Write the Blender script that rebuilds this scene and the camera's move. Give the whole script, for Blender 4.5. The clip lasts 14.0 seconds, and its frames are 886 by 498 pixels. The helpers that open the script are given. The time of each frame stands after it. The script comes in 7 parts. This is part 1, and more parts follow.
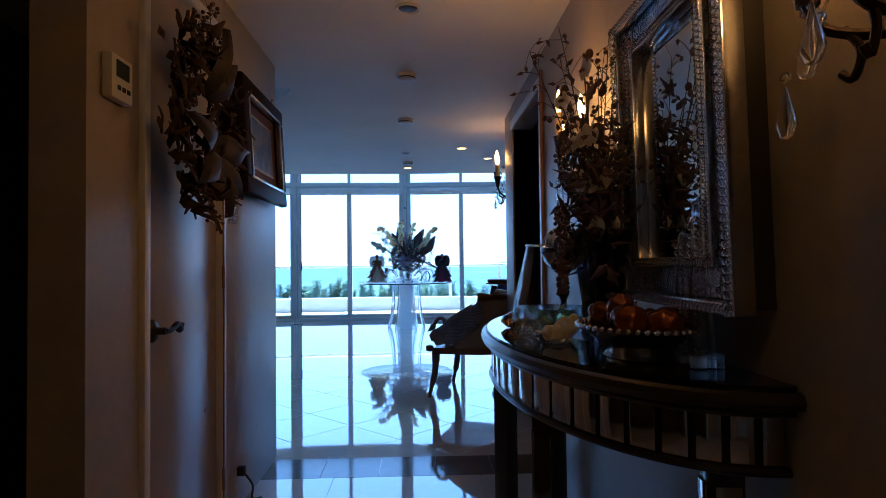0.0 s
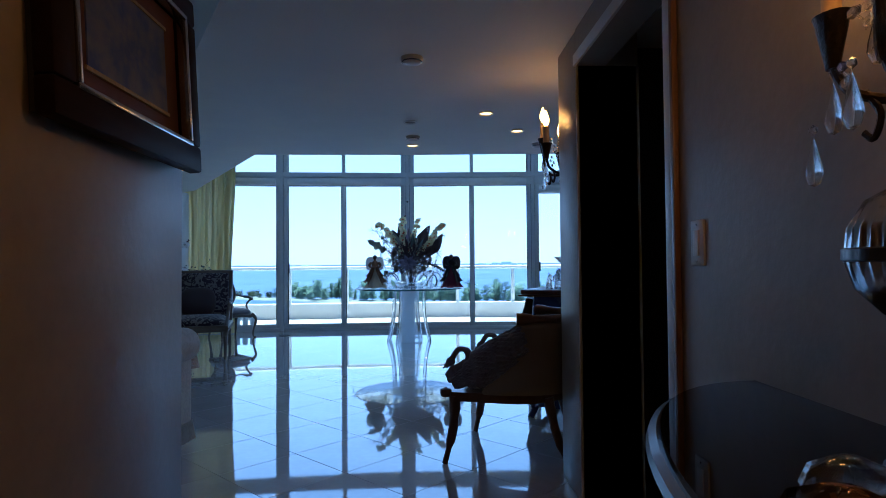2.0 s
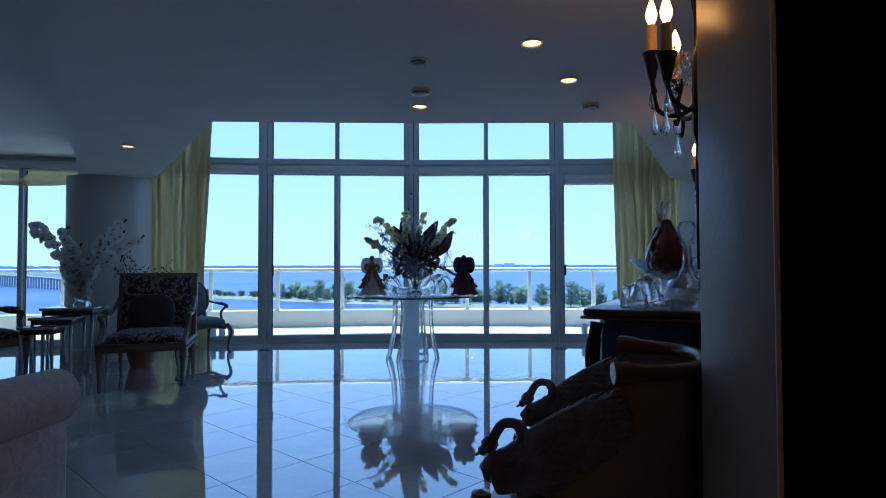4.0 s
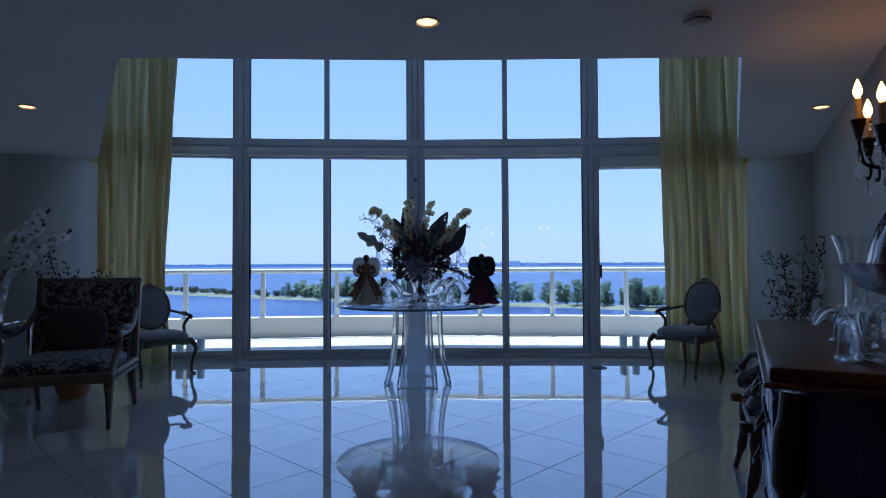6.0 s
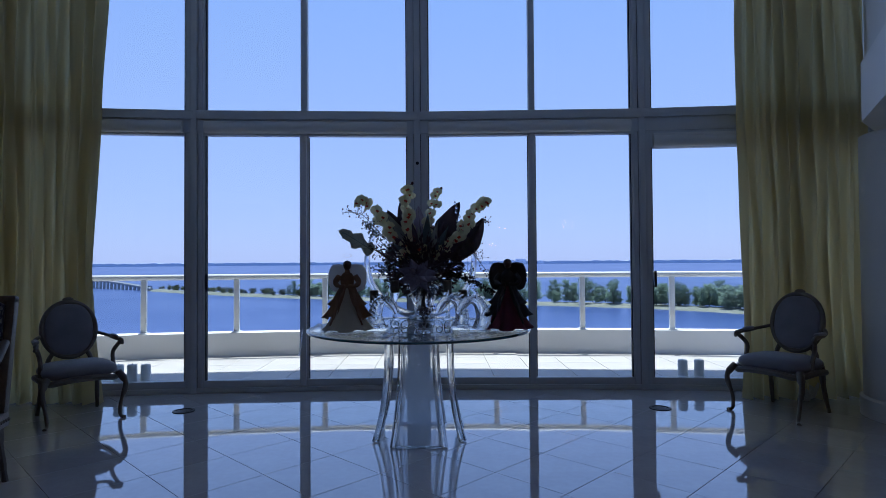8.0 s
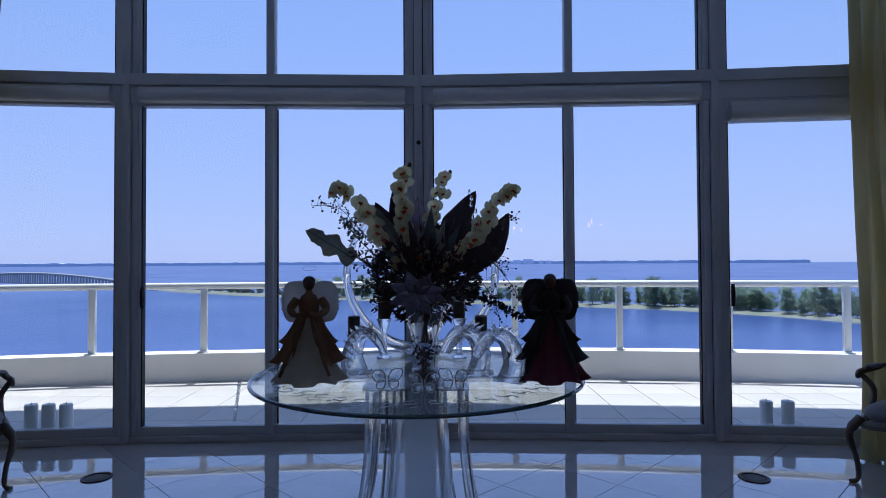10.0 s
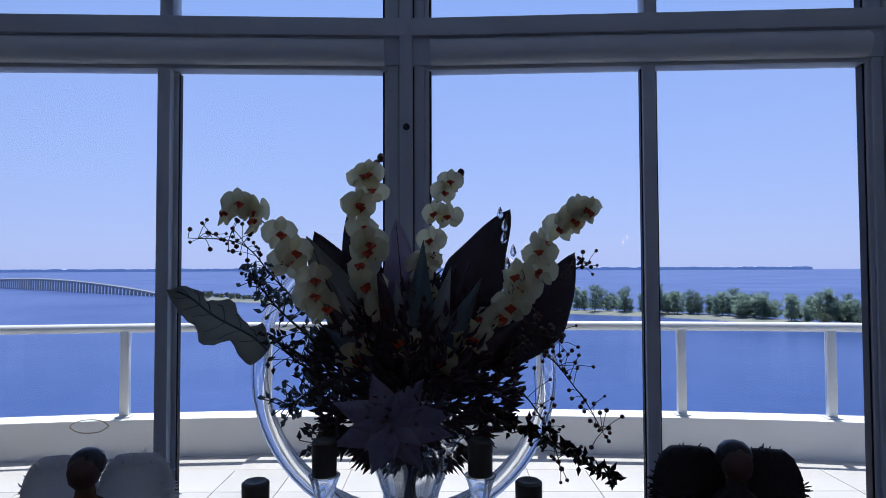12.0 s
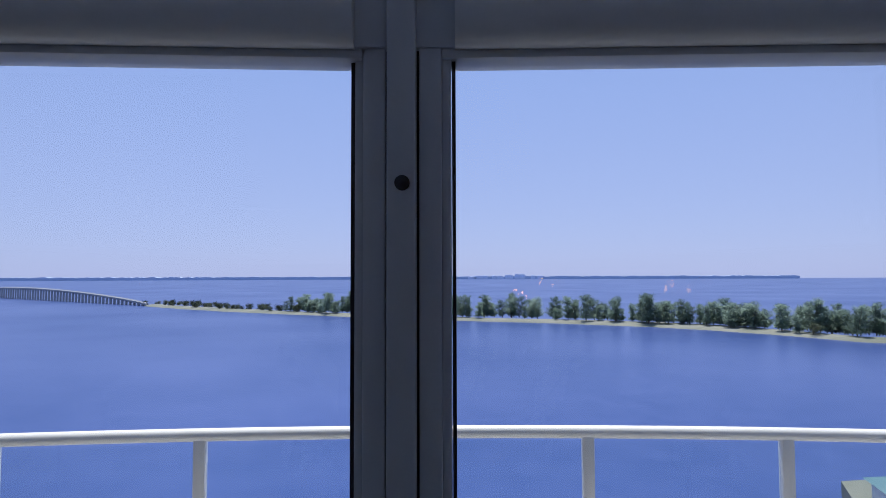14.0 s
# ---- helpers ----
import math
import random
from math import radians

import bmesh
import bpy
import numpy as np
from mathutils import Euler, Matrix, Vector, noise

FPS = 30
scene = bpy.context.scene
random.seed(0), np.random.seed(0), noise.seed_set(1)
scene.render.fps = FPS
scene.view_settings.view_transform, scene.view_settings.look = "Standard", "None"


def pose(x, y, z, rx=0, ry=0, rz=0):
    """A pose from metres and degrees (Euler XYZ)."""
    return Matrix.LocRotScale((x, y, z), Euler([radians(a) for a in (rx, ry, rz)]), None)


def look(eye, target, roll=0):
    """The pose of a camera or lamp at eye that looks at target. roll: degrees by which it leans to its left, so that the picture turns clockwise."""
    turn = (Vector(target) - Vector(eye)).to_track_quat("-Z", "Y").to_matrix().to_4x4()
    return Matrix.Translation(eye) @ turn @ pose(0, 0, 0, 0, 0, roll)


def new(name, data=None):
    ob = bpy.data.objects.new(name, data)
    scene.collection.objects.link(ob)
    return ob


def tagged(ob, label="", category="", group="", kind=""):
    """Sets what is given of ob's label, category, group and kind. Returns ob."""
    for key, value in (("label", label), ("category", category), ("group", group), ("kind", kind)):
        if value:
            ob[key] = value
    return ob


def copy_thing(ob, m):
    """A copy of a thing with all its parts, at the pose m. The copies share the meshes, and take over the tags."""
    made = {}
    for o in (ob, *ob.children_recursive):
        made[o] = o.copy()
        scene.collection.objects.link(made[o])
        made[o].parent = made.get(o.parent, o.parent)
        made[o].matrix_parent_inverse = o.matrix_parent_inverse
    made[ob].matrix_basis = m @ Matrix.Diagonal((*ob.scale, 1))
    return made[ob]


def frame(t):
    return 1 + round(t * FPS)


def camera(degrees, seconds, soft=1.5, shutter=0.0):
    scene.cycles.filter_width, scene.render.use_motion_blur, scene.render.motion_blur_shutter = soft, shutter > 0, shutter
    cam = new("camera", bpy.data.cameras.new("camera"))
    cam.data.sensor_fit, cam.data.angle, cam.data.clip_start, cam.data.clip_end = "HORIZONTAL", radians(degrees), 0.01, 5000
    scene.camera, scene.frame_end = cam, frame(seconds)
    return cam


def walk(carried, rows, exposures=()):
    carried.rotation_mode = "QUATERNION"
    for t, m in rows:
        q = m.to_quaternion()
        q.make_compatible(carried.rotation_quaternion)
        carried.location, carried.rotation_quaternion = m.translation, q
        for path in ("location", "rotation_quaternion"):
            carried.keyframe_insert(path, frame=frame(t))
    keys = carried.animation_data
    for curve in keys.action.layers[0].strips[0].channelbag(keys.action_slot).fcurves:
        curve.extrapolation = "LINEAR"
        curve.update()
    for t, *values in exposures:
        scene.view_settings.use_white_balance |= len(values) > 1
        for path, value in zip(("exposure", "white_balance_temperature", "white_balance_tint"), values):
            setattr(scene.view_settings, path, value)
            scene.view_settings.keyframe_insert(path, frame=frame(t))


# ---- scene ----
cam = camera(74.0, 14.0, soft=0.7)
EXPOSURES = [(0, 2.16, 4650, -9), (1.5, 1.72, 4800, -10), (3, 1.27, 5020, -9), (5.3, 0.80, 5250, -3), (6.5, 0.5, 5480, 4), (8, 0.33, 5700, 8), (12, 0.25, 5900, 14), (14, 0.16, 6300, 14)]
PATH = [
    (0, (0.344, 0.944, 1.082), (0.4137, 2.942, 1.1332), -0.65),
    (0.5, (0.326, 1.324, 1.094), (0.3961, 3.3219, 1.1459), -0.67),
    (1, (0.309, 1.701, 1.105), (0.3832, 3.6985, 1.1622), -0.77),
    (1.5, (0.292, 2.067, 1.114), (0.3599, 4.0649, 1.1678), -0.41),
    (2, (0.275, 2.428, 1.121), (0.3412, 4.4266, 1.1716), -0.48),
    (2.5, (0.26, 2.795, 1.128), (0.325, 4.7929, 1.1853), -0.45),
    (3, (0.246, 3.159, 1.134), (0.3066, 5.1573, 1.1888), -0.08),
    (5.5, (0.201, 4.947, 1.154), (0.2482, 6.9456, 1.208), -0.34),
    (6, (0.196, 5.324, 1.171), (0.2349, 7.3233, 1.2188), -0.27),
    (6.5, (0.192, 5.717, 1.194), (0.2218, 7.7159, 1.2396), -0.30),
    (7, (0.19, 6.121, 1.218), (0.2213, 8.1201, 1.2662), -0.43),
    (7.5, (0.19, 6.524, 1.234), (0.214, 8.5232, 1.2812), -0.31),
    (8, (0.191, 6.911, 1.244), (0.2098, 8.9102, 1.2861), -0.39),
    (10.5, (0.191, 8.617, 1.357), (0.1834, 10.6164, 1.3988), -0.27),
    (11, (0.184, 8.96, 1.408), (0.1831, 10.9592, 1.4639), -0.45),
    (11.5, (0.22, 9.31, 1.471), (0.2096, 11.3089, 1.5313), -0.31),
    (12, (0.18, 9.959, 1.558), (0.1699, 11.9582, 1.6211), -0.21),
    (12.5, (0.113, 10.467, 1.645), (0.1172, 12.4657, 1.7179), -0.36),
    (13, (0.105, 10.858, 1.741), (0.1021, 12.8566, 1.8207), -0.34),
    (13.5, (0.106, 11.159, 1.873), (0.113, 13.1566, 1.9646), -0.36),
    (14, (0.071, 11.433, 2.012), (0.0929, 13.4307, 2.1044), -0.18),
]
walk(cam, [(t, look(eye, target, roll)) for t, eye, target, roll in PATH], EXPOSURES)

# ---------------------------------------------------------------- world and light
WORLD = bpy.data.worlds.new("sky")
scene.world = WORLD
WORLD.use_nodes = True
wn = WORLD.node_tree.nodes
sky = wn.new("ShaderNodeTexSky")
sky.sky_type, sky.sun_disc = "NISHITA", False
sky.sun_elevation, sky.sun_rotation = radians(72), radians(8)
sky.air_density, sky.dust_density, sky.ozone_density = 1.0, 0.6, 3.0
wn["Background"].inputs["Strength"].default_value = 0.11
# clear tropical haze: a pale violet horizon that deepens upward, over the physical sky
co = wn.new("ShaderNodeTexCoord")
sep = wn.new("ShaderNodeSeparateXYZ")
haze = wn.new("ShaderNodeValToRGB")
haze.color_ramp.elements[0].position, haze.color_ramp.elements[0].color = 0.0, (0.49, 0.56, 0.91, 1)
haze.color_ramp.elements[1].position, haze.color_ramp.elements[1].color = 0.55, (0.27, 0.435, 0.89, 1)
gain = wn.new("ShaderNodeVectorMath")
gain.operation, gain.inputs["Scale"].default_value = "SCALE", 7.8
blend = wn.new("ShaderNodeMix")
blend.data_type, blend.inputs["Factor"].default_value = "RGBA", 0.85
for a, b in ((co.outputs["Generated"], sep.inputs[0]), (sep.outputs["Z"], haze.inputs[0]), (haze.outputs["Color"], gain.inputs[0]), (sky.outputs["Color"], blend.inputs["A"]), (gain.outputs[0], blend.inputs["B"]), (blend.outputs["Result"], wn["Background"].inputs["Color"])):
    WORLD.node_tree.links.new(a, b)

sun = new("sun", bpy.data.lights.new("sun", "SUN"))
sun.data.energy, sun.data.angle, sun.data.color = 5.0, radians(0.5), (1.0, 0.95, 0.88)
sun.matrix_world = look((0, 0, 0), (-math.sin(radians(8)) * math.cos(radians(72)), -math.cos(radians(8)) * math.cos(radians(72)), -math.sin(radians(72))))


# ---------------------------------------------------------------- materials
def nd(tree, kind, **values):
    node = tree.nodes.new(kind)
    for key, value in values.items():
        node.inputs[key.replace("_", " ")].default_value = value
    return node


def mat(name, base, rough=0.5, metal=0.0, second=None, scale=6.0, bump=0.0, fine=60.0, spec=0.5, coat=0.0, stretch=(1, 1, 1), spread=0.35, emit=None, sheen=0.0, rvar=0.08, piece=0.0):
    """A principled surface with two scales of variation in colour, gloss and relief."""
    m = bpy.data.materials.new(name)
    m.use_nodes = True
    t = m.node_tree
    p = t.nodes["Principled BSDF"]
    p.inputs["Metallic"].default_value = metal
    p.inputs["Specular IOR Level"].default_value = spec
    p.inputs["Coat Weight"].default_value = coat
    p.inputs["Coat Roughness"].default_value = 0.08
    p.inputs["Sheen Weight"].default_value = sheen
    second = second or tuple(c * 0.72 for c in base)
    co = t.nodes.new("ShaderNodeTexCoord")
    mp = t.nodes.new("ShaderNodeMapping")
    mp.inputs["Scale"].default_value = stretch
    t.links.new(co.outputs["Object"], mp.inputs["Vector"])
    big, small = nd(t, "ShaderNodeTexNoise", Scale=scale, Detail=5.0), nd(t, "ShaderNodeTexNoise", Scale=fine, Detail=3.0)
    for n in (big, small):
        t.links.new(mp.outputs["Vector"], n.inputs["Vector"])
    add = nd(t, "ShaderNodeMath")
    add.operation = "MULTIPLY_ADD"
    add.inputs[1].default_value = 0.35
    t.links.new(small.outputs["Fac"], add.inputs[0])
    t.links.new(big.outputs["Fac"], add.inputs[2])
    ramp = t.nodes.new("ShaderNodeMapRange")
    ramp.inputs["From Min"].default_value, ramp.inputs["From Max"].default_value = 0.675 - spread, 0.675 + spread
    t.links.new(add.outputs[0], ramp.inputs["Value"])
    mix = t.nodes.new("ShaderNodeMix")
    mix.data_type = "RGBA"
    mix.inputs["A"].default_value, mix.inputs["B"].default_value = (*second, 1), (*base, 1)
    t.links.new(ramp.outputs["Result"], mix.inputs["Factor"])
    colour = mix.outputs["Result"]
    if piece:
        info = t.nodes.new("ShaderNodeObjectInfo")
        vary = t.nodes.new("ShaderNodeMapRange")
        vary.inputs["To Min"].default_value, vary.inputs["To Max"].default_value = 1 - piece, 1 + piece
        t.links.new(info.outputs["Random"], vary.inputs["Value"])
        hsv = t.nodes.new("ShaderNodeHueSaturation")
        t.links.new(vary.outputs["Result"], hsv.inputs["Value"])
        t.links.new(colour, hsv.inputs["Color"])
        colour = hsv.outputs["Color"]
    t.links.new(colour, p.inputs["Base Color"])
    rr = t.nodes.new("ShaderNodeMapRange")
    rr.inputs["To Min"].default_value, rr.inputs["To Max"].default_value = max(rough - rvar * rough * 2, 0.01), min(rough + rvar, 1)
    t.links.new(big.outputs["Fac"], rr.inputs["Value"])
    t.links.new(rr.outputs["Result"], p.inputs["Roughness"])
    if bump:
        b = nd(t, "ShaderNodeBump", Strength=min(bump, 1.0), Distance=0.01)
        t.links.new(small.outputs["Fac"], b.inputs["Height"])
        t.links.new(b.outputs["Normal"], p.inputs["Normal"])
    if emit:
        p.inputs["Emission Color"].default_value = (*emit[:3], 1)
        p.inputs["Emission Strength"].default_value = emit[3]
    return m


def glass_mat(name, tint=(1, 1, 1), rough=0.0, ior=1.47, thin=False, gloss=0.06, clear=0.0):
    m = bpy.data.materials.new(name)
    m.use_nodes = True
    t = m.node_tree
    out = t.nodes["Material Output"]
    if thin:
        t.nodes.remove(t.nodes["Principled BSDF"])
        a, b = t.nodes.new("ShaderNodeBsdfTransparent"), t.nodes.new("ShaderNodeBsdfGlossy")
        a.inputs["Color"].default_value = (*tint, 1)
        b.inputs["Roughness"].default_value = rough
        fr = nd(t, "ShaderNodeFresnel", IOR=ior)
        mul = t.nodes.new("ShaderNodeMath")
        mul.operation, mul.inputs[1].default_value = "MULTIPLY", gloss * 10
        t.links.new(fr.outputs[0], mul.inputs[0])
        mx = t.nodes.new("ShaderNodeMixShader")
        t.links.new(mul.outputs[0], mx.inputs[0])
        t.links.new(a.outputs[0], mx.inputs[1])
        t.links.new(b.outputs[0], mx.inputs[2])
        t.links.new(mx.outputs[0], out.inputs["Surface"])
    else:
        p = t.nodes["Principled BSDF"]
        p.inputs["Base Color"].default_value = (*tint, 1)
        p.inputs["Transmission Weight"].default_value = 1.0
        p.inputs["Roughness"].default_value = rough
        p.inputs["IOR"].default_value = ior
        if clear:
            a, mx = t.nodes.new("ShaderNodeBsdfTransparent"), t.nodes.new("ShaderNodeMixShader")
            a.inputs["Color"].default_value = (*tint, 1)
            mx.inputs[0].default_value = clear
            t.links.new(p.outputs[0], mx.inputs[1])
            t.links.new(a.outputs[0], mx.inputs[2])
            t.links.new(mx.outputs[0], out.inputs["Surface"])
    return m


def damask_mat(name, dark, light, scale):
    """Woven upholstery with a swirling two-tone figure."""
    m = mat(name, dark, 0.8, bump=0.4, fine=300, sheen=0.2)
    t = m.node_tree
    p = t.nodes["Principled BSDF"]
    co = t.nodes.new("ShaderNodeTexCoord")
    wv = nd(t, "ShaderNodeTexNoise", Scale=scale, Distortion=2.2, Detail=1.5)
    t.links.new(co.outputs["Object"], wv.inputs["Vector"])
    st = t.nodes.new("ShaderNodeMapRange")
    st.inputs["From Min"].default_value, st.inputs["From Max"].default_value = 0.5, 0.54
    t.links.new(wv.outputs["Fac"], st.inputs["Value"])
    mx = t.nodes.new("ShaderNodeMix")
    mx.data_type = "RGBA"
    mx.inputs["A"].default_value, mx.inputs["B"].default_value = (*dark, 1), (*light, 1)
    t.links.new(st.outputs["Result"], mx.inputs["Factor"])
    t.links.new(mx.outputs["Result"], p.inputs["Base Color"])
    return m


PLASTER = mat("hall_plaster", (0.45, 0.395, 0.325), 0.36, second=(0.33, 0.29, 0.235), scale=5, fine=34, bump=0.12, spec=0.22, rvar=0.16)
CEIL = mat("ceiling_paint", (0.9, 0.89, 0.82), 0.75, second=(0.8, 0.79, 0.75), scale=2, fine=120, bump=0.05)
WHITE = mat("white_paint", (0.78, 0.78, 0.75), 0.45, second=(0.7, 0.7, 0.67), scale=3, fine=90, bump=0.04)
DOORM = mat("door_lacquer", (0.44, 0.38, 0.31), 0.28, second=(0.36, 0.3, 0.245), scale=3, fine=30, bump=0.05)
TRIM = mat("stained_trim", (0.3, 0.16, 0.08), 0.35, scale=4, fine=50, stretch=(1, 1, 0.1), bump=0.06)
# near-black colour puts the shade of the closet and side room into their walls
DARKROOM = mat("room_shade", (0.05, 0.045, 0.05), 0.7, scale=3)
ALU = mat("aluminium_frame", (0.64, 0.66, 0.66), 0.38, metal=0.0, second=(0.57, 0.59, 0.6), scale=5, fine=140, bump=0.03)
RUBBER = mat("black_gasket", (0.03, 0.03, 0.035), 0.6)
MARBLE = mat("polished_marble", (0.67, 0.63, 0.6), 0.03, second=(0.54, 0.5, 0.48), scale=2.6, fine=22, spec=1.0, spread=0.3, rvar=0.03, piece=0.05, coat=1.0)
MARBLE.node_tree.nodes["Principled BSDF"].inputs["Coat IOR"].default_value = 1.58
MARBLE.node_tree.nodes["Principled BSDF"].inputs["Coat Roughness"].default_value = 0.02
MARBLE_D = mat("dark_marble", (0.16, 0.14, 0.12), 0.06, second=(0.09, 0.08, 0.07), scale=4, fine=30, spec=0.6, rvar=0.05, piece=0.08)
GROUT = mat("grout", (0.36, 0.33, 0.3), 0.6)
PANE = glass_mat("window_glass", (0.96, 0.985, 0.985), thin=True, gloss=0.05)
ACRYL = glass_mat("clear_acrylic", (0.985, 0.99, 1.0), thin=True, ior=1.49, gloss=0.09)
GLASS = glass_mat("clear_glass", (0.97, 0.985, 1.0), ior=1.45, clear=0.2)
CRYSTAL = glass_mat("lead_crystal", (0.975, 0.985, 1.0), ior=1.5, clear=0.16)
TABLEGLASS = glass_mat("table_glass", (0.95, 0.98, 0.98), thin=True, ior=1.5, gloss=0.055)
THINGLASS = glass_mat("thin_glass", (0.95, 0.97, 0.98), thin=True, ior=1.45, gloss=0.07)
AMBERG = glass_mat("amber_glass", (0.7, 0.28, 0.08), ior=1.45)
AMBERD = mat("dark_amber_resin", (0.22, 0.06, 0.02), 0.18, second=(0.09, 0.025, 0.015), scale=14, fine=50, coat=0.6, spread=0.2)
CURTAIN = mat("gold_silk", (0.72, 0.64, 0.38), 0.5, second=(0.56, 0.48, 0.27), scale=3, fine=160, stretch=(6, 6, 0.3), bump=0.15, sheen=0.4)


def lit_through(m, colour, share):
    """Lets part of the light pass through thin cloth or a petal."""
    t = m.node_tree
    tl, mx = t.nodes.new("ShaderNodeBsdfTranslucent"), t.nodes.new("ShaderNodeMixShader")
    tl.inputs["Color"].default_value, mx.inputs[0].default_value = (*colour, 1), share
    t.links.new(t.nodes["Principled BSDF"].outputs[0], mx.inputs[1]), t.links.new(tl.outputs[0], mx.inputs[2])
    t.links.new(mx.outputs[0], t.nodes["Material Output"].inputs["Surface"])


def cloud(m, colour, share):
    """Adds a faint cloud of scatter to a clear plastic."""
    t = m.node_tree
    out = t.nodes["Material Output"]
    tl, mx = t.nodes.new("ShaderNodeBsdfTranslucent"), t.nodes.new("ShaderNodeMixShader")
    tl.inputs["Color"].default_value, mx.inputs[0].default_value = (*colour, 1), share
    t.links.new(out.inputs["Surface"].links[0].from_socket, mx.inputs[1]), t.links.new(tl.outputs[0], mx.inputs[2])
    t.links.new(mx.outputs[0], out.inputs["Surface"])


cloud(ACRYL, (0.92, 0.96, 1.0), 0.27)
lit_through(CURTAIN, (0.86, 0.77, 0.43), 0.58)
COLM = mat("column_paint", (0.7, 0.69, 0.63), 0.5, second=(0.62, 0.61, 0.56), scale=2.2, fine=70, bump=0.05)
CONC = mat("balcony_white", (0.82, 0.81, 0.78), 0.6, second=(0.66, 0.65, 0.62), scale=1.6, fine=40, bump=0.1)
BTILE = mat("balcony_tile", (0.57, 0.54, 0.49), 0.5, second=(0.48, 0.45, 0.41), scale=2, fine=40, bump=0.08, piece=0.05)
GREYFAB = mat("grey_velvet", (0.24, 0.235, 0.245), 0.85, second=(0.17, 0.165, 0.175), scale=8, fine=220, bump=0.2, sheen=0.5)
CARVED = mat("carved_silverwood", (0.2, 0.17, 0.13), 0.42, second=(0.1, 0.08, 0.06), scale=9, fine=80, bump=0.25, metal=0.15)
DAMASK = damask_mat("damask_fabric", (0.012, 0.012, 0.028), (0.2, 0.19, 0.17), 13.0)
DAMASKC = damask_mat("cream_damask", (0.72, 0.69, 0.6), (0.64, 0.61, 0.53), 16.0)
WALNUT = mat("walnut", (0.15, 0.065, 0.03), 0.3, second=(0.075, 0.033, 0.015), scale=4, fine=40, stretch=(1, 8, 8), bump=0.08, coat=0.3)
SWANM = mat("painted_swan_wood", (0.25, 0.26, 0.32), 0.32, second=(0.08, 0.085, 0.11), scale=16, fine=90, bump=0.4)
CREAM = mat("cream_leather", (0.66, 0.62, 0.52), 0.45, second=(0.55, 0.51, 0.42), scale=5, fine=120, bump=0.1)
DARKCUSH = mat("dark_cushion", (0.045, 0.035, 0.04), 0.8, scale=9, fine=200, bump=0.2, sheen=0.2)
BACKFAB = mat("brown_upholstery", (0.27, 0.22, 0.17), 0.5, second=(0.2, 0.16, 0.12), scale=5, fine=200, bump=0.15)
BLUELAC = mat("blue_lacquer", (0.05, 0.07, 0.2), 0.25, second=(0.03, 0.04, 0.12), scale=4, fine=40, coat=0.3)
GILT = mat("aged_gilt", (0.5, 0.34, 0.12), 0.38, metal=0.8, second=(0.28, 0.17, 0.06), scale=14, fine=90, bump=0.3)
IRON = mat("dark_bronze", (0.06, 0.045, 0.035), 0.42, metal=0.7, second=(0.03, 0.02, 0.015), scale=14, fine=120, bump=0.25)
SILVER = mat("silver", (0.7, 0.7, 0.7), 0.16, metal=1.0, second=(0.45, 0.45, 0.46), scale=10, fine=80)
BLACKW = mat("black_wood", (0.025, 0.022, 0.022), 0.3, scale=5, fine=60, coat=0.2)
MIRROR = mat("mirror_silver", (0.82, 0.84, 0.84), 0.015, metal=1.0, second=(0.78, 0.8, 0.8), scale=2, rvar=0.01)
AGEDM = mat("bevelled_mirror", (0.62, 0.62, 0.6), 0.07, metal=1.0, second=(0.45, 0.44, 0.42), scale=6, fine=60, piece=0.08)
WAX = mat("candle_sleeve", (0.72, 0.5, 0.25), 0.5, scale=9)
PILLAR = mat("green_wax", (0.1, 0.095, 0.075), 0.55, scale=12)
BULB = mat("flame_bulb", (1.0, 0.75, 0.4), 0.3, emit=(1.0, 0.4, 0.09, 7.5))
SPOTE = mat("lit_downlight", (1.0, 0.8, 0.55), 0.4, emit=(1.0, 0.45, 0.14, 3.0))
LEAFD = mat("dark_leaf", (0.045, 0.035, 0.045), 0.4, second=(0.09, 0.05, 0.065), scale=10, fine=70, bump=0.2)
MAUVE = mat("mauve_silk", (0.26, 0.24, 0.3), 0.55, second=(0.13, 0.11, 0.16), scale=12, fine=70, bump=0.15)
MAUVEL = mat("pale_mauve_leaf", (0.42, 0.38, 0.42), 0.5, second=(0.26, 0.2, 0.27), scale=9, fine=60, bump=0.15, spread=0.25)
LEAFL = mat("pale_leaf", (0.42, 0.44, 0.36), 0.5, second=(0.3, 0.3, 0.28), scale=9, fine=60, bump=0.15)
LEAFB = mat("blue_green_leaf", (0.16, 0.22, 0.22), 0.42, second=(0.1, 0.13, 0.15), scale=7, fine=60, bump=0.15)
PETAL = mat("orchid_petal", (0.82, 0.78, 0.55), 0.5, second=(0.72, 0.66, 0.42), scale=30, fine=160)
LIP = mat("orchid_lip", (0.72, 0.1, 0.015), 0.5, second=(0.35, 0.05, 0.02), scale=60)
STEM = mat("twig", (0.09, 0.08, 0.05), 0.6, scale=20)
lit_through(PETAL, (0.85, 0.8, 0.5), 0.5), lit_through(LEAFL, (0.45, 0.45, 0.36), 0.35), lit_through(MAUVEL, (0.42, 0.36, 0.42), 0.35), lit_through(LEAFB, (0.16, 0.24, 0.22), 0.3)
lit_through(LEAFD, (0.12, 0.1, 0.1), 0.15)
BERRY = mat("dried_berry", (0.12, 0.06, 0.05), 0.5, scale=30)
WPETAL = mat("white_petal", (0.84, 0.84, 0.8), 0.5, second=(0.74, 0.72, 0.67), scale=30)
lit_through(WPETAL, (0.85, 0.85, 0.82), 0.5)
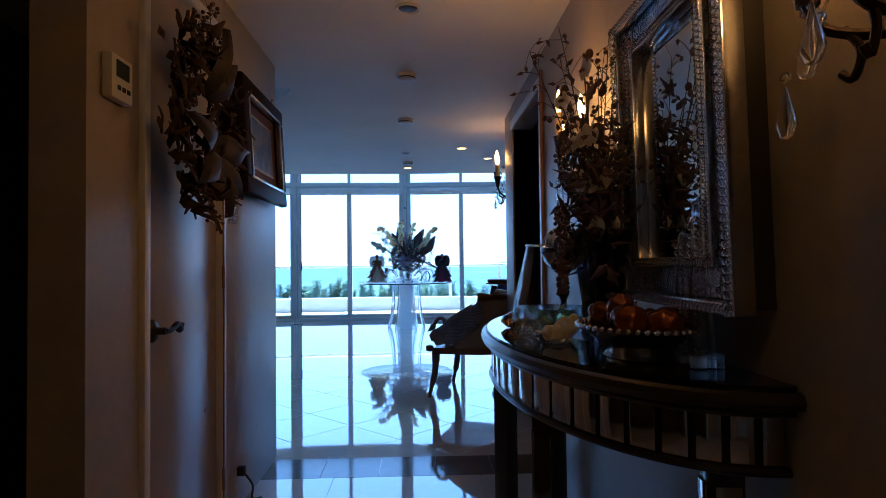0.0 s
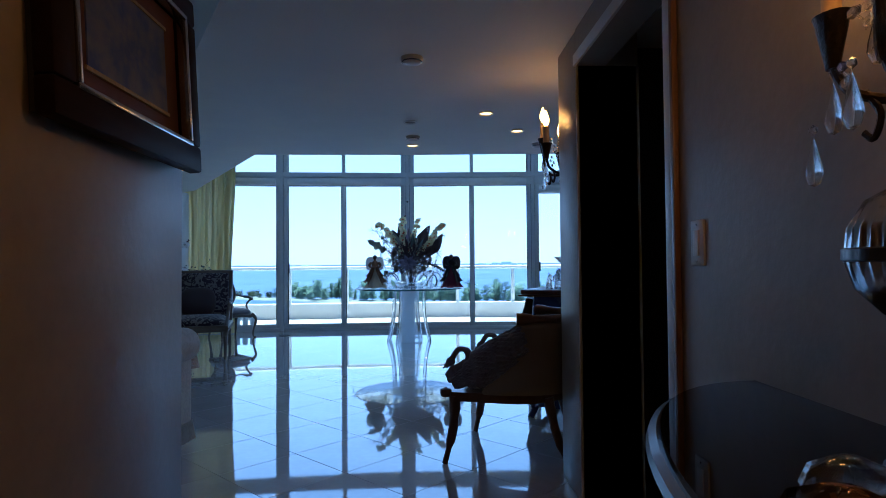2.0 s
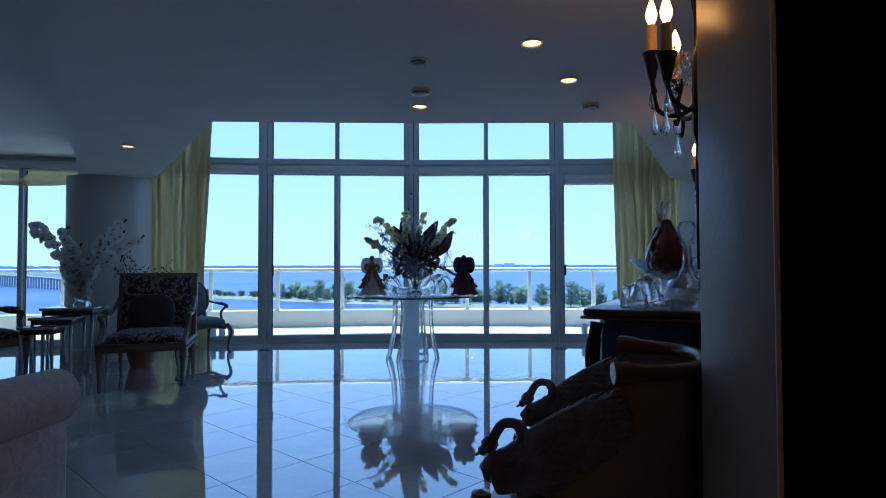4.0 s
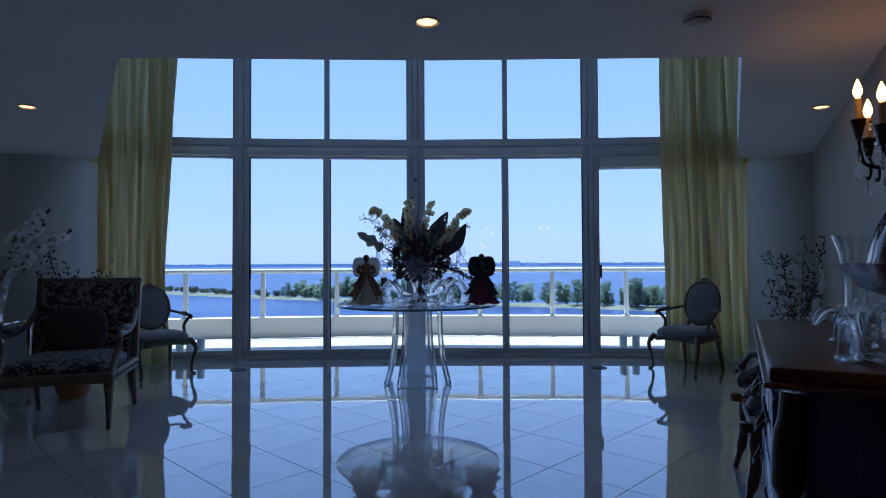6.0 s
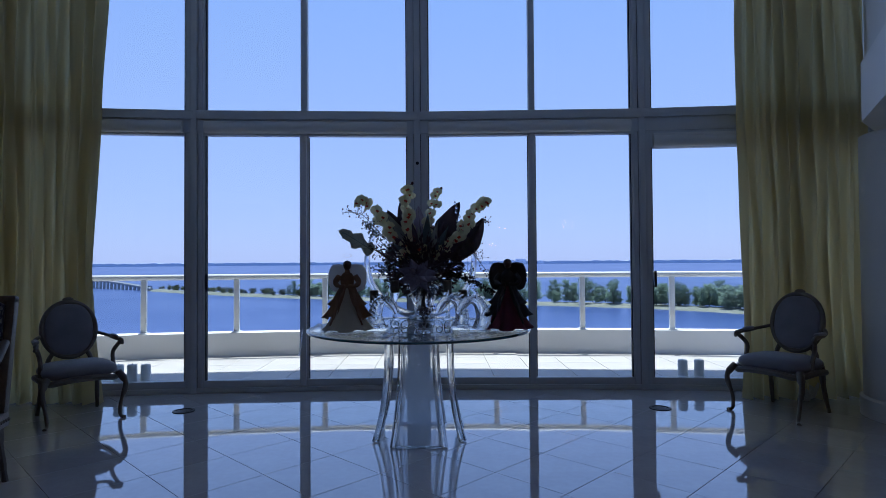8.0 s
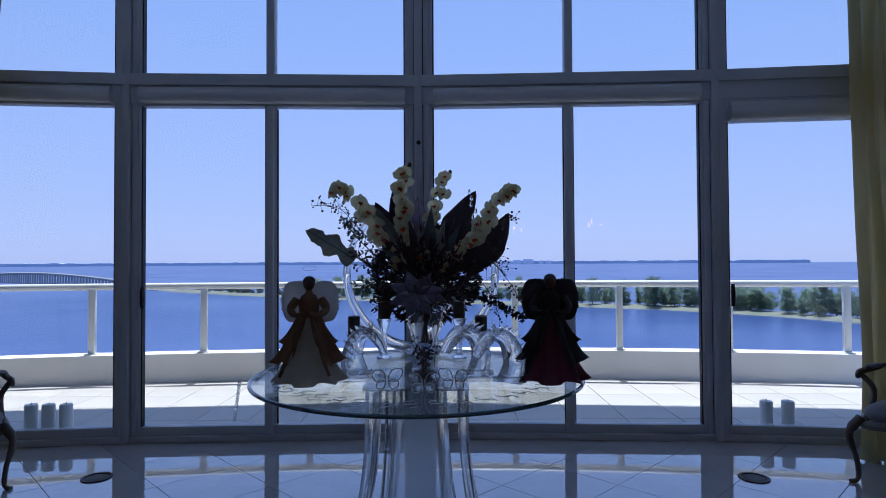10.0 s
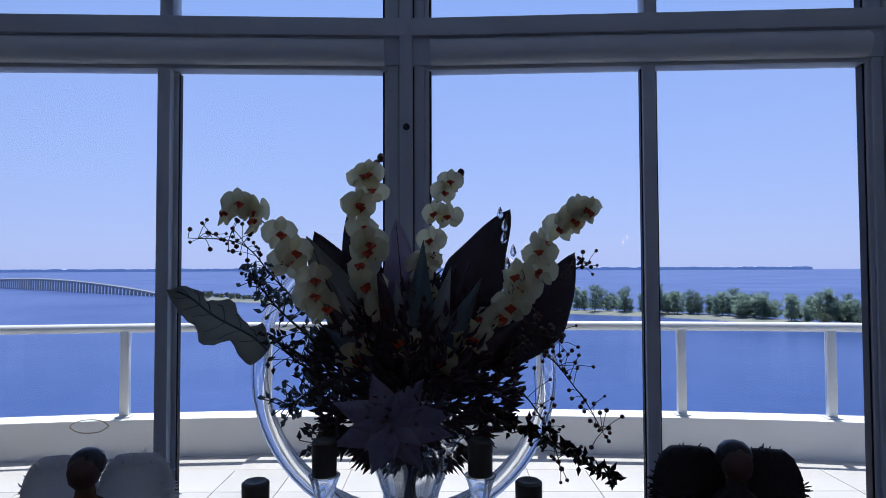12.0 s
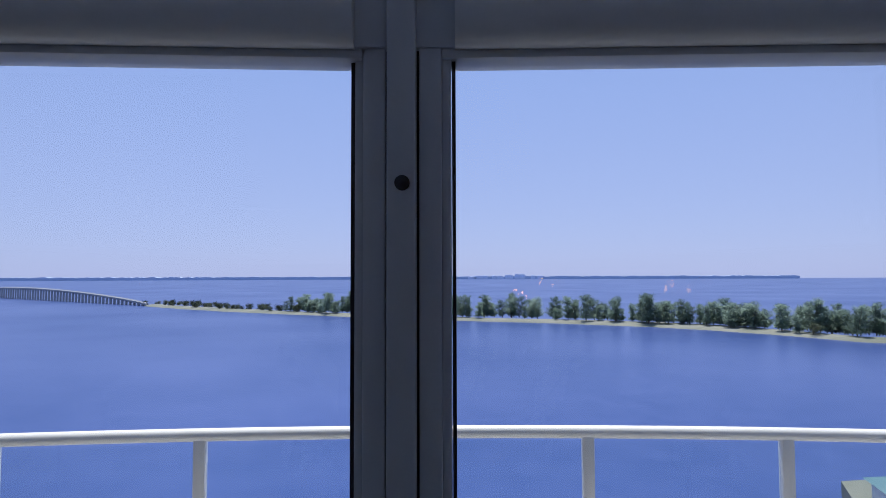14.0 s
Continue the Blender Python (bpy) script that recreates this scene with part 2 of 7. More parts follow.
IVORY = mat("ivory_cloth", (0.62, 0.56, 0.42), 0.7, second=(0.48, 0.42, 0.3), scale=14, fine=150, bump=0.2)
RUSSET = mat("russet_cloth", (0.3, 0.17, 0.08), 0.6, second=(0.16, 0.075, 0.035), scale=14, fine=150, bump=0.2)
CLARET = mat("claret_cloth", (0.14, 0.01, 0.04), 0.65, second=(0.06, 0.008, 0.02), scale=14, fine=150, bump=0.2)
BLACKF = mat("black_feather", (0.02, 0.018, 0.022), 0.7, scale=20, fine=120, bump=0.5)
FEATHER = mat("white_feather", (0.8, 0.78, 0.74), 0.85, second=(0.65, 0.63, 0.58), scale=25, fine=200, bump=0.5)
lit_through(FEATHER, (0.85, 0.84, 0.82), 0.6)
lit_through(IVORY, (0.62, 0.56, 0.42), 0.35), lit_through(RUSSET, (0.3, 0.17, 0.08), 0.25), lit_through(CLARET, (0.25, 0.02, 0.08), 0.1)
SKIN = mat("painted_bisque", (0.11, 0.06, 0.04), 0.5, scale=20)
SEA = mat("bay_water", (0.02, 0.05, 0.17), 0.3, second=(0.055, 0.088, 0.235), scale=0.009, fine=0.25, bump=0.35, spec=0.24, spread=0.19)
SAND = mat("beach_sand", (0.27, 0.26, 0.22), 0.9, second=(0.1, 0.115, 0.07), scale=0.06, fine=0.9)
PINE = mat("pine_foliage", (0.13, 0.18, 0.12), 0.8, second=(0.07, 0.105, 0.075), scale=0.5, fine=4)
PINE2 = mat("shore_shrub", (0.07, 0.09, 0.035), 0.8, second=(0.035, 0.05, 0.02), scale=0.5, fine=4)
lit_through(PINE, (0.34, 0.44, 0.36), 0.6)
BARK = mat("bark", (0.12, 0.09, 0.07), 0.9, scale=3)
# haze of distance is mixed into the shore's pale blue colour
HAZYLAND = mat("far_shore", (0.5, 0.58, 0.72), 0.95, second=(0.4, 0.48, 0.62), scale=0.01, fine=0.1)
CONCB = mat("bridge_concrete", (0.38, 0.38, 0.38), 0.8, scale=0.1, fine=1)
PLASTIC = mat("white_plastic", (0.68, 0.66, 0.6), 0.4, scale=8)
SCREEN = mat("grey_display", (0.05, 0.07, 0.09), 0.2)
STEEL = mat("satin_nickel", (0.4, 0.37, 0.33), 0.25, metal=1.0, scale=12)
FRAMEW = mat("ebonised_frame", (0.03, 0.014, 0.01), 0.5, second=(0.015, 0.007, 0.005), scale=5, fine=50, stretch=(1, 6, 6), spec=0.06)
PAPER = mat("mat_board", (0.16, 0.06, 0.035), 0.7, scale=6)
TERRA = mat("terracotta_glaze", (0.4, 0.16, 0.06), 0.35, scale=7)
YELLOWP = mat("yellow_pot", (0.5, 0.4, 0.12), 0.4, scale=7)
PUMPKIN = mat("gilded_fruit", (0.3, 0.1, 0.02), 0.2, metal=0.6, second=(0.14, 0.035, 0.01), scale=8, fine=40)


# ---------------------------------------------------------------- shape tools
def part(name, bm, material, parent=None, label="", at=None, sharp=0.7):
    """Links a bmesh as one mesh object, under a thing or a part."""
    bmesh.ops.recalc_face_normals(bm, faces=bm.faces)
    for e in bm.edges:
        if len(e.link_faces) == 2 and e.calc_face_angle(0) > sharp:
            e.smooth = False
    for f in bm.faces:
        f.smooth = True
    me = bpy.data.meshes.new(name)
    bm.to_mesh(me)
    bm.free()
    me.materials.append(material)
    ob = new(name, me)
    ob.parent = parent
    if at is not None:
        ob.matrix_basis = at
    if label:
        tagged(ob, label)
    return ob


def thing(name, m, label, category, group="", kind=""):
    ob = new(name)
    ob.empty_display_size = 0.1
    ob.matrix_basis = m
    return tagged(ob, label, category, group, kind)


def B():
    return bmesh.new()


def bx(bm, x0, y0, z0, x1, y1, z1, bev=0.0, seg=2):
    vs = [bm.verts.new((x, y, z)) for x in (x0, x1) for y in (y0, y1) for z in (z0, z1)]
    fs = [bm.faces.new([vs[i] for i in q]) for q in ((0, 1, 3, 2), (4, 6, 7, 5), (0, 4, 5, 1), (2, 3, 7, 6), (0, 2, 6, 4), (1, 5, 7, 3))]
    if bev:
        es = list({e for f in fs for e in f.edges})
        bmesh.ops.bevel(bm, geom=es, offset=bev, segments=seg, affect="EDGES", profile=0.5)
    return bm


def prism(bm, poly, z0, z1):
    lo, hi = [bm.verts.new((x, y, z0)) for x, y in poly], [bm.verts.new((x, y, z1)) for x, y in poly]
    bm.faces.new(lo[::-1]), bm.faces.new(hi)
    for i in range(len(poly)):
        j = (i + 1) % len(poly)
        bm.faces.new((lo[i], lo[j], hi[j], hi[i]))
    return bm


def lathe(bm, prof, n=24, cx=0.0, cy=0.0, cz=0.0, sx=1.0, sy=1.0, flute=0.0, flutes=12):
    rings = []
    for r, z in prof:
        ring = []
        for k in range(n):
            a = 2 * math.pi * k / n
            q = r * (1 + flute * math.cos(flutes * a))
            ring.append(bm.verts.new((cx + sx * q * math.cos(a), cy + sy * q * math.sin(a), cz + z)))
        rings.append(ring)
    for lo, hi in zip(rings, rings[1:]):
        for k in range(n):
            bm.faces.new((lo[k], lo[(k + 1) % n], hi[(k + 1) % n], hi[k]))
    if prof[0][0] > 1e-5:
        bm.faces.new(rings[0][::-1])
    if prof[-1][0] > 1e-5:
        bm.faces.new(rings[-1])
    return bm


def tube(bm, pts, r, n=8, flat=1.0):
    """A tube along points; r is one radius or one for each point."""
    pts = [Vector(p) for p in pts]
    rs = [r] * len(pts) if isinstance(r, (int, float)) else list(r)
    rings, up = [], None
    for i, p in enumerate(pts):
        d = (pts[min(i + 1, len(pts) - 1)] - pts[max(i - 1, 0)]).normalized()
        if up is None:
            up = d.orthogonal().normalized()
        up = (up - d * up.dot(d)).normalized()
        side = d.cross(up)
        rings.append([bm.verts.new(p + rs[i] * (math.cos(2 * math.pi * k / n) * up + flat * math.sin(2 * math.pi * k / n) * side)) for k in range(n)])
    for lo, hi in zip(rings, rings[1:]):
        for k in range(n):
            bm.faces.new((lo[k], lo[(k + 1) % n], hi[(k + 1) % n], hi[k]))
    bm.faces.new(rings[0][::-1]), bm.faces.new(rings[-1])
    return bm


def curve(pts, steps=6):
    """A smooth line through points."""
    pts = [Vector(p) for p in pts]
    out = []
    for i in range(len(pts) - 1):
        a, b, c, d = pts[max(i - 1, 0)], pts[i], pts[i + 1], pts[min(i + 2, len(pts) - 1)]
        for k in range(steps):
            t = k / steps
            out.append(0.5 * (2 * b + (c - a) * t + (2 * a - 5 * b + 4 * c - d) * t * t + (3 * b - a - 3 * c + d) * t ** 3))
    return out + [pts[-1]]


def sheet(bm, fn, nu, nv, thick=0.0):
    grid = [[bm.verts.new(fn(i / nu, j / nv)) for j in range(nv + 1)] for i in range(nu + 1)]
    fs = [bm.faces.new((grid[i][j], grid[i + 1][j], grid[i + 1][j + 1], grid[i][j + 1])) for i in range(nu) for j in range(nv)]
    if thick:
        bmesh.ops.solidify(bm, geom=fs, thickness=thick)
    return bm


def pad(bm, cx, cy, cz, sx, sy, sz, power=3.5, n=20, m=12, rot=None):
    """A stuffed cushion: a rounded box of half sizes sx, sy, sz."""
    def sp(v, e):
        return math.copysign(abs(v) ** e, v)
    e = 2 / power
    rings = []
    for j in range(m + 1):
        b = -math.pi / 2 + math.pi * j / m
        ring = []
        for k in range(n):
            a = 2 * math.pi * k / n
            p = Vector((sx * sp(math.cos(b), 0.55) * sp(math.cos(a), e), sy * sp(math.cos(b), 0.55) * sp(math.sin(a), e), sz * sp(math.sin(b), 0.9)))
            ring.append(p)
        rings.append(ring)
    made = [[bm.verts.new((rot @ p if rot else p) + Vector((cx, cy, cz))) for p in ring] for ring in rings[1:-1]]
    lo = bm.verts.new((rot @ rings[0][0] if rot else rings[0][0]) + Vector((cx, cy, cz)))
    hi = bm.verts.new((rot @ rings[-1][0] if rot else rings[-1][0]) + Vector((cx, cy, cz)))
    for p, q in zip(made, made[1:]):
        for k in range(n):
            bm.faces.new((p[k], p[(k + 1) % n], q[(k + 1) % n], q[k]))
    for k in range(n):
        bm.faces.new((lo, made[0][(k + 1) % n], made[0][k]))
        bm.faces.new((hi, made[-1][k], made[-1][(k + 1) % n]))
    return bm


def ball(bm, c, r, n=8, sx=1.0, sy=1.0, sz=1.0):
    m = Matrix.Translation(c) @ Matrix.Diagonal((r * sx, r * sy, r * sz, 1))
    bmesh.ops.create_icosphere(bm, subdivisions=1 if n < 10 else 2, radius=1.0, matrix=m)
    return bm


def blade(bm, root, tip, width, cup=0.1, curl=0.0, n=7, shape=0.45, face=None, full=1.0):
    """A leaf or petal from root to tip with a raised rib."""
    root, tip = Vector(root), Vector(tip)
    d = tip - root
    face = Vector(face) if face else Vector((0, -1, 0.2))
    side = d.cross(face).normalized()
    nrm = side.cross(d).normalized()
    rows = []
    for i in range(n + 1):
        t = i / n
        w = width * 0.5 * max(0.0, math.sin(math.pi * t ** shape)) ** full + (0.0 if 0 < i < n else 0.0008)
        c = root + d * t + nrm * (curl * math.sin(math.pi * t) * d.length)
        rows.append([bm.verts.new(c + side * w * s + nrm * (-cup * width * (abs(s)))) for s in (-1, -0.5, 0, 0.5, 1)])
    for a, b in zip(rows, rows[1:]):
        for k in range(4):
            bm.faces.new((a[k], a[k + 1], b[k + 1], b[k]))
    return bm


# ---------------------------------------------------------------- large structure
TOP = 7.4                                 # head of the tall bay
CZ = 2.225                                # the low ceiling
U, N = Vector((0.469, 0.883, 0)), Vector((-0.883, 0.469, 0))   # along and off the slanting wall
WALL0 = Vector((1.08, 5.62, 0))


def structure(name, bm, material, label, category="wall"):
    return tagged(part(name, bm, material, None), label, category, kind="structure")


floor = structure("floor", prism(B(), [(-10, -1.5), (4.5, -1.5), (4.5, 12.38), (4.33, 12.40), (2.185, 12.63), (0, 12.72), (-2.15, 12.63), (-4.3, 12.40), (-6.45, 11.95), (-8.6, 11.25), (-10, 10.79)], -0.2, -0.006), GROUT, "polished beige marble floor laid diagonally", "floor")
structure("ceiling", prism(B(), [(-3, -1.4), (4.4, -1.4), (4.4, 12.3), (4.1, 11.9), (3.24, 11.08), (1.8, 8.3), (0.2, 8.36), (-1.4, 8.33), (-3.06, 11.12), (-4.0, 11.9), (-4.15, 11.4), (-0.49, 4.74), (-0.49, 4.27), (-3, 4.27)], CZ, CZ + 0.42), CEIL, "low painted ceiling that opens to a tall window bay", "ceiling")
structure("ceiling_upper", prism(B(), [(-4.6, 8.2), (4.6, 8.2), (4.6, 12.9), (-4.6, 12.9)], TOP, TOP + 0.2), CEIL, "high painted ceiling above the tall bay", "ceiling")
structure("ceiling_lounge", prism(B(), [(-10, 4.0), (-0.3, 4.0), (-0.3, 4.9), (-4.0, 11.7), (-4.0, 12.3), (-4.3, 12.9), (-10, 12.9)], 2.66, 2.9), CEIL, "painted ceiling of the side lounge", "ceiling")
structure("wall_gallery_back", bx(B(), -1.9, 8.36, CZ + 0.42, 2.2, 8.5, TOP), WHITE, "plain white upper wall above the ceiling edge")
structure("wall_gallery_east", prism(B(), [(1.8, 8.36), (3.3, 11.08), (4.25, 12.42), (4.45, 12.4), (3.5, 11.0), (2.0, 8.3)], CZ + 0.42, TOP), WHITE, "plain white upper wall beside the tall bay")
structure("wall_gallery_west", prism(B(), [(-1.4, 8.36), (-3.1, 11.12), (-4.2, 12.45), (-4.4, 12.4), (-3.3, 11.05), (-1.6, 8.3)], CZ + 0.42, TOP), WHITE, "plain white upper wall beside the tall bay")

structure("wall_west", bx(bx(B(), -0.63, 2.43, 0, -0.49, 2.70, CZ), -0.63, 2.70, 2.06, -0.49, 3.43, CZ), PLASTER, "cream polished plaster hall wall with a doorway")
structure("wall_west_end", bx(B(), -0.63, 3.43, 0, -0.49, 4.32, CZ, 0.006), PLASTER, "cream polished plaster wall end of the hall")
structure("wall_west_near", bx(bx(B(), -0.63, -1.4, 0, -0.49, 0.3, CZ), -0.49, -1.4, 0, 1.0, -1.26, CZ), PLASTER, "plain plaster wall at the entrance")
structure("wall_closet", bx(bx(bx(B(), -1.7, 0.3, 0, -1.6, 4.2, CZ), -1.6, 4.1, 0, -0.63, 4.2, CZ), -1.6, 0.2, 0, -0.63, 0.3, CZ), DARKROOM, "closet walls behind the hall, coloured near black as shade")
structure("wall_east", bx(B(), 1.0, -1.4, 0, 1.14, 4.13, CZ), PLASTER, "cream polished plaster hall wall lit by warm candle lamps")
structure("wall_east_head", bx(B(), 1.0, 4.13, 2.05, 1.14, 5.16, CZ), PLASTER, "plaster above the dark doorway")
structure("wall_east_pier", bx(B(), 1.0, 5.16, 0, 1.30, 5.53, CZ, 0.012), PLASTER, "plaster pier beside the dark doorway")
structure("wall_dark_room", bx(bx(bx(B(), 2.8, 3.4, 0, 2.9, 5.6, CZ), 1.14, 3.3, 0, 2.9, 3.4, CZ), 1.3, 5.4, 0, 2.9, 5.5, CZ), DARKROOM, "room beyond the doorway, walls coloured near black as unlit")
structure("trim_door_east", bx(bx(bx(B(), 0.985, 4.075, 0, 1.0, 4.13, 2.1, 0.004), 0.985, 4.13, 2.045, 1.0, 5.16, 2.1, 0.004), 1.0, 5.16, 0, 1.30, 5.164, 2.05), WHITE, "painted casing round the dark doorway", "trim")
structure("trim_edge_east", bx(B(), 0.98, 4.055, 0, 0.998, 4.075, 2.12, 0.003), TRIM, "stained wooden edge strip of the doorway", "trim")
# slanting wall from the pier to the column
a, b = WALL0 - U * 0.08, WALL0 + U * 6.4
structure("wall_slant", prism(B(), [(a.x, a.y), (b.x, b.y), (b.x - N.x * 0.14, b.y - N.y * 0.14), (a.x - N.x * 0.14, a.y - N.y * 0.14)], 0, CZ), PLASTER, "slanting cream plaster wall with a large painting")
structure("wall_far_west", bx(bx(B(), -10.1, -1.5, 0, -10, 12.9, 2.66), -10, 4.0, 0, -1.7, 4.1, 2.66), PLASTER, "plain wall of the side lounge")
structure("wall_lounge_end", prism(B(), [(-10.1, 10.72), (-8.66, 11.19), (-8.72, 11.36), (-10.1, 10.91)], 0, 2.9), PLASTER, "plain wall beside the lounge windows")
structure("wall_lounge_header", prism(B(), [(-0.63, 4.1), (-0.49, 4.1), (-0.49, 4.74), (-0.63, 4.74)], CZ, 2.7), CEIL, "short painted wall above the hall wall end")

for n, x in enumerate((-3.78, 4.04)):
    structure(f"column_{n + 1}", lathe(B(), [(0.50, 0), (0.50, 0.14), (0.475, 0.155), (0.475, CZ + 0.002)], 56, x, 11.42), COLM, "round painted plaster column with a low plinth", "column")

# window bay: flat facets on a shallow bow
VX = [(-8.6, 11.25), (-6.45, 11.95), (-4.3, 12.40), (-2.15, 12.63), (0.0, 12.72), (2.185, 12.63), (4.33, 12.40)]


def window(n, a, b, head, tall, left_w, blind):
    L = math.hypot(b[0] - a[0], b[1] - a[1])
    ang = math.degrees(math.atan2(b[1] - a[1], b[0] - a[0]))
    w = thing(f"window_{n}", pose(a[0], a[1], 0, 0, 0, ang), "tall aluminium-framed sliding glass doors with upper lights", "window", kind="structure")
    top = TOP if tall else 2.66
    hw = left_w / 2
    core = hw * 0.36
    part("mullion", bx(B(), -core, -0.075, 0, core, 0.08, top, 0.005), ALU, w)
    for s in (-1, 1):
        part("side_stile", bx(bx(B(), min(s * (core + 0.006), s * hw), -0.045, 0, max(s * (core + 0.006), s * hw), 0.06, top, 0.004), min(s * hw, s * (hw + 0.02)), -0.03, 0, max(s * hw, s * (hw + 0.02)), 0.045, top, 0.003), ALU, w)
    part("groove", bx(B(), -core - 0.006, -0.03, 0, core + 0.006, 0.05, top), RUBBER, w)
    mid = L / 2 + {4: -0.03, 5: 0.03}.get(n, 0.0)
    part("sliding_stile", bx(bx(B(), mid - 0.038, -0.05, 0.05, mid + 0.02, 0.0, head, 0.004), mid - 0.02, 0.004, 0.05, mid + 0.038, 0.045, head, 0.004), ALU, w)
    part("gasket", bx(bx(B(), mid - 0.044, -0.03, 0.06, mid - 0.038, 0.0, head - 0.01), mid + 0.038, 0.01, 0.06, mid + 0.044, 0.04, head - 0.01), RUBBER, w)
    part("bottom_rail", bx(bx(B(), 0.0, -0.06, 0.0, L, 0.07, 0.045, 0.004), hw, -0.03, 0.045, L - 0.09, 0.04, 0.11, 0.004), ALU, w)
    part("transom", bx(bx(B(), 0.0, -0.075, 2.63, L, 0.08, 2.715, 0.006), 0, -0.05, 2.5, L, 0.07, 2.632, 0.004), ALU, w)
    part("blind_cassette", tube(B(), [(hw + 0.03, -0.055, head + 0.06 if blind else 2.555), (L - hw - 0.03, -0.055, head + 0.06 if blind else 2.555)], 0.06, 16), WHITE, w)
    if blind:
        part("blind_box", bx(B(), hw + 0.03, -0.085, head + 0.005, L - hw - 0.03, -0.05, 2.47, 0.01), WHITE, w)
    part("head_rail", bx(B(), hw, -0.04, head, L - 0.09, 0.045, 2.52, 0.004), ALU, w)
    if tall:
        part("upper_stile", bx(B(), mid - 0.03, -0.05, 2.7, mid + 0.03, 0.05, top, 0.004), ALU, w)
        part("upper_head", bx(B(), 0, -0.07, TOP - 0.1, L, 0.07, TOP), ALU, w)
    for x0, x1 in ((hw + 0.015, mid - 0.03), (mid + 0.03, L - 0.1)):
        for z0, z1 in ((0.1, head + 0.005),) + (((2.7, TOP - 0.09),) if tall else ()):
            part("pane", bx(B(), x0, 0.018, z0, x1, 0.026, z1), PANE, w).visible_shadow = False
    part("gasket", bx(bx(B(), -hw - 0.03, -0.02, 0.05, -hw - 0.022, 0.03, top), hw + 0.022, -0.02, 0.05, hw + 0.03, 0.03, top), RUBBER, w)
    part("latch", bx(bx(B(), hw + 0.03, -0.065, 1.0, hw + 0.05, -0.035, 1.12, 0.003), hw + 0.028, -0.05, 0.98, hw + 0.052, -0.036, 1.14, 0.003), RUBBER, w)
    return w


for i in range(6):
    window(i + 1, VX[i], VX[i + 1], 2.335 if i == 5 else 2.48, i >= 2, 0.168 if i == 4 else 0.15, i == 5)
part("mullion_cap", bx(B(), 4.2, 12.33, 0, 4.4, 12.47, TOP), ALU, bpy.data.objects["window_6"], at=bpy.data.objects["window_6"].matrix_basis.inverted())
dot = part("sensor_dot", lathe(B(), [(0.016, 0), (0.016, 0.006), (0.0, 0.009)], 16), RUBBER, bpy.data.objects["window_5"], at=bpy.data.objects["window_5"].matrix_basis.inverted() @ pose(0.0, 12.643, 2.205, 90))
structure("wall_bay_east", bx(B(), 4.4, 8.0, 0, 4.55, 12.6, TOP), WHITE, "plain white wall closing the bay")

# balcony
RC = Vector((0, 15.12 - 24, 0))           # centre of the curved parapet


def bow(x, r):
    return RC.y + math.sqrt(r * r - x * x)


structure("balcony_floor", prism(B(), [(-12, 10.0), (-8.6, 11.3), (-4.3, 12.46), (0, 12.79), (4.3, 12.46), (8, 11.6)] + [(x, bow(x, 24.3)) for x in (10, 8, 6, 4, 2, 0, -2, -4, -6, -8, -10, -12)], -0.28, -0.012), BTILE, "pale tiled balcony floor half in sun", "balcony")
bt = B()
bx(bt, -0.222, -0.222, -0.02, 0.222, 0.222, 0.0, 0.003, 1)
bt_me = bpy.data.meshes.new("paving_tile")
bt.to_mesh(bt_me)
bt.free()
bt_me.materials.append(BTILE)
bm = B()
for r0, r1, z0, z1 in ((23.88, 24.12, -0.3, 0.30),):
    xs = [-12 + k for k in range(24)]
    for x in xs:
        prism(bm, [(x, bow(x, r0)), (x + 1, bow(x + 1, r0)), (x + 1, bow(x + 1, r1)), (x, bow(x, r1))], z0, z1)
structure("parapet", bm, CONC, "low curved white balcony parapet", "parapet")
structure("balcony_slab_above", prism(B(), [(-12, 10.0), (-8.6, 11.3), (-4.3, 12.46), (0, 12.79), (4.3, 12.46), (8, 11.6), (12, 11)] + [(x, bow(x, 25.1)) for x in (12, 8, 4, 0, -4, -8, -12)], TOP + 0.02, TOP + 0.3), CONC, "white concrete slab above the balcony", "slab")
for i in range(-11, 11):
    for j in range(7):
        x, y = 0.12 + 0.45 * i, 12.98 + 0.45 * j
        if 12.95 - 0.018 * x * x < y < bow(x, 23.7):
            ob = new("paving_tile", bt_me)
            ob.parent = bpy.data.objects["balcony_floor"]
            ob.matrix_basis = pose(x, y, -0.002)
rail = thing("balcony_railing", pose(0, 0, 0), "white painted tube railing with glass infill", "railing", kind="structure")
part("top_rail", tube(B(), [(x * 0.5, bow(x * 0.5, 24.0), 1.05) for x in range(-24, 25)], 0.039, 10), WHITE, rail)
for k in range(-9, 10):
    x = 1.0 + 1.185 * k
    if -11.5 < x < 11.5:
        part("post", bx(B(), -0.035, -0.03, 0.28, 0.035, 0.03, 1.03, 0.004), WHITE, rail, at=pose(x, bow(x, 24.0), 0, 0, 0, -math.degrees(math.asin(x / 24))))
        part("base_plate", bx(B(), -0.06, -0.06, 0.29, 0.06, 0.06, 0.312, 0.003), WHITE, rail, at=pose(x, bow(x, 24.0), 0, 0, 0, -math.degrees(math.asin(x / 24))))
        x2 = x + 1.185
        y0, y1 = bow(x, 24.0), bow(x2, 24.0)
        part("pane", prism(B(), [(x + 0.04, y0 - 0.004), (x2 - 0.04, y1 - 0.004), (x2 - 0.04, y1 + 0.004), (x + 0.04, y0 + 0.004)], 0.33, 1.0), PANE, rail).visible_shadow = False

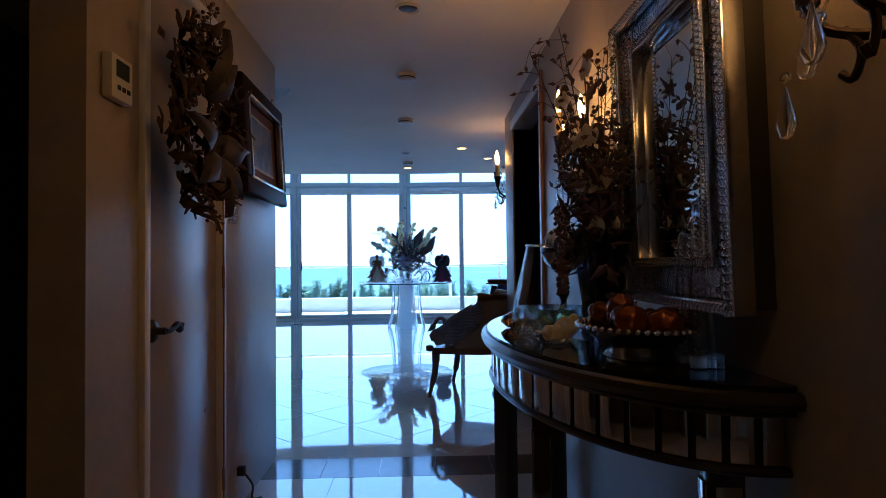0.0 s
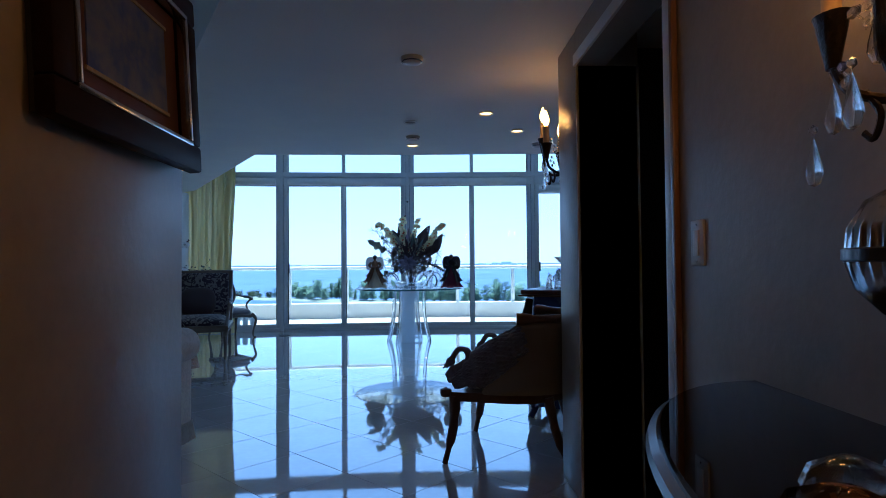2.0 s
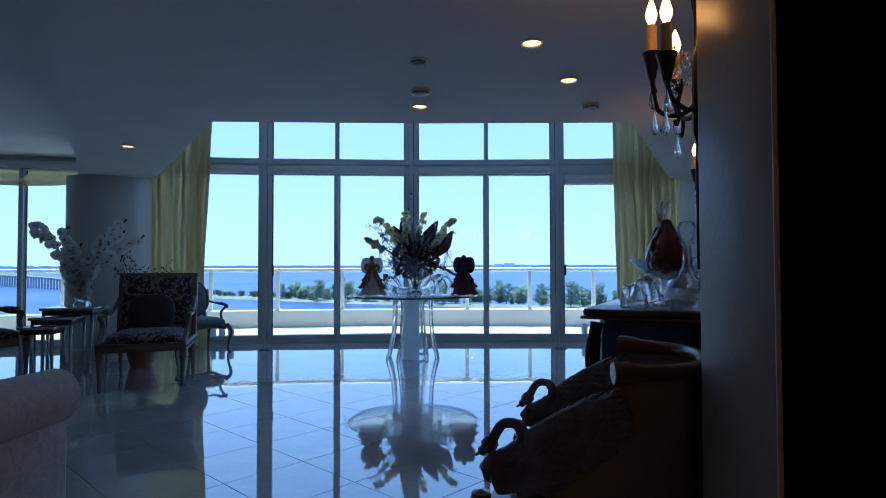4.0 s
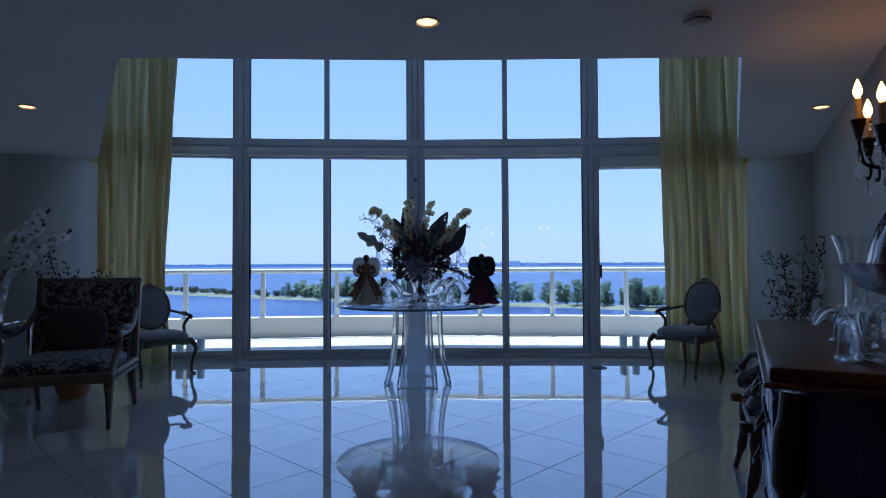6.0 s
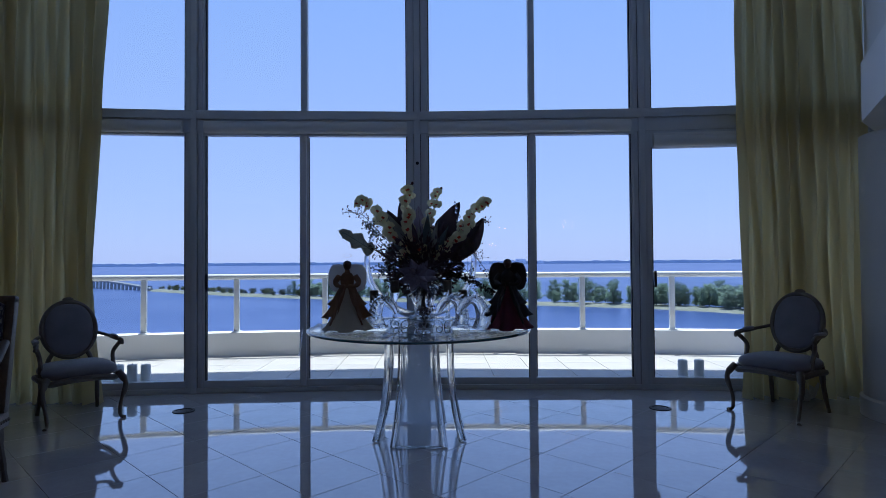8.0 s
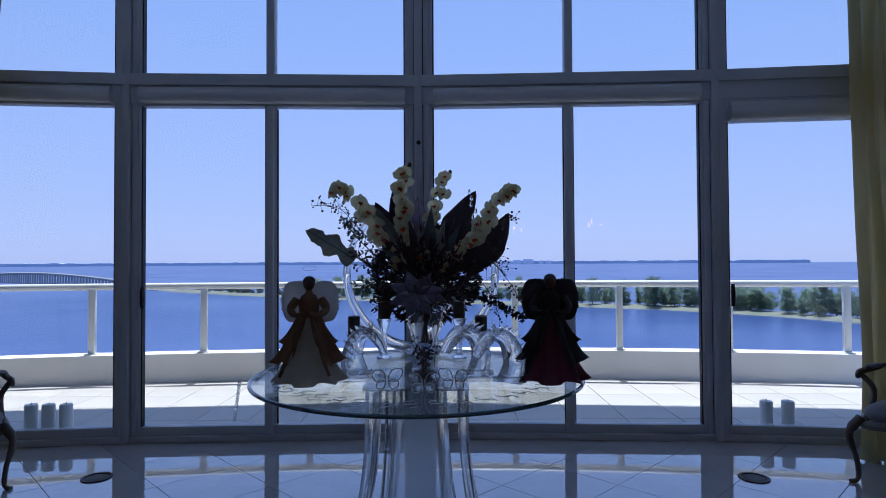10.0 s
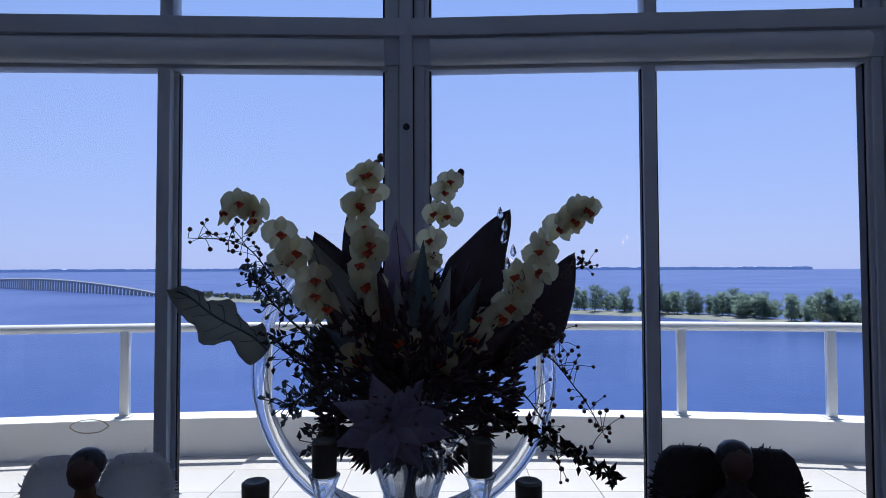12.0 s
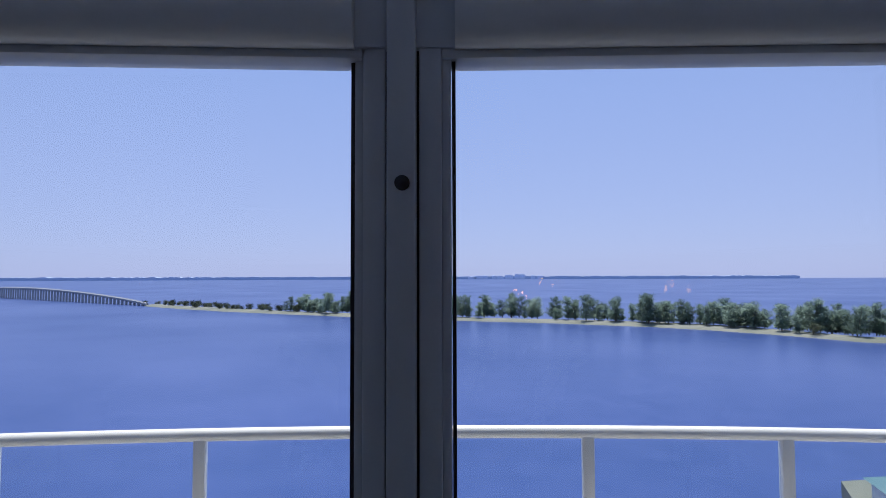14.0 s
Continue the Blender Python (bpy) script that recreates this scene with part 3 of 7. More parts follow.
# bay, islands, bridge and far shore
structure("sea", bx(B(), -6000, 40, -24, 6000, 4900, -22), SEA, "calm blue bay water reaching the horizon", "water")
ground_pts = [(-245, 505), (-185, 448), (-112, 398), (-20, 345), (101, 284), (160, 214), (235, 165), (330, 130)]
bm = B()
rng = random.Random(4)


def strip(bm, pts, width, z0, z1, steep=0.12, hills=0.0):
    line = curve([(x, y, 0) for x, y in pts], 8)
    rows = []
    for i, p in enumerate(line):
        d = (line[min(i + 1, len(line) - 1)] - line[max(i - 1, 0)]).normalized()
        s = Vector((-d.y, d.x, 0))
        wv = width * (0.8 + 0.5 * noise.noise(p * 0.02))
        jag = 3.0 * noise.noise(p * 0.07)
        zt = z1 + hills * (noise.noise(p * 0.013) + 0.7 * noise.noise(p * 0.041))
        rows.append([bm.verts.new(p + s * (jag + q * wv) + Vector((0, 0, z))) for q, z in ((0, z0), (steep, z0 * 0.3 + z1 * 0.7 if not hills else zt), (0.5, zt), (1.0, z0))])
    for a2, b2 in zip(rows, rows[1:]):
        for k in range(3):
            bm.faces.new((a2[k], a2[k + 1], b2[k + 1], b2[k]))
    return line


shore = strip(bm, ground_pts, 34, -22.3, -20.6)
tagged(part("island", bm, SAND), "low sandy causeway island with trees", "island", kind="structure")
bm = B()
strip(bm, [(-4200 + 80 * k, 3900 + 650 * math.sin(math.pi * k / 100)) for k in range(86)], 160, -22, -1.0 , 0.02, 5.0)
tagged(part("far_shore", bm, HAZYLAND), "distant wooded shore tinted pale blue for haze", "shore", kind="structure")


def pine(name, h, seed, spread, material, needles):
    """A shore pine: a forked trunk and many drooping sprays."""
    r = random.Random(seed)
    tr = thing(name, pose(0, 0, -60), "shore pine with feathery grey-green crown on the sand", "tree", "trees on the island")
    bm, leaf = B(), B()
    tips = []
    for k in range(3):
        a0 = r.uniform(0, 6.28)
        top = Vector((math.cos(a0) * spread * 0.35, math.sin(a0) * spread * 0.35, h * r.uniform(0.75, 1.0)))
        line = curve([(0, 0, 0), (top.x * 0.3, top.y * 0.3, h * 0.35), tuple(top)], 4)
        tube(bm, line, [0.22 - 0.19 * i / (len(line) - 1) for i in range(len(line))], 5)
        for q in range(9):
            p = line[2 + q * (len(line) - 3) // 9]
            a1 = r.uniform(0, 6.28)
            e = p + Vector((math.cos(a1), math.sin(a1), r.uniform(-0.05, 0.5))) * spread * r.uniform(0.25, 0.62) * (1.1 - 0.5 * p.z / h)
            tube(bm, [p, (p + e) / 2 + Vector((0, 0, 0.3)), e], [0.06, 0.04, 0.02], 4)
            tips.append(e), tips.append((p + e) / 2)
        tips.append(top)
    for e in tips:
        for q in range(needles):
            c = e + Vector((r.gauss(0, 0.55), r.gauss(0, 0.55), r.gauss(0.1, 0.45)))
            d = Vector((r.gauss(0, 1), r.gauss(0, 1), r.gauss(0.5, 0.8))).normalized()
            s = d.orthogonal().normalized() * r.uniform(0.07, 0.16)
            L = r.uniform(0.8, 1.9)
            bm2 = leaf
            v = [bm2.verts.new(c - s), bm2.verts.new(c + s), bm2.verts.new(c + d * L)]
            bm2.faces.new(v)
    part("trunk", bm, BARK, tr)
    part("crown", leaf, material, tr)
    return tr


kinds = [pine("pine_tree", 12.5, 3, 6.2, PINE, 32), pine("pine_tree", 11.0, 8, 5.4, PINE, 32), pine("pine_tree", 14.0, 13, 5.6, PINE, 32)]
shrub = pine("shore_shrub", 4.0, 21, 5.0, PINE2, 6)
tagged(shrub, "low green shrub on the sandy spit", "shrub", "shrubs on the spit")
for k, base in enumerate(kinds + [shrub]):
    base.matrix_basis = pose(shore[20 + 6 * k].x, shore[20 + 6 * k].y + 8, -20.9)
for k in range(290):
    f = 0.30 + 0.68 * k / 290
    p = shore[int(f * (len(shore) - 1))].lerp(shore[min(int(f * (len(shore) - 1)) + 1, len(shore) - 1)], (f * (len(shore) - 1)) % 1)
    if noise.noise(Vector((k * 0.08, 3.3, 0))) < -0.45:
        continue
    s = rng.uniform(0.5, 1.0)
    ob = copy_thing(kinds[k % 3], pose(p.x + rng.uniform(2, 14), p.y + rng.uniform(5, 22), -21.0, 0, 0, rng.uniform(0, 360)) @ Matrix.Diagonal((s, s, s * rng.uniform(0.9, 1.1), 1)))
for k in range(46):
    f = 0.02 + 0.34 * k / 46
    p = shore[int(f * (len(shore) - 1))]
    s = rng.uniform(0.5, 1.1)
    copy_thing(shrub, pose(p.x + rng.uniform(-4, 10), p.y + rng.uniform(4, 24), -21.0, 0, 0, rng.uniform(0, 360)) @ Matrix.Diagonal((s, s, s, 1)))

bridge = thing("bridge", pose(0, 0, 0), "long low concrete causeway bridge on many piers", "bridge", kind="structure")
b0, b1 = Vector((-241, 505, 0)), Vector((-760, 900, 0))
deck = [b0.lerp(b1, k / 30) + Vector((0, 0, -20.5 + 10.5 * math.sin(math.pi * min(1, k / 26)) ** 0.8)) for k in range(31)]
part("deck", tube(B(), deck, 1.4, 6), CONCB, bridge)
for k in range(1, 90):
    p = b0.lerp(b1, k / 90)
    z = -20.5 + 10.5 * math.sin(math.pi * min(1, k / 78)) ** 0.8
    part("pier", bx(B(), -0.7, -2, -23, 0.7, 2, z), CONCB, bridge, at=pose(p.x, p.y, 0, 0, 0, 40))


rb = random.Random(40)
# facades are coloured pale so that they look veiled by haze
FARWALL = mat("hazy_facade", (0.78, 0.82, 0.92), 0.9, second=(0.7, 0.75, 0.86), scale=0.02, fine=0.2)
for k in range(10):
    bearing = 0.06 + 0.0125 * k + rb.uniform(-0.004, 0.004)
    w, top = rb.uniform(26, 60), rb.uniform(-4, 4) + (10 if 4 < k < 8 else 0)
    fb = thing("far_building", pose(4300 * bearing, 4290, -20), "block of flats on the far shore, tinted pale for haze", "building", "far shore buildings")
    part("wall", bx(B(), -w / 2, -12, 0, w / 2, 12, 20 + top), FARWALL, fb)
    part("roof", bx(B(), -w / 4, -6, 20 + top, w / 5, 6, 23 + top), FARWALL, fb)
TEAL = mat("teal_metal_roof", (0.1, 0.2, 0.21), 0.6, second=(0.07, 0.15, 0.17), scale=0.4, fine=6, stretch=(1, 8, 1))
structure("quay", prism(B(), [(30, 46), (72, 46), (90, 70), (84, 82), (44, 76)], -22.6, -20.4), SAND, "low planted quay at the water's edge", "quay")
house = thing("boathouse", pose(50, 66, -20.4, 0, 0, -14) @ Matrix.Scale(0.7, 4), "low white boathouse with a teal metal roof on the quay", "building")
part("wall", bx(B(), -11, -3.6, 0, 11, 3.6, 3.0, 0.05), CONC, house)
rf = B()
lo = [rf.verts.new(p) for p in ((-11.8, -4.4, 3.0), (11.8, -4.4, 3.0), (11.8, 4.4, 3.0), (-11.8, 4.4, 3.0))]
hi = [rf.verts.new((-8, 0, 5.0)), rf.verts.new((8, 0, 5.0))]
for q in ((lo[0], lo[1], hi[1], hi[0]), (lo[1], lo[2], hi[1]), (lo[2], lo[3], hi[0], hi[1]), (lo[3], lo[0], hi[0]), (lo[3], lo[2], lo[1], lo[0])):
    rf.faces.new(q)
part("roof", rf, TEAL, house, "teal standing-seam roof")
for k in range(6):
    part("window", bx(B(), -9.4 + 3.4 * k, -3.68, 0.9, -7.8 + 3.4 * k, -3.58, 2.3, 0.03), SCREEN, house)
for k in range(7):
    copy_thing(shrub, pose(62 + 2.8 * k, 74 - 1.2 * (k % 3), -20.6, 0, 0, 50 * k) @ Matrix.Scale(0.7, 4))

# ---------------------------------------------------------------- tall bay
def curtain(name, x0, x1, y, seed, lean):
    r = random.Random(seed)
    c = thing(name, pose(0, 0, 0), "floor-length gathered gold silk curtain beside the windows", "curtain", "gold curtains")
    for a, b, dy, f in ((x0, x1, 0.0, 10),):
        ph = r.uniform(0, 6)

        def fn(u, v, a=a, b=b, dy=dy, f=f, ph=ph):
            z = 0.012 + 7.2 * v
            pinch = 1.0 - 0.10 * math.sin(math.pi * min(1, v * 3.0)) - 0.05 * math.sin(7 * v + ph)
            mid = (a + b) / 2
            x = mid + (a + (b - a) * u - mid) * pinch
            w = math.sin(2 * math.pi * f * u + ph + 0.9 * math.sin(3 * v + ph)) * (0.062 + 0.026 * math.sin(9 * u + ph))
            w += 0.02 * math.sin(2 * math.pi * f * 2.3 * u + 4 * v)
            spread = 0.05 * max(0, 1 - v * 14)
            return Vector((x + lean * 0.05 * (1 - v) + 0.012 * math.sin(23 * v + 40 * u), y + dy + w - spread * math.sin(2 * math.pi * f * u), z))
        part("drape", sheet(B(), fn, 150, 44, 0.004), CURTAIN, c, sharp=2)
    return c


curtain("curtain", -3.92, -2.74, 12.17, 2, -1)
curtain("curtain", 2.86, 4.06, 12.15, 5, 1)

# downlights and ceiling fittings
for x, y, lit in ((0.18, 6.97, 0), (0.74, 6.70, 1), (1.06, 7.27, 1), (0.18, 7.86, 1), (-2.48, 9.25, 1), (2.85, 9.25, 1), (0.29, 3.54, 0)):
    d = thing("downlight", pose(x, y, CZ), "small recessed ceiling downlight, switched on" if lit else "small recessed ceiling downlight, switched off", "downlight", "ceiling downlights")
    part("ring", lathe(B(), [(0.055, 0), (0.06, -0.006), (0.05, -0.01), (0.043, -0.004), (0.043, -0.001)], 24), WHITE, d)
    part("lens", lathe(B(), [(0.042, -0.001), (0.036, -0.0055), (0.0, -0.007)], 20), SPOTE if lit else IRON, d)
for x, y in ((0.257, 4.46), (0.22, 5.55), (0.19, 7.49), (1.34, 7.80)):
    d = thing("smoke_detector", pose(x, y, CZ), "round white smoke detector on the ceiling", "smoke detector", "ceiling detectors")
    part("body", lathe(B(), [(0.06, 0), (0.06, -0.012), (0.05, -0.028), (0.035, -0.034), (0.0, -0.036)], 28), PLASTIC, d)
    part("grille", lathe(B(), [(0.054, -0.02), (0.056, -0.024), (0.05, -0.027)], 28), SCREEN, d)
for x, y in ((-1.95, 11.9), (2.05, 11.85)):
    d = thing("floor_diffuser", pose(x, y, 0), "round bronze floor air diffuser in the marble", "vent", "floor diffusers")
    part("ring", lathe(B(), [(0.09, 0.0), (0.088, 0.006), (0.07, 0.007), (0.066, 0.001)], 28), IRON, d)
    part("grille", lathe(B(), [(0.066, 0.001), (0.05, 0.005), (0.03, 0.003), (0.0, 0.004)], 28), IRON, d)
for x in (-2.95, -2.82, -2.69, 2.62, 2.78):
    d = thing("pillar_candle", pose(x, 12.86 - 0.04 * abs(x), -0.012), "white pillar candle standing on the balcony tiles", "candle", "balcony candles")
    part("wax", lathe(B(), [(0.045, 0), (0.047, 0.01), (0.046, 0.25), (0.04, 0.262), (0.0, 0.255)], 20), WHITE, d)
    part("wick", tube(B(), [(0, 0, 0.25), (0.003, 0, 0.275)], 0.002, 5), RUBBER, d)

# ---------------------------------------------------------------- centre table
TX, TY, TT = 0.058, 11.16, 0.775
table = thing("centre_table", pose(TX, TY, 0), "round glass table on a flared clear acrylic pedestal", "table")
part("tabletop", lathe(B(), [(0.0, TT - 0.022), (0.79, TT - 0.022), (0.80, TT - 0.016), (0.80, TT - 0.005), (0.795, TT), (0.0, TT)], 96, 0, 0, 0, 0.98, 0.98), TABLEGLASS, table, "clear glass disc")
part("edge_band", tube(B(), [(0.787 * math.cos(q * math.pi / 48), 0.787 * math.sin(q * math.pi / 48), TT - 0.011) for q in range(97)], 0.0085, 8), mat("green_glass_edge", (0.02, 0.06, 0.075), 0.08, second=(0.03, 0.09, 0.1), coat=0.5), table, "green cut glass edge")


def flare(z):
    return 0.205 + 0.085 * (1 - z / 0.7) ** 2.8


for k in range(4):
    bm = B()
    sheet(bm, lambda u, v: Vector(((u - 0.5) * 2 * (0.115 + 0.055 * (1 - v) ** 2.2), -flare(0.7 * v) + 0.0, 0.001 + 0.735 * v)), 4, 18, 0.055)
    pp = part("pedestal_panel", bm, ACRYL, table, at=pose(0, 0, 0, 0, 0, 90 * k + 0))
    for s in (-1, 1):
        part("polished_edge", tube(B(), [(s * (0.115 + 0.055 * (1 - v / 18) ** 2.2), -flare(0.7 * v / 18) - 0.012, 0.003 + 0.73 * v / 18) for v in range(19)], 0.026, 6), CRYSTAL, pp)
    part("polished_foot", bx(B(), -0.16, -0.315, 0.001, 0.16, -0.28, 0.014, 0.003), CRYSTAL, pp)
part("support_plate", bx(B(), -0.24, -0.24, TT - 0.04, 0.24, 0.24, TT - 0.0225, 0.004), ACRYL, table)
bm = B()
rr = random.Random(9)
for k in range(40):
    a0 = 2 * math.pi * k / 40
    for s in (0, 1):
        c = Vector((math.cos(a0) * (0.67 - 0.05 * s), math.sin(a0) * (0.67 - 0.05 * s), TT + 0.0006))
        tube(bm, curve([c + Vector((0.03 * math.cos(a0 + q + s * 3), 0.03 * math.sin(a0 + q + s * 3), 0)) for q in (0, 1.2, 2.4, 3.6, 4.8)], 3), 0.002, 4, 0.3)
FROST = glass_mat("etched_frost", (0.97, 0.98, 1.0), thin=True, gloss=0.02)
cloud(FROST, (0.95, 0.97, 1.0), 0.55)
tagged(part("etched_border", bm, FROST, table, "frosted scroll border"), kind="stuff")


def doll(name, m, skirt, over, wing, label, halo=True):
    """An angel figure with a long gown, as one mesh."""
    bm = B()
    seen = set()

    def take(i):
        for f in bm.faces:
            if f not in seen:
                f.material_index = i
                seen.add(f)

    def gown(r0, r1, z0, z1, fl, ph, front=0.0, gap=0.0):
        def fn(u, v):
            a0 = -math.pi / 2 + gap * (1 - 0.7 * v) + (2 * math.pi - 2 * gap * (1 - 0.7 * v)) * u
            r = r0 + (r1 - r0) * v ** 0.7
            r *= 1 + fl * (1 - v) * math.sin(7 * a0 + ph) + 0.4 * fl * (1 - v) * math.sin(13 * a0)
            z = z0 + (z1 - z0) * v + 0.014 * (1 - v) * math.sin(5 * a0 + ph)
            return Vector((r * math.cos(a0), 0.8 * r * math.sin(a0) - front * (1 - v), max(z, 0.002)))
        sheet(bm, fn, 48, 12)
    gown(0.145, 0.035, 0.0, 0.30, 0.14, 0.4, 0.03)
    take(0)
    gown(0.145, 0.05, 0.09, 0.315, 0.16, 2.0, 0.0, 0.62)
    gown(0.115, 0.046, 0.175, 0.32, 0.16, 3.1, 0.0, 0.35)
    for s in (-1, 1):
        tube(bm, curve([(s * 0.02, -0.06, 0.30), (s * 0.05, -0.10, 0.22), (s * 0.075, -0.135, 0.12), (s * 0.10, -0.15, 0.05)], 5), [0.009] * 6 + [0.012] * 6 + [0.008] * 4, 6, 0.5)
    take(1)
    lathe(bm, [(0.036, 0.29), (0.042, 0.33), (0.046, 0.37), (0.032, 0.40), (0.016, 0.412), (0.014, 0.43)], 18, 0, 0, 0, 1.0, 0.75)
    for s in (-1, 1):
        tube(bm, curve([(s * 0.05, 0, 0.385), (s * 0.075, -0.02, 0.34), (s * 0.05, -0.06, 0.315), (s * 0.012, -0.075, 0.32)], 4), [0.019] * 4 + [0.016] * 4 + [0.012] * 5, 8)
    take(1)
    ball(bm, (0, -0.004, 0.456), 0.029, 12, 0.85, 0.95, 1.12)
    take(3)
    ball(bm, (0, 0.006, 0.467), 0.03, 12, 0.95, 0.95, 0.95)
    take(4)
    if halo:
        tube(bm, curve([(0.03 * math.cos(q), 0.01, 0.53 + 0.012 * math.sin(q)) for q in (0, 1, 2, 3.1, 4.2, 5.2, 6.28)], 3), 0.0008, 4)
    take(5)
    r = random.Random(5)
    for s in (-1, 1):
        pad(bm, s * 0.06, 0.045, 0.37, 0.062, 0.022, 0.1, 3.0, 16, 10)
        for q in range(700):
            a0 = r.uniform(0, 6.28)
            e0 = r.uniform(0.75, 1.0)
            c = Vector((s * 0.06 + 0.06 * e0 * math.cos(a0), 0.045 + r.uniform(-0.018, 0.018), 0.37 + 0.092 * e0 * math.sin(a0)))
            d = Vector((math.cos(a0) * 0.8 + r.gauss(0, 0.3), r.uniform(-0.3, 0.3), math.sin(a0) - 0.15 + r.gauss(0, 0.3))).normalized()
            blade(bm, c, c + d * r.uniform(0.006, 0.017), 0.004, 0.1, 0.0, 2)
    take(2)
    me = bpy.data.meshes.new(name)
    bmesh.ops.recalc_face_normals(bm, faces=bm.faces)
    for f in bm.faces:
        f.smooth = True
    bm.to_mesh(me)
    bm.free()
    for q in (skirt, over, wing, SKIN, BLACKW, GILT):
        me.materials.append(q)
    ob = new(name, me)
    ob.matrix_basis = m
    return tagged(ob, label, "figurine", "angel figurines")


doll("angel_figurine", pose(-0.43, 10.96, TT + 0.002, 0, 0, 6) @ Matrix.Diagonal((1.06, 1.06, 0.965, 1)), IVORY, RUSSET, FEATHER, "winged angel doll in ivory and russet gown on the glass table")
doll("angel_figurine", pose(0.675, 10.98, TT + 0.002, 0, 0, -8) @ Matrix.Diagonal((1.06, 1.06, 0.975, 1)), CLARET, BLACKF, BLACKF, "winged angel doll in dark claret gown on the glass table", False)


def orchid(bm_p, bm_l, c, face, size, r):
    """One orchid flower: five petals and a lip."""
    face = Vector(face).normalized()
    up = (Vector((0, 0, 1)) - face * face.z).normalized()
    side = up.cross(face)
    for ang, L, w in ((90, 1.0, 0.7), (14, 1.08, 1.3), (166, 1.08, 1.3), (-52, 0.95, 0.62), (232, 0.95, 0.62)):
        a0 = radians(ang + r.uniform(-8, 8))
        d = side * math.cos(a0) + up * math.sin(a0)
        blade(bm_p, c + d * size * 0.04, c + d * size * L * 0.55 + face * size * r.uniform(-0.06, 0.16), size * w * 0.58, r.uniform(0.04, 0.2), r.uniform(-0.02, 0.1), 6, 0.8, face, 0.55)
    blade(bm_l, c + face * 0.004, c - up * size * 0.2 + face * size * 0.16, size * 0.36, -0.3, 0.05, 4, 0.7, face)
    ball(bm_l, c + face * size * 0.06, size * 0.10)


def spray(owner, pts, count, size, r, seed_face=(0, -1, 0.15), buds=2, petal=None, lip=None):
    line = curve(pts, 8)
    part("stem", tube(B(), line, [0.0035 - 0.002 * i / len(line) for i in range(len(line))], 6), STEM, owner)
    for k in range(count):
        t = 0.12 + 0.82 * k / max(count - 1, 1)
        p = line[int(t * (len(line) - 1))]
        s = size * (1.1 - 0.35 * t)
        off = Vector((r.uniform(-1, 1) * s * 0.34, -0.4 * s + r.uniform(-0.2, 0.2) * s, r.uniform(-0.2, 0.2) * s))
        f = Vector(seed_face) + Vector((r.uniform(-0.95, 0.95), r.uniform(-0.1, 0.4), r.uniform(-0.5, 0.35)))
        a1, b1_ = B(), B()
        orchid(a1, b1_, p + off, f, s, r)
        bl = part("blossom", a1, petal or PETAL, owner, sharp=3)
        part("lip", b1_, lip or LIP, bl, sharp=3)
    bm = B()
    for k in range(buds):
        ball(bm, line[-1] + Vector((0.012 * k + r.uniform(0, 0.01), -0.004, 0.018 * k)), 0.011, 12, 1, 1, 1.25)
    part("bud", bm, BERRY, owner)


def twig(owner, pts, berries, r, leafy=None, rad=0.0028, jit=0.03, bsize=0.007, name="twig"):
    line = curve(pts, 8)
    bm, bb = B(), B()
    tube(bm, line, [rad * (1.1 - 0.7 * i / len(line)) for i in range(len(line))], 5)
    for k in range(berries):
        p = line[r.randrange(len(line) // 4, len(line))]
        q = p + Vector((r.gauss(0, jit), r.gauss(0, jit * 0.6), r.gauss(0.01, jit)))
        tube(bm, [p, (p + q) / 2 + Vector((0, 0, 0.004)), q], rad * 0.4, 4)
        if leafy:
            blade(bb, q, q + Vector((r.gauss(0, 1), r.gauss(0, 0.6), r.gauss(0.2, 1))).normalized() * bsize * 3.2, bsize * 1.9, 0.2, 0.1, 3)
        else:
            ball(bb, q, bsize * r.uniform(0.7, 1.2))
    part(name, bm, STEM, owner)
    tagged(part("berry" if not leafy else "sprig_leaf", bb, leafy or BERRY, owner, sharp=3), kind="stuff")



r = random.Random(31)
BS = 1.01
bouquet = thing("flower_arrangement", pose(0.075 * (1 - BS), 11.70 * (1 - BS), TT * (1 - BS)) @ Matrix.Scale(BS, 4), "large arrangement of cream orchids and dark leaves in a crystal vase", "flowers")
BY = 11.70
part("vase", lathe(B(), [(0.0, TT + 0.003), (0.062, TT + 0.003), (0.066, TT + 0.02), (0.05, TT + 0.05), (0.058, TT + 0.12), (0.09, TT + 0.24), (0.112, TT + 0.285), (0.108, TT + 0.285), (0.084, TT + 0.235), (0.05, TT + 0.12), (0.04, TT + 0.06), (0.0, TT + 0.05)], 40, 0.075, BY, 0, 1.35, 1.35, 0.03, 10), CRYSTAL, bouquet, "flared cut crystal vase")
for k in range(12):
    a0 = k * 0.55
    part("stem", tube(B(), curve([(0.075 + 0.025 * math.cos(a0 + 2.4), BY + 0.025 * math.sin(a0 + 2.4), TT + 0.07), (0.075, BY, TT + 0.18), (0.075 + 0.07 * math.cos(a0), BY + 0.06 * math.sin(a0), TT + 0.36)], 4), 0.006, 6), STEM, bouquet)
spray(bouquet, [(0.0, BY, 1.25), (-0.12, BY, 1.42), (-0.27, BY - 0.01, 1.59), (-0.40, BY, 1.725), (-0.455, BY - 0.01, 1.715)], 15, 0.105, r)
spray(bouquet, [(0.03, BY, 1.3), (-0.03, BY - 0.03, 1.52), (-0.05, BY - 0.03, 1.72), (-0.03, BY - 0.03, 1.85)], 13, 0.105, r)
spray(bouquet, [(0.1, BY, 1.35), (0.13, BY, 1.53), (0.165, BY, 1.68), (0.205, BY, 1.81)], 10, 0.09, r)
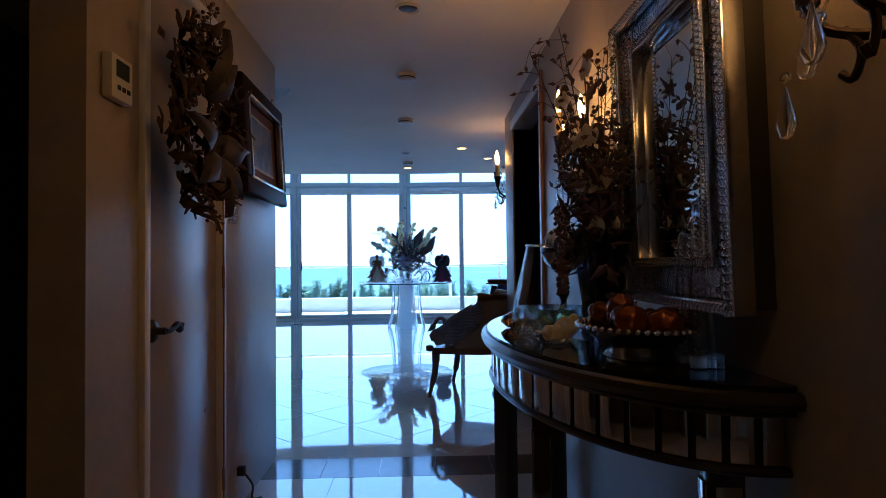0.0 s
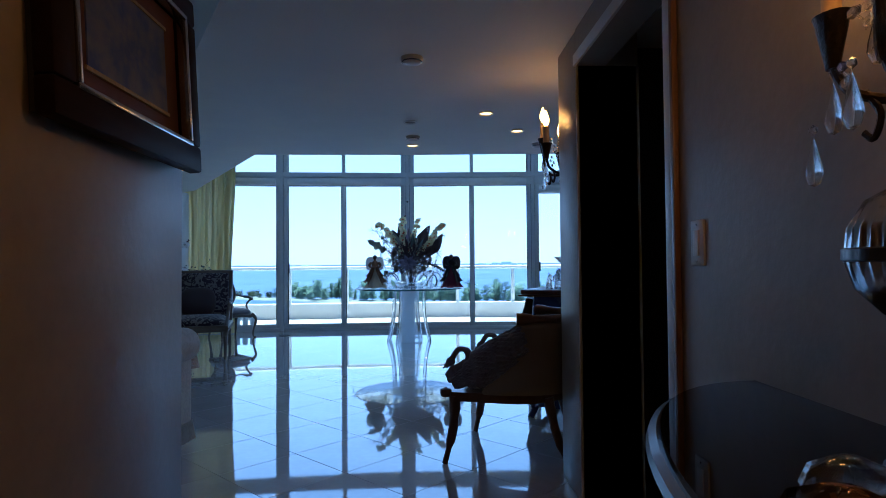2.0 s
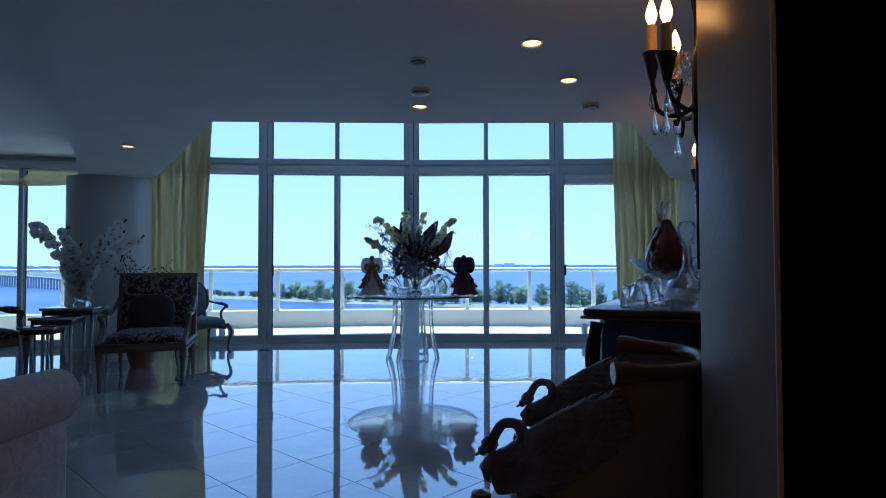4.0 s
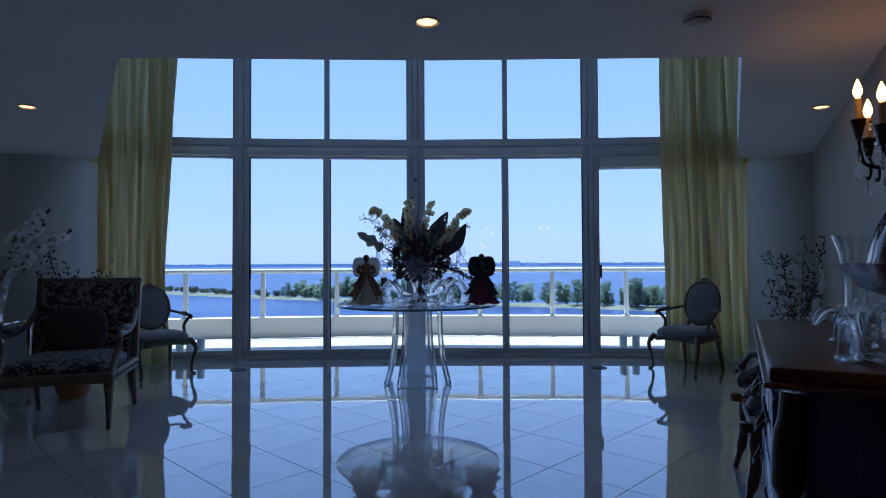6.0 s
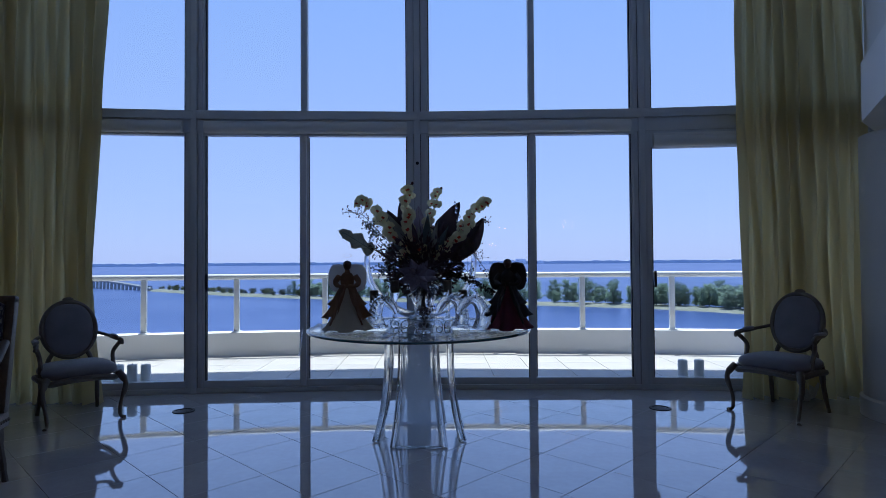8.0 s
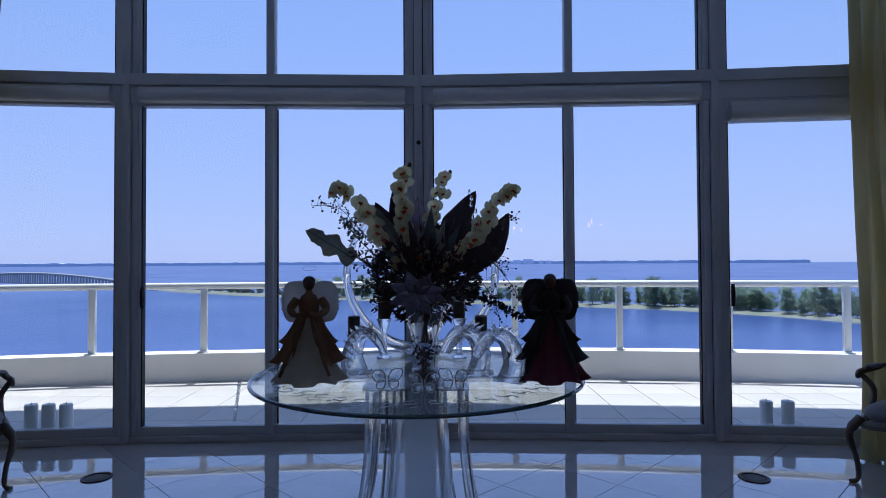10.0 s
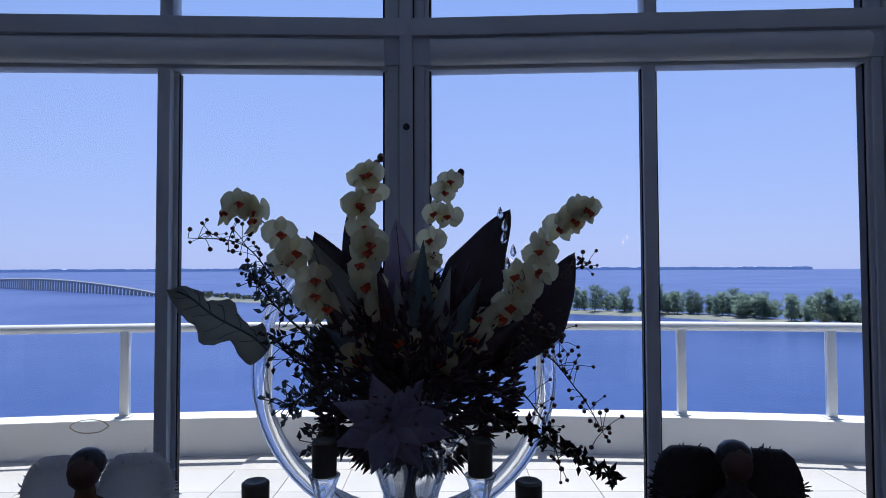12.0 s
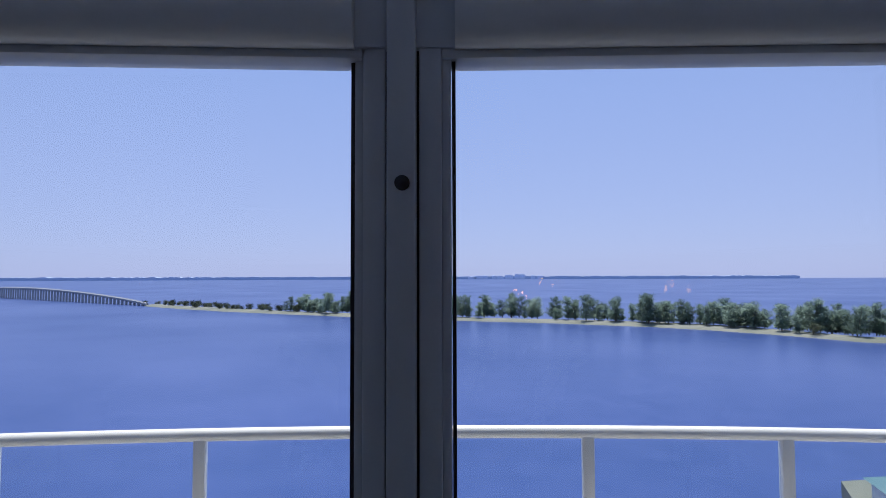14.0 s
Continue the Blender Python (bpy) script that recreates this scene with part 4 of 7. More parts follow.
spray(bouquet, [(0.15, BY, 1.25), (0.30, BY, 1.40), (0.42, BY, 1.54), (0.525, BY, 1.69), (0.565, BY, 1.71)], 15, 0.105, r)


def spathe(root, tip, width, material, bend, label="", n=22, m=10, y=0.0):
    """A broad pointed leaf with a midrib and a slightly wavy edge."""
    root, tip = Vector((root[0], BY + y, root[1])), Vector((tip[0], BY + y + 0.03, tip[1]))
    d = tip - root
    side = d.cross(Vector((0, -1, 0))).normalized()
    ph = r.uniform(0, 6)

    def fn(u, v):
        k = (u - 0.5) * 2
        w = width * 0.5 * min(1.0, 2.1 * (1 - v)) ** 0.75 * (0.35 + 0.65 * math.sin(math.pi * min(0.5, v * 0.9))) * (1 + 0.05 * math.sin(13 * v + ph))
        if v > 0.97:
            w *= 0.5 * (1 - v) / 0.03 + 0.02
        p = root + d * v + side * (w * k + bend * math.sin(math.pi * v * 0.9))
        return p + Vector((0, -0.028 * (1 - k * k) * math.sin(math.pi * min(1, v + 0.1)) + 0.008 * math.sin(9 * v + 3 * k + ph) - 0.03 * v * v, 0))
    lf = part("leaf", sheet(B(), fn, m, n, 0.0016), material, bouquet, label, sharp=3)
    part("midrib", tube(B(), [fn(0.5, 0.02 + 0.93 * q / 12) + Vector((0, -0.002, 0)) for q in range(13)], [0.0034 - 0.0002 * q for q in range(13)], 5), STEM, lf)
    return lf


spathe((0.20, 1.30), (0.385, 1.725), 0.185, LEAFD, -0.03, "broad glossy dark purple leaf", y=0.07)
spathe((0.32, 1.24), (0.56, 1.60), 0.17, LEAFD, 0.03, y=0.05)
spathe((0.02, 1.32), (-0.105, 1.735), 0.13, LEAFD, -0.03, y=0.05)
spathe((-0.05, 1.30), (-0.215, 1.66), 0.17, LEAFD, 0.0, y=0.04)
spathe((-0.03, 1.28), (-0.225, 1.645), 0.13, LEAFL, -0.01, "pale grey-green leaf", y=-0.01)
spathe((0.07, 1.30), (0.035, 1.69), 0.125, MAUVEL, 0.0, "pale mauve silk leaf", y=-0.03)
spathe((0.04, 1.3), (-0.06, 1.57), 0.11, LEAFB, 0.0, y=-0.02)
spathe((0.14, 1.28), (0.21, 1.56), 0.11, LEAFD, 0.0, y=0.0)
def wavy(u, v):
    w = 0.05 * math.sin(math.pi * min(1.0, v * 0.9 + 0.12)) ** 0.6 * (1 + 0.2 * math.sin(19 * v) + 0.1 * math.sin(41 * v + 9 * u))
    k = (u - 0.5) * 2
    return Vector((-0.32 - 0.27 * v + 0.6 * w * k, BY - 0.07 - 0.05 * k * k + 0.02 * math.sin(9 * v), 1.32 + 0.20 * v + 0.9 * w * k - 0.03 * v * v + 0.012 * math.sin(16 * v) * k))


wl = part("leaf", sheet(B(), wavy, 10, 22, 0.002), LEAFL, bouquet, "wavy pale leaf", sharp=3)
part("vein", tube(B(), [wavy(0.5, v / 14) + Vector((0, -0.004, 0)) for v in range(15)], 0.003, 5), LEAFB, wl)
for k in range(1, 7):
    for sg in (0.12, 0.88):
        part("vein", tube(B(), [wavy(0.5 + (sg - 0.5) * e / 4, min(1, k / 7 + 0.09 * e / 4)) + Vector((0, -0.003, 0)) for e in range(5)], 0.0016, 4), LEAFB, wl)
for k in range(16):
    a0 = 0.4 + 2.3 * k / 15
    L0 = r.uniform(0.26, 0.42)
    part("leaf", blade(B(), (0.085 + 0.08 * math.cos(a0), BY - 0.02, 1.24), (0.085 + 0.8 * L0 * math.cos(a0), BY - 0.10 + 0.1 * r.random(), 1.24 + L0 * math.sin(a0)), r.uniform(0.06, 0.1), 0.14, 0.06, 8, 0.55), (LEAFD, LEAFL, LEAFD, LEAFB)[k % 4], bouquet, sharp=3)
twig(bouquet, [(-0.02, BY, 1.2), (-0.12, BY - 0.06, 1.12), (-0.17, BY - 0.07, 1.05)], 70, r, LEAFD, 0.004, 0.03, 0.009)
twig(bouquet, [(-0.05, BY, 1.25), (-0.2, BY - 0.06, 1.2), (-0.27, BY - 0.07, 1.16)], 70, r, LEAFB, 0.004, 0.03, 0.008)
part("leaf_stalk", tube(B(), curve([(0.02, BY, 1.12), (-0.12, BY, 1.22), (-0.34, BY, 1.35)], 5), 0.005, 6), STEM, bouquet)
bm = B()
for k in range(2600):
    a0, e0 = r.uniform(0, 6.28), r.gauss(0, 1)
    q = Vector((r.gauss(0, 1), r.gauss(0, 1), r.gauss(0, 1)))
    q *= min(1.0, 1.75 / q.length)
    c = Vector((0.085 + 0.165 * q.x, BY + 0.03 + 0.09 * q.y, 1.23 + 0.15 * q.z))
    d = Vector((c.x - 0.09, (c.y - BY), c.z - 1.12)).normalized() + Vector((r.gauss(0, 0.4), r.gauss(0, 0.4), r.gauss(0, 0.3)))
    blade(bm, c, c + d.normalized() * r.uniform(0.03, 0.062), r.uniform(0.009, 0.024), 0.2, 0.05, 3)
tagged(part("foliage", bm, LEAFD, bouquet, "dense dark dried foliage", sharp=3), kind="stuff")
bm = B()
for k in range(900):
    q = Vector((r.gauss(0, 1), r.gauss(0, 1), r.gauss(0, 1)))
    q *= min(1.0, 1.6 / q.length)
    c = Vector((0.13 + 0.13 * q.x, BY + 0.05 + 0.06 * q.y, 1.39 + 0.075 * q.z - 0.9 * (0.13 * q.x) ** 2))
    d = Vector((c.x - 0.1 + r.gauss(0, 0.3), r.gauss(0, 0.3), 0.25 + r.gauss(0, 0.25))).normalized()
    blade(bm, c, c + d * r.uniform(0.03, 0.07), r.uniform(0.008, 0.02), 0.2, 0.05, 3)
tagged(part("foliage", bm, LEAFD, bouquet, "dense dark dried foliage", sharp=3), kind="stuff")
bm = B()
for k in range(15):
    a0, q = 2 * math.pi * k / 7.5 + 0.2, 0.6 if k > 7 else 1.0
    blade(bm, (0.03, BY - 0.12, 1.13), (0.03 + 0.17 * q * math.cos(a0), BY - 0.14 - 0.05 * (1 - q), 1.13 + 0.14 * q * math.sin(a0)), 0.085 * q, 0.15, 0.1, 8, 0.6)
part("poinsettia", bm, MAUVE, bouquet, "dusky mauve silk poinsettia", sharp=3)


twig(bouquet, [(-0.1, BY, 1.3), (-0.3, BY - 0.02, 1.5), (-0.42, BY, 1.62), (-0.58, BY, 1.64)], 60, r)
twig(bouquet, [(-0.1, BY, 1.25), (-0.28, BY - 0.06, 1.42), (-0.37, BY - 0.06, 1.53)], 90, r, LEAFB, 0.004, 0.02, 0.008)
twig(bouquet, [(-0.05, BY, 1.2), (-0.22, BY - 0.05, 1.27), (-0.3, BY - 0.05, 1.34)], 60, r, LEAFD, 0.004, 0.03, 0.008)
twig(bouquet, [(0.2, BY, 1.25), (0.42, BY - 0.05, 1.32), (0.55, BY - 0.05, 1.2), (0.62, BY - 0.06, 1.08)], 46, r)
twig(bouquet, [(0.2, BY, 1.2), (0.36, BY - 0.06, 1.22), (0.46, BY - 0.06, 1.1), (0.5, BY - 0.06, 0.98)], 40, r)
twig(bouquet, [(0.2, BY, 1.3), (0.4, BY - 0.05, 1.36), (0.5, BY - 0.05, 1.34)], 40, r)
twig(bouquet, [(0.25, BY, 1.3), (0.47, BY, 1.5), (0.6, BY, 1.56)], 40, r)
twig(bouquet, [(0.18, BY - 0.05, 1.15), (0.4, BY - 0.1, 1.1), (0.62, BY - 0.16, 0.99)], 150, r, BLACKF, 0.006, 0.012, 0.008)
bm = B()
for k in range(7):
    c = Vector((0.33 + 0.012 * k * (1 if k % 2 else 0.4), BY - 0.09, 1.70 - 0.035 * k))
    lathe(bm, [(0.0, 0.02), (0.005, 0.012), (0.009, -0.004), (0.006, -0.012), (0.0, -0.016)], 8, c.x, c.y, c.z)
tagged(part("crystal_drop", bm, CRYSTAL, bouquet), kind="stuff")

ring = thing("crystal_ring", pose(0.05, 11.76, TT), "clear glass crescent ring candle holder on the glass table", "candle holder")
part("hoop", tube(B(), [(0.44 * math.sin(q * 0.1), 0, 0.47 - 0.44 * math.cos(q * 0.1)) for q in range(-23, 24)], [0.008 + 0.024 * math.cos(q * 0.1 * 0.55) for q in range(-23, 24)], 14), CRYSTAL, ring)
part("foot", bx(B(), -0.09, -0.05, 0.001, 0.09, 0.05, 0.03, 0.008), CRYSTAL, ring)
for x, y, z in ((-0.30, 11.45, 0.93), (0.385, 11.45, 0.93), (-0.15, 11.56, 1.0), (0.27, 11.56, 1.0)):
    c = thing("candle_holder", pose(x, y, TT), "dark green pillar candle on a clear glass holder", "candle", "table candles")
    part("holder", lathe(B(), [(0.0, 0.001), (0.04, 0.001), (0.045, 0.01), (0.018, 0.03), (0.014, (z - TT) * 0.6), (0.035, z - TT - 0.02), (0.043, z - TT), (0.0, z - TT)], 24), GLASS, c)
    part("candle", lathe(B(), [(0.033, z - TT + 0.001), (0.034, z - TT + 0.09), (0.028, z - TT + 0.095), (0.0, z - TT + 0.09)], 20), PILLAR, c)


def horse(name, m, s):
    """A glass horse head with an arched neck and mane."""
    h = thing(name, m, "clear cast glass horse head sculpture on the glass table", "sculpture", "glass horse heads")
    line = curve([(0.06, 0, 0.001), (0.075, 0, 0.07), (0.05, 0, 0.145), (0.0, 0, 0.165), (-0.04, 0, 0.13), (-0.062, 0, 0.085)], 5)
    n = len(line)
    part("neck", tube(B(), [p * s for p in line], [s * (0.058 - 0.03 * min(1, i / (n * 0.55)) + (0.006 if i > n * 0.6 else 0) - 0.014 * max(0, (i / n - 0.75) * 4)) for i in range(n)], 14, 0.6), CRYSTAL, h)
    bm = B()
    for k in range(9):
        p = line[3 + k * 2] * s
        d = Vector((0.035, 0, 0.035)) * s
        blade(bm, p, p + d + Vector((0.01 * k * 0.3, 0.006 * (-1) ** k, 0)) * s, 0.03 * s, 0.2, 0.1, 4, 0.6, (0, -1, 0))
    bmesh.ops.solidify(bm, geom=bm.faces[:], thickness=0.005 * s)
    part("mane", bm, CRYSTAL, h)
    for sy in (-1, 1):
        part("ear", blade(B(), (0.0, sy * 0.012 * s, 0.18 * s), (-0.004 * s, sy * 0.016 * s, 0.215 * s), 0.018 * s, 0.2, 0, 4), CRYSTAL, h)
    part("plinth", bx(B(), 0.0, -0.035 * s, 0.001, 0.12 * s, 0.035 * s, 0.02 * s, 0.006), CRYSTAL, h)


horse("glass_horse", pose(0.27, 11.1, TT, 0, 0, 0), 1.25)
horse("glass_horse", pose(0.41, 10.95, TT, 0, 0, -12), 1.25)
horse("glass_horse", pose(-0.17, 11.1, TT, 0, 0, 168), 1.2)
for x, y, a0 in ((-0.06, 10.80, 20), (0.10, 10.72, 0), (0.23, 10.80, -25)):
    b_ = thing("glass_butterfly", pose(x, y, TT, 0, 0, a0), "small cut glass butterfly on the glass table", "ornament", "glass butterflies")
    for s in (-1, 1):
        for k, (ex, ez, w) in enumerate(((0.06, 0.075, 0.05), (0.045, 0.012, 0.04))):
            bm = blade(B(), (s * 0.004, 0, 0.03), (s * ex, -0.012, ez), w, 0.1, 0.05, 6, 0.75, (0, -1, 0))
            bmesh.ops.solidify(bm, geom=bm.faces[:], thickness=0.003)
            wg = part("wing", bm, CRYSTAL, b_)
            tip, mid = Vector((s * ex, -0.014, ez)), Vector((s * 0.004, -0.002, 0.03))
            out = Vector((-(tip - mid).z, 0, (tip - mid).x)).normalized() * w * 0.5
            part("frosted_rim", tube(B(), curve([mid, mid.lerp(tip, 0.5) + out, tip + out * 0.5, tip - out * 0.4, mid.lerp(tip, 0.5) - out, mid], 5), 0.0022, 6), WPETAL, wg)
    part("body", tube(B(), [(0, 0, 0.002), (0, 0, 0.03), (0, -0.002, 0.055)], [0.008, 0.009, 0.005], 8), CRYSTAL, b_)
pot = thing("potted_sprig", pose(0.10, 10.86, TT), "little dark potted sprig on the glass table", "plant")
part("pot", lathe(B(), [(0.03, 0.001), (0.045, 0.055), (0.048, 0.06), (0.04, 0.06), (0.0, 0.05)], 20), BLACKW, pot)
for k in range(6):
    a0 = k * 1.05
    twig(pot, [(0, 0, 0.05), (0.02 * math.cos(a0), 0.01, 0.11), (0.07 * math.cos(a0), 0.02 * math.sin(a0), 0.15 + 0.05 * (k % 2))], 12, r, LEAFD, 0.002, 0.012, 0.006)
beads = thing("crystal_garland", pose(-0.66, 10.98, TT), "string of crystal beads hanging over the table edge", "garland")
bm = B()
for k in range(26):
    t = k / 25
    p = Vector((0.06 - 0.13 * t, 0.03 * math.sin(9 * t), 0.008 + 0.03 * math.sin(6 * t) ** 2)) if t < 0.6 else Vector((-0.06 - 0.045 * (t - 0.6), -0.10 - 0.02 * (t - 0.6), 0.01 - 0.4 * (t - 0.6)))
    ball(bm, p, 0.009)
tagged(part("bead", bm, CRYSTAL, beads), kind="stuff")


# ---------------------------------------------------------------- seats
def oval_chair(m):
    """An armchair with an oval padded back; it faces local -y."""
    c = thing("oval_back_armchair", m, "carved armchair with grey velvet oval back and seat by the curtain", "armchair", "oval back armchairs")
    part("seat", pad(B(), 0, -0.02, 0.43, 0.29, 0.26, 0.075, 4.0, 28, 12), GREYFAB, c)
    bm = B()
    rim = [(0.30 * math.copysign(abs(math.cos(q)) ** 0.55, math.cos(q)), -0.02 + 0.27 * math.copysign(abs(math.sin(q)) ** 0.55, math.sin(q)), 0.37 + 0.012 * math.cos(4 * q)) for q in [k * math.pi / 16 for k in range(33)]]
    tube(bm, rim, 0.026, 8)
    part("seat_rail", bm, CARVED, c)
    tilt = Euler((radians(-12), 0, 0)).to_matrix()
    bm = B()
    pad(bm, 0, 0.27, 0.76, 0.195, 0.035, 0.235, 2.0, 32, 14, tilt)
    part("backrest", bm, GREYFAB, c)
    ringp = [tilt @ Vector((0.215 * math.cos(q), 0, 0.255 * math.sin(q))) + Vector((0, 0.275, 0.76)) for q in [k * math.pi / 24 for k in range(49)]]
    bm = tube(B(), ringp, 0.022, 8)
    ball(bm, (0, 0.335, 1.03), 0.03, 12, 1.6, 0.7, 0.8)
    part("back_frame", bm, CARVED, c)
    for s in (-1, 1):
        part("back_support", tube(B(), curve([(s * 0.16, 0.25, 0.38), (s * 0.17, 0.25, 0.48), (s * 0.13, 0.24, 0.56)], 4), 0.02, 8), CARVED, c)
        part("arm", tube(B(), curve([(s * 0.21, 0.29, 0.72), (s * 0.29, 0.16, 0.69), (s * 0.315, -0.05, 0.675), (s * 0.33, -0.13, 0.66), (s * 0.335, -0.12, 0.63)], 6), [0.015] * 8 + [0.02] * 10 + [0.014] * 7, 8), CARVED, c)
        part("arm_pad", pad(B(), s * 0.305, 0.03, 0.695, 0.022, 0.09, 0.016, 3, 14, 8), GREYFAB, c)
        part("arm_post", tube(B(), curve([(s * 0.325, -0.11, 0.655), (s * 0.285, -0.03, 0.56), (s * 0.28, -0.06, 0.46), (s * 0.29, -0.1, 0.38)], 5), 0.018, 8), CARVED, c)
        part("leg", tube(B(), curve([(s * 0.27, -0.24, 0.40), (s * 0.315, -0.30, 0.30), (s * 0.285, -0.275, 0.14), (s * 0.275, -0.285, 0.03), (s * 0.30, -0.325, 0.004)], 6), [0.03] * 5 + [0.022] * 5 + [0.016] * 8 + [0.014] * 4 + [0.018] * 3, 10), CARVED, c)
        part("leg", tube(B(), curve([(s * 0.22, 0.22, 0.40), (s * 0.225, 0.25, 0.2), (s * 0.24, 0.30, 0.004)], 5), [0.026] * 4 + [0.02] * 4 + [0.016] * 3, 8), CARVED, c)
    return c


first = oval_chair(pose(2.99, 11.70, 0, 0, 0, -58) @ Matrix.Scale(0.94, 4))
copy_thing(first, pose(-2.75, 11.74, 0, 0, 0, 44) @ Matrix.Scale(0.97, 4))


def bergere(m):
    """A square-backed damask armchair; it faces local -y."""
    c = thing("damask_armchair", m, "square-backed armchair in dark blue and cream damask with carved frame", "armchair", "damask armchairs")
    part("seat", pad(B(), 0, -0.05, 0.43, 0.35, 0.36, 0.085, 5, 28, 12), DAMASK, c)
    part("seat_rail", bx(bx(bx(bx(B(), -0.37, -0.42, 0.33, 0.37, -0.37, 0.41, 0.01), -0.37, 0.30, 0.33, 0.37, 0.35, 0.41, 0.01), -0.39, -0.42, 0.33, -0.345, 0.35, 0.41, 0.01), 0.345, -0.42, 0.33, 0.39, 0.35, 0.41, 0.01), CARVED, c)
    for side in (0, 1):
        bm = B()
        for k in range(26):
            ball(bm, (0.393, -0.40 + 0.73 * k / 25, 0.37) if side else (-0.34 + 0.68 * k / 25, -0.423, 0.37), 0.011)
        tagged(part("beading", bm, CARVED, c), kind="stuff")
    lean = Euler((radians(-11), 0, 0)).to_matrix().to_4x4()
    part("backrest", bx(B(), -0.338, -0.06, -0.01, 0.338, 0.045, 0.615, 0.035, 4), DAMASK, c, at=Matrix.Translation((0, 0.31, 0.42)) @ lean)
    part("back_frame", bx(bx(bx(B(), -0.385, -0.03, -0.06, -0.335, 0.03, 0.655, 0.012), 0.335, -0.03, -0.06, 0.385, 0.03, 0.655, 0.012), -0.385, -0.03, 0.61, 0.385, 0.03, 0.66, 0.012), CARVED, c, at=Matrix.Translation((0, 0.33, 0.41)) @ lean)
    part("cushion", pad(B(), -0.02, 0.17, 0.66, 0.22, 0.07, 0.19, 3, 22, 12, Euler((radians(-16), 0, 0.1)).to_matrix()), DARKCUSH, c, "plain dark scatter cushion")
    for s in (-1, 1):
        part("arm", tube(B(), curve([(s * 0.36, 0.36, 0.80), (s * 0.375, 0.2, 0.70), (s * 0.385, 0.0, 0.66), (s * 0.39, -0.22, 0.66), (s * 0.39, -0.26, 0.63)], 6), 0.023, 10), CARVED, c)
        part("arm_pad", pad(B(), s * 0.385, -0.03, 0.69, 0.032, 0.15, 0.024, 3, 16, 8), DAMASK, c)
        part("arm_post", tube(B(), curve([(s * 0.39, -0.25, 0.645), (s * 0.375, -0.22, 0.56), (s * 0.37, -0.3, 0.47), (s * 0.37, -0.39, 0.40)], 5), 0.022, 10), CARVED, c)
        part("leg", lathe(B(), [(0.014, 0.001), (0.018, 0.02), (0.016, 0.04), (0.026, 0.25), (0.034, 0.275), (0.026, 0.29), (0.034, 0.30), (0.034, 0.34)], 16, s * 0.355, -0.385, 0, 1, 1, 0.06, 8), CARVED, c)
        part("leg", tube(B(), curve([(s * 0.34, 0.32, 0.36), (s * 0.345, 0.34, 0.2), (s * 0.35, 0.40, 0.003)], 5), [0.03] * 4 + [0.024] * 4 + [0.018] * 3, 8), CARVED, c)
    return c


chair = bergere(pose(-2.54, 9.86, 0, 0, 0, 14))
copy_thing(chair, pose(-4.38, 9.9, 0, 0, 0, 62))


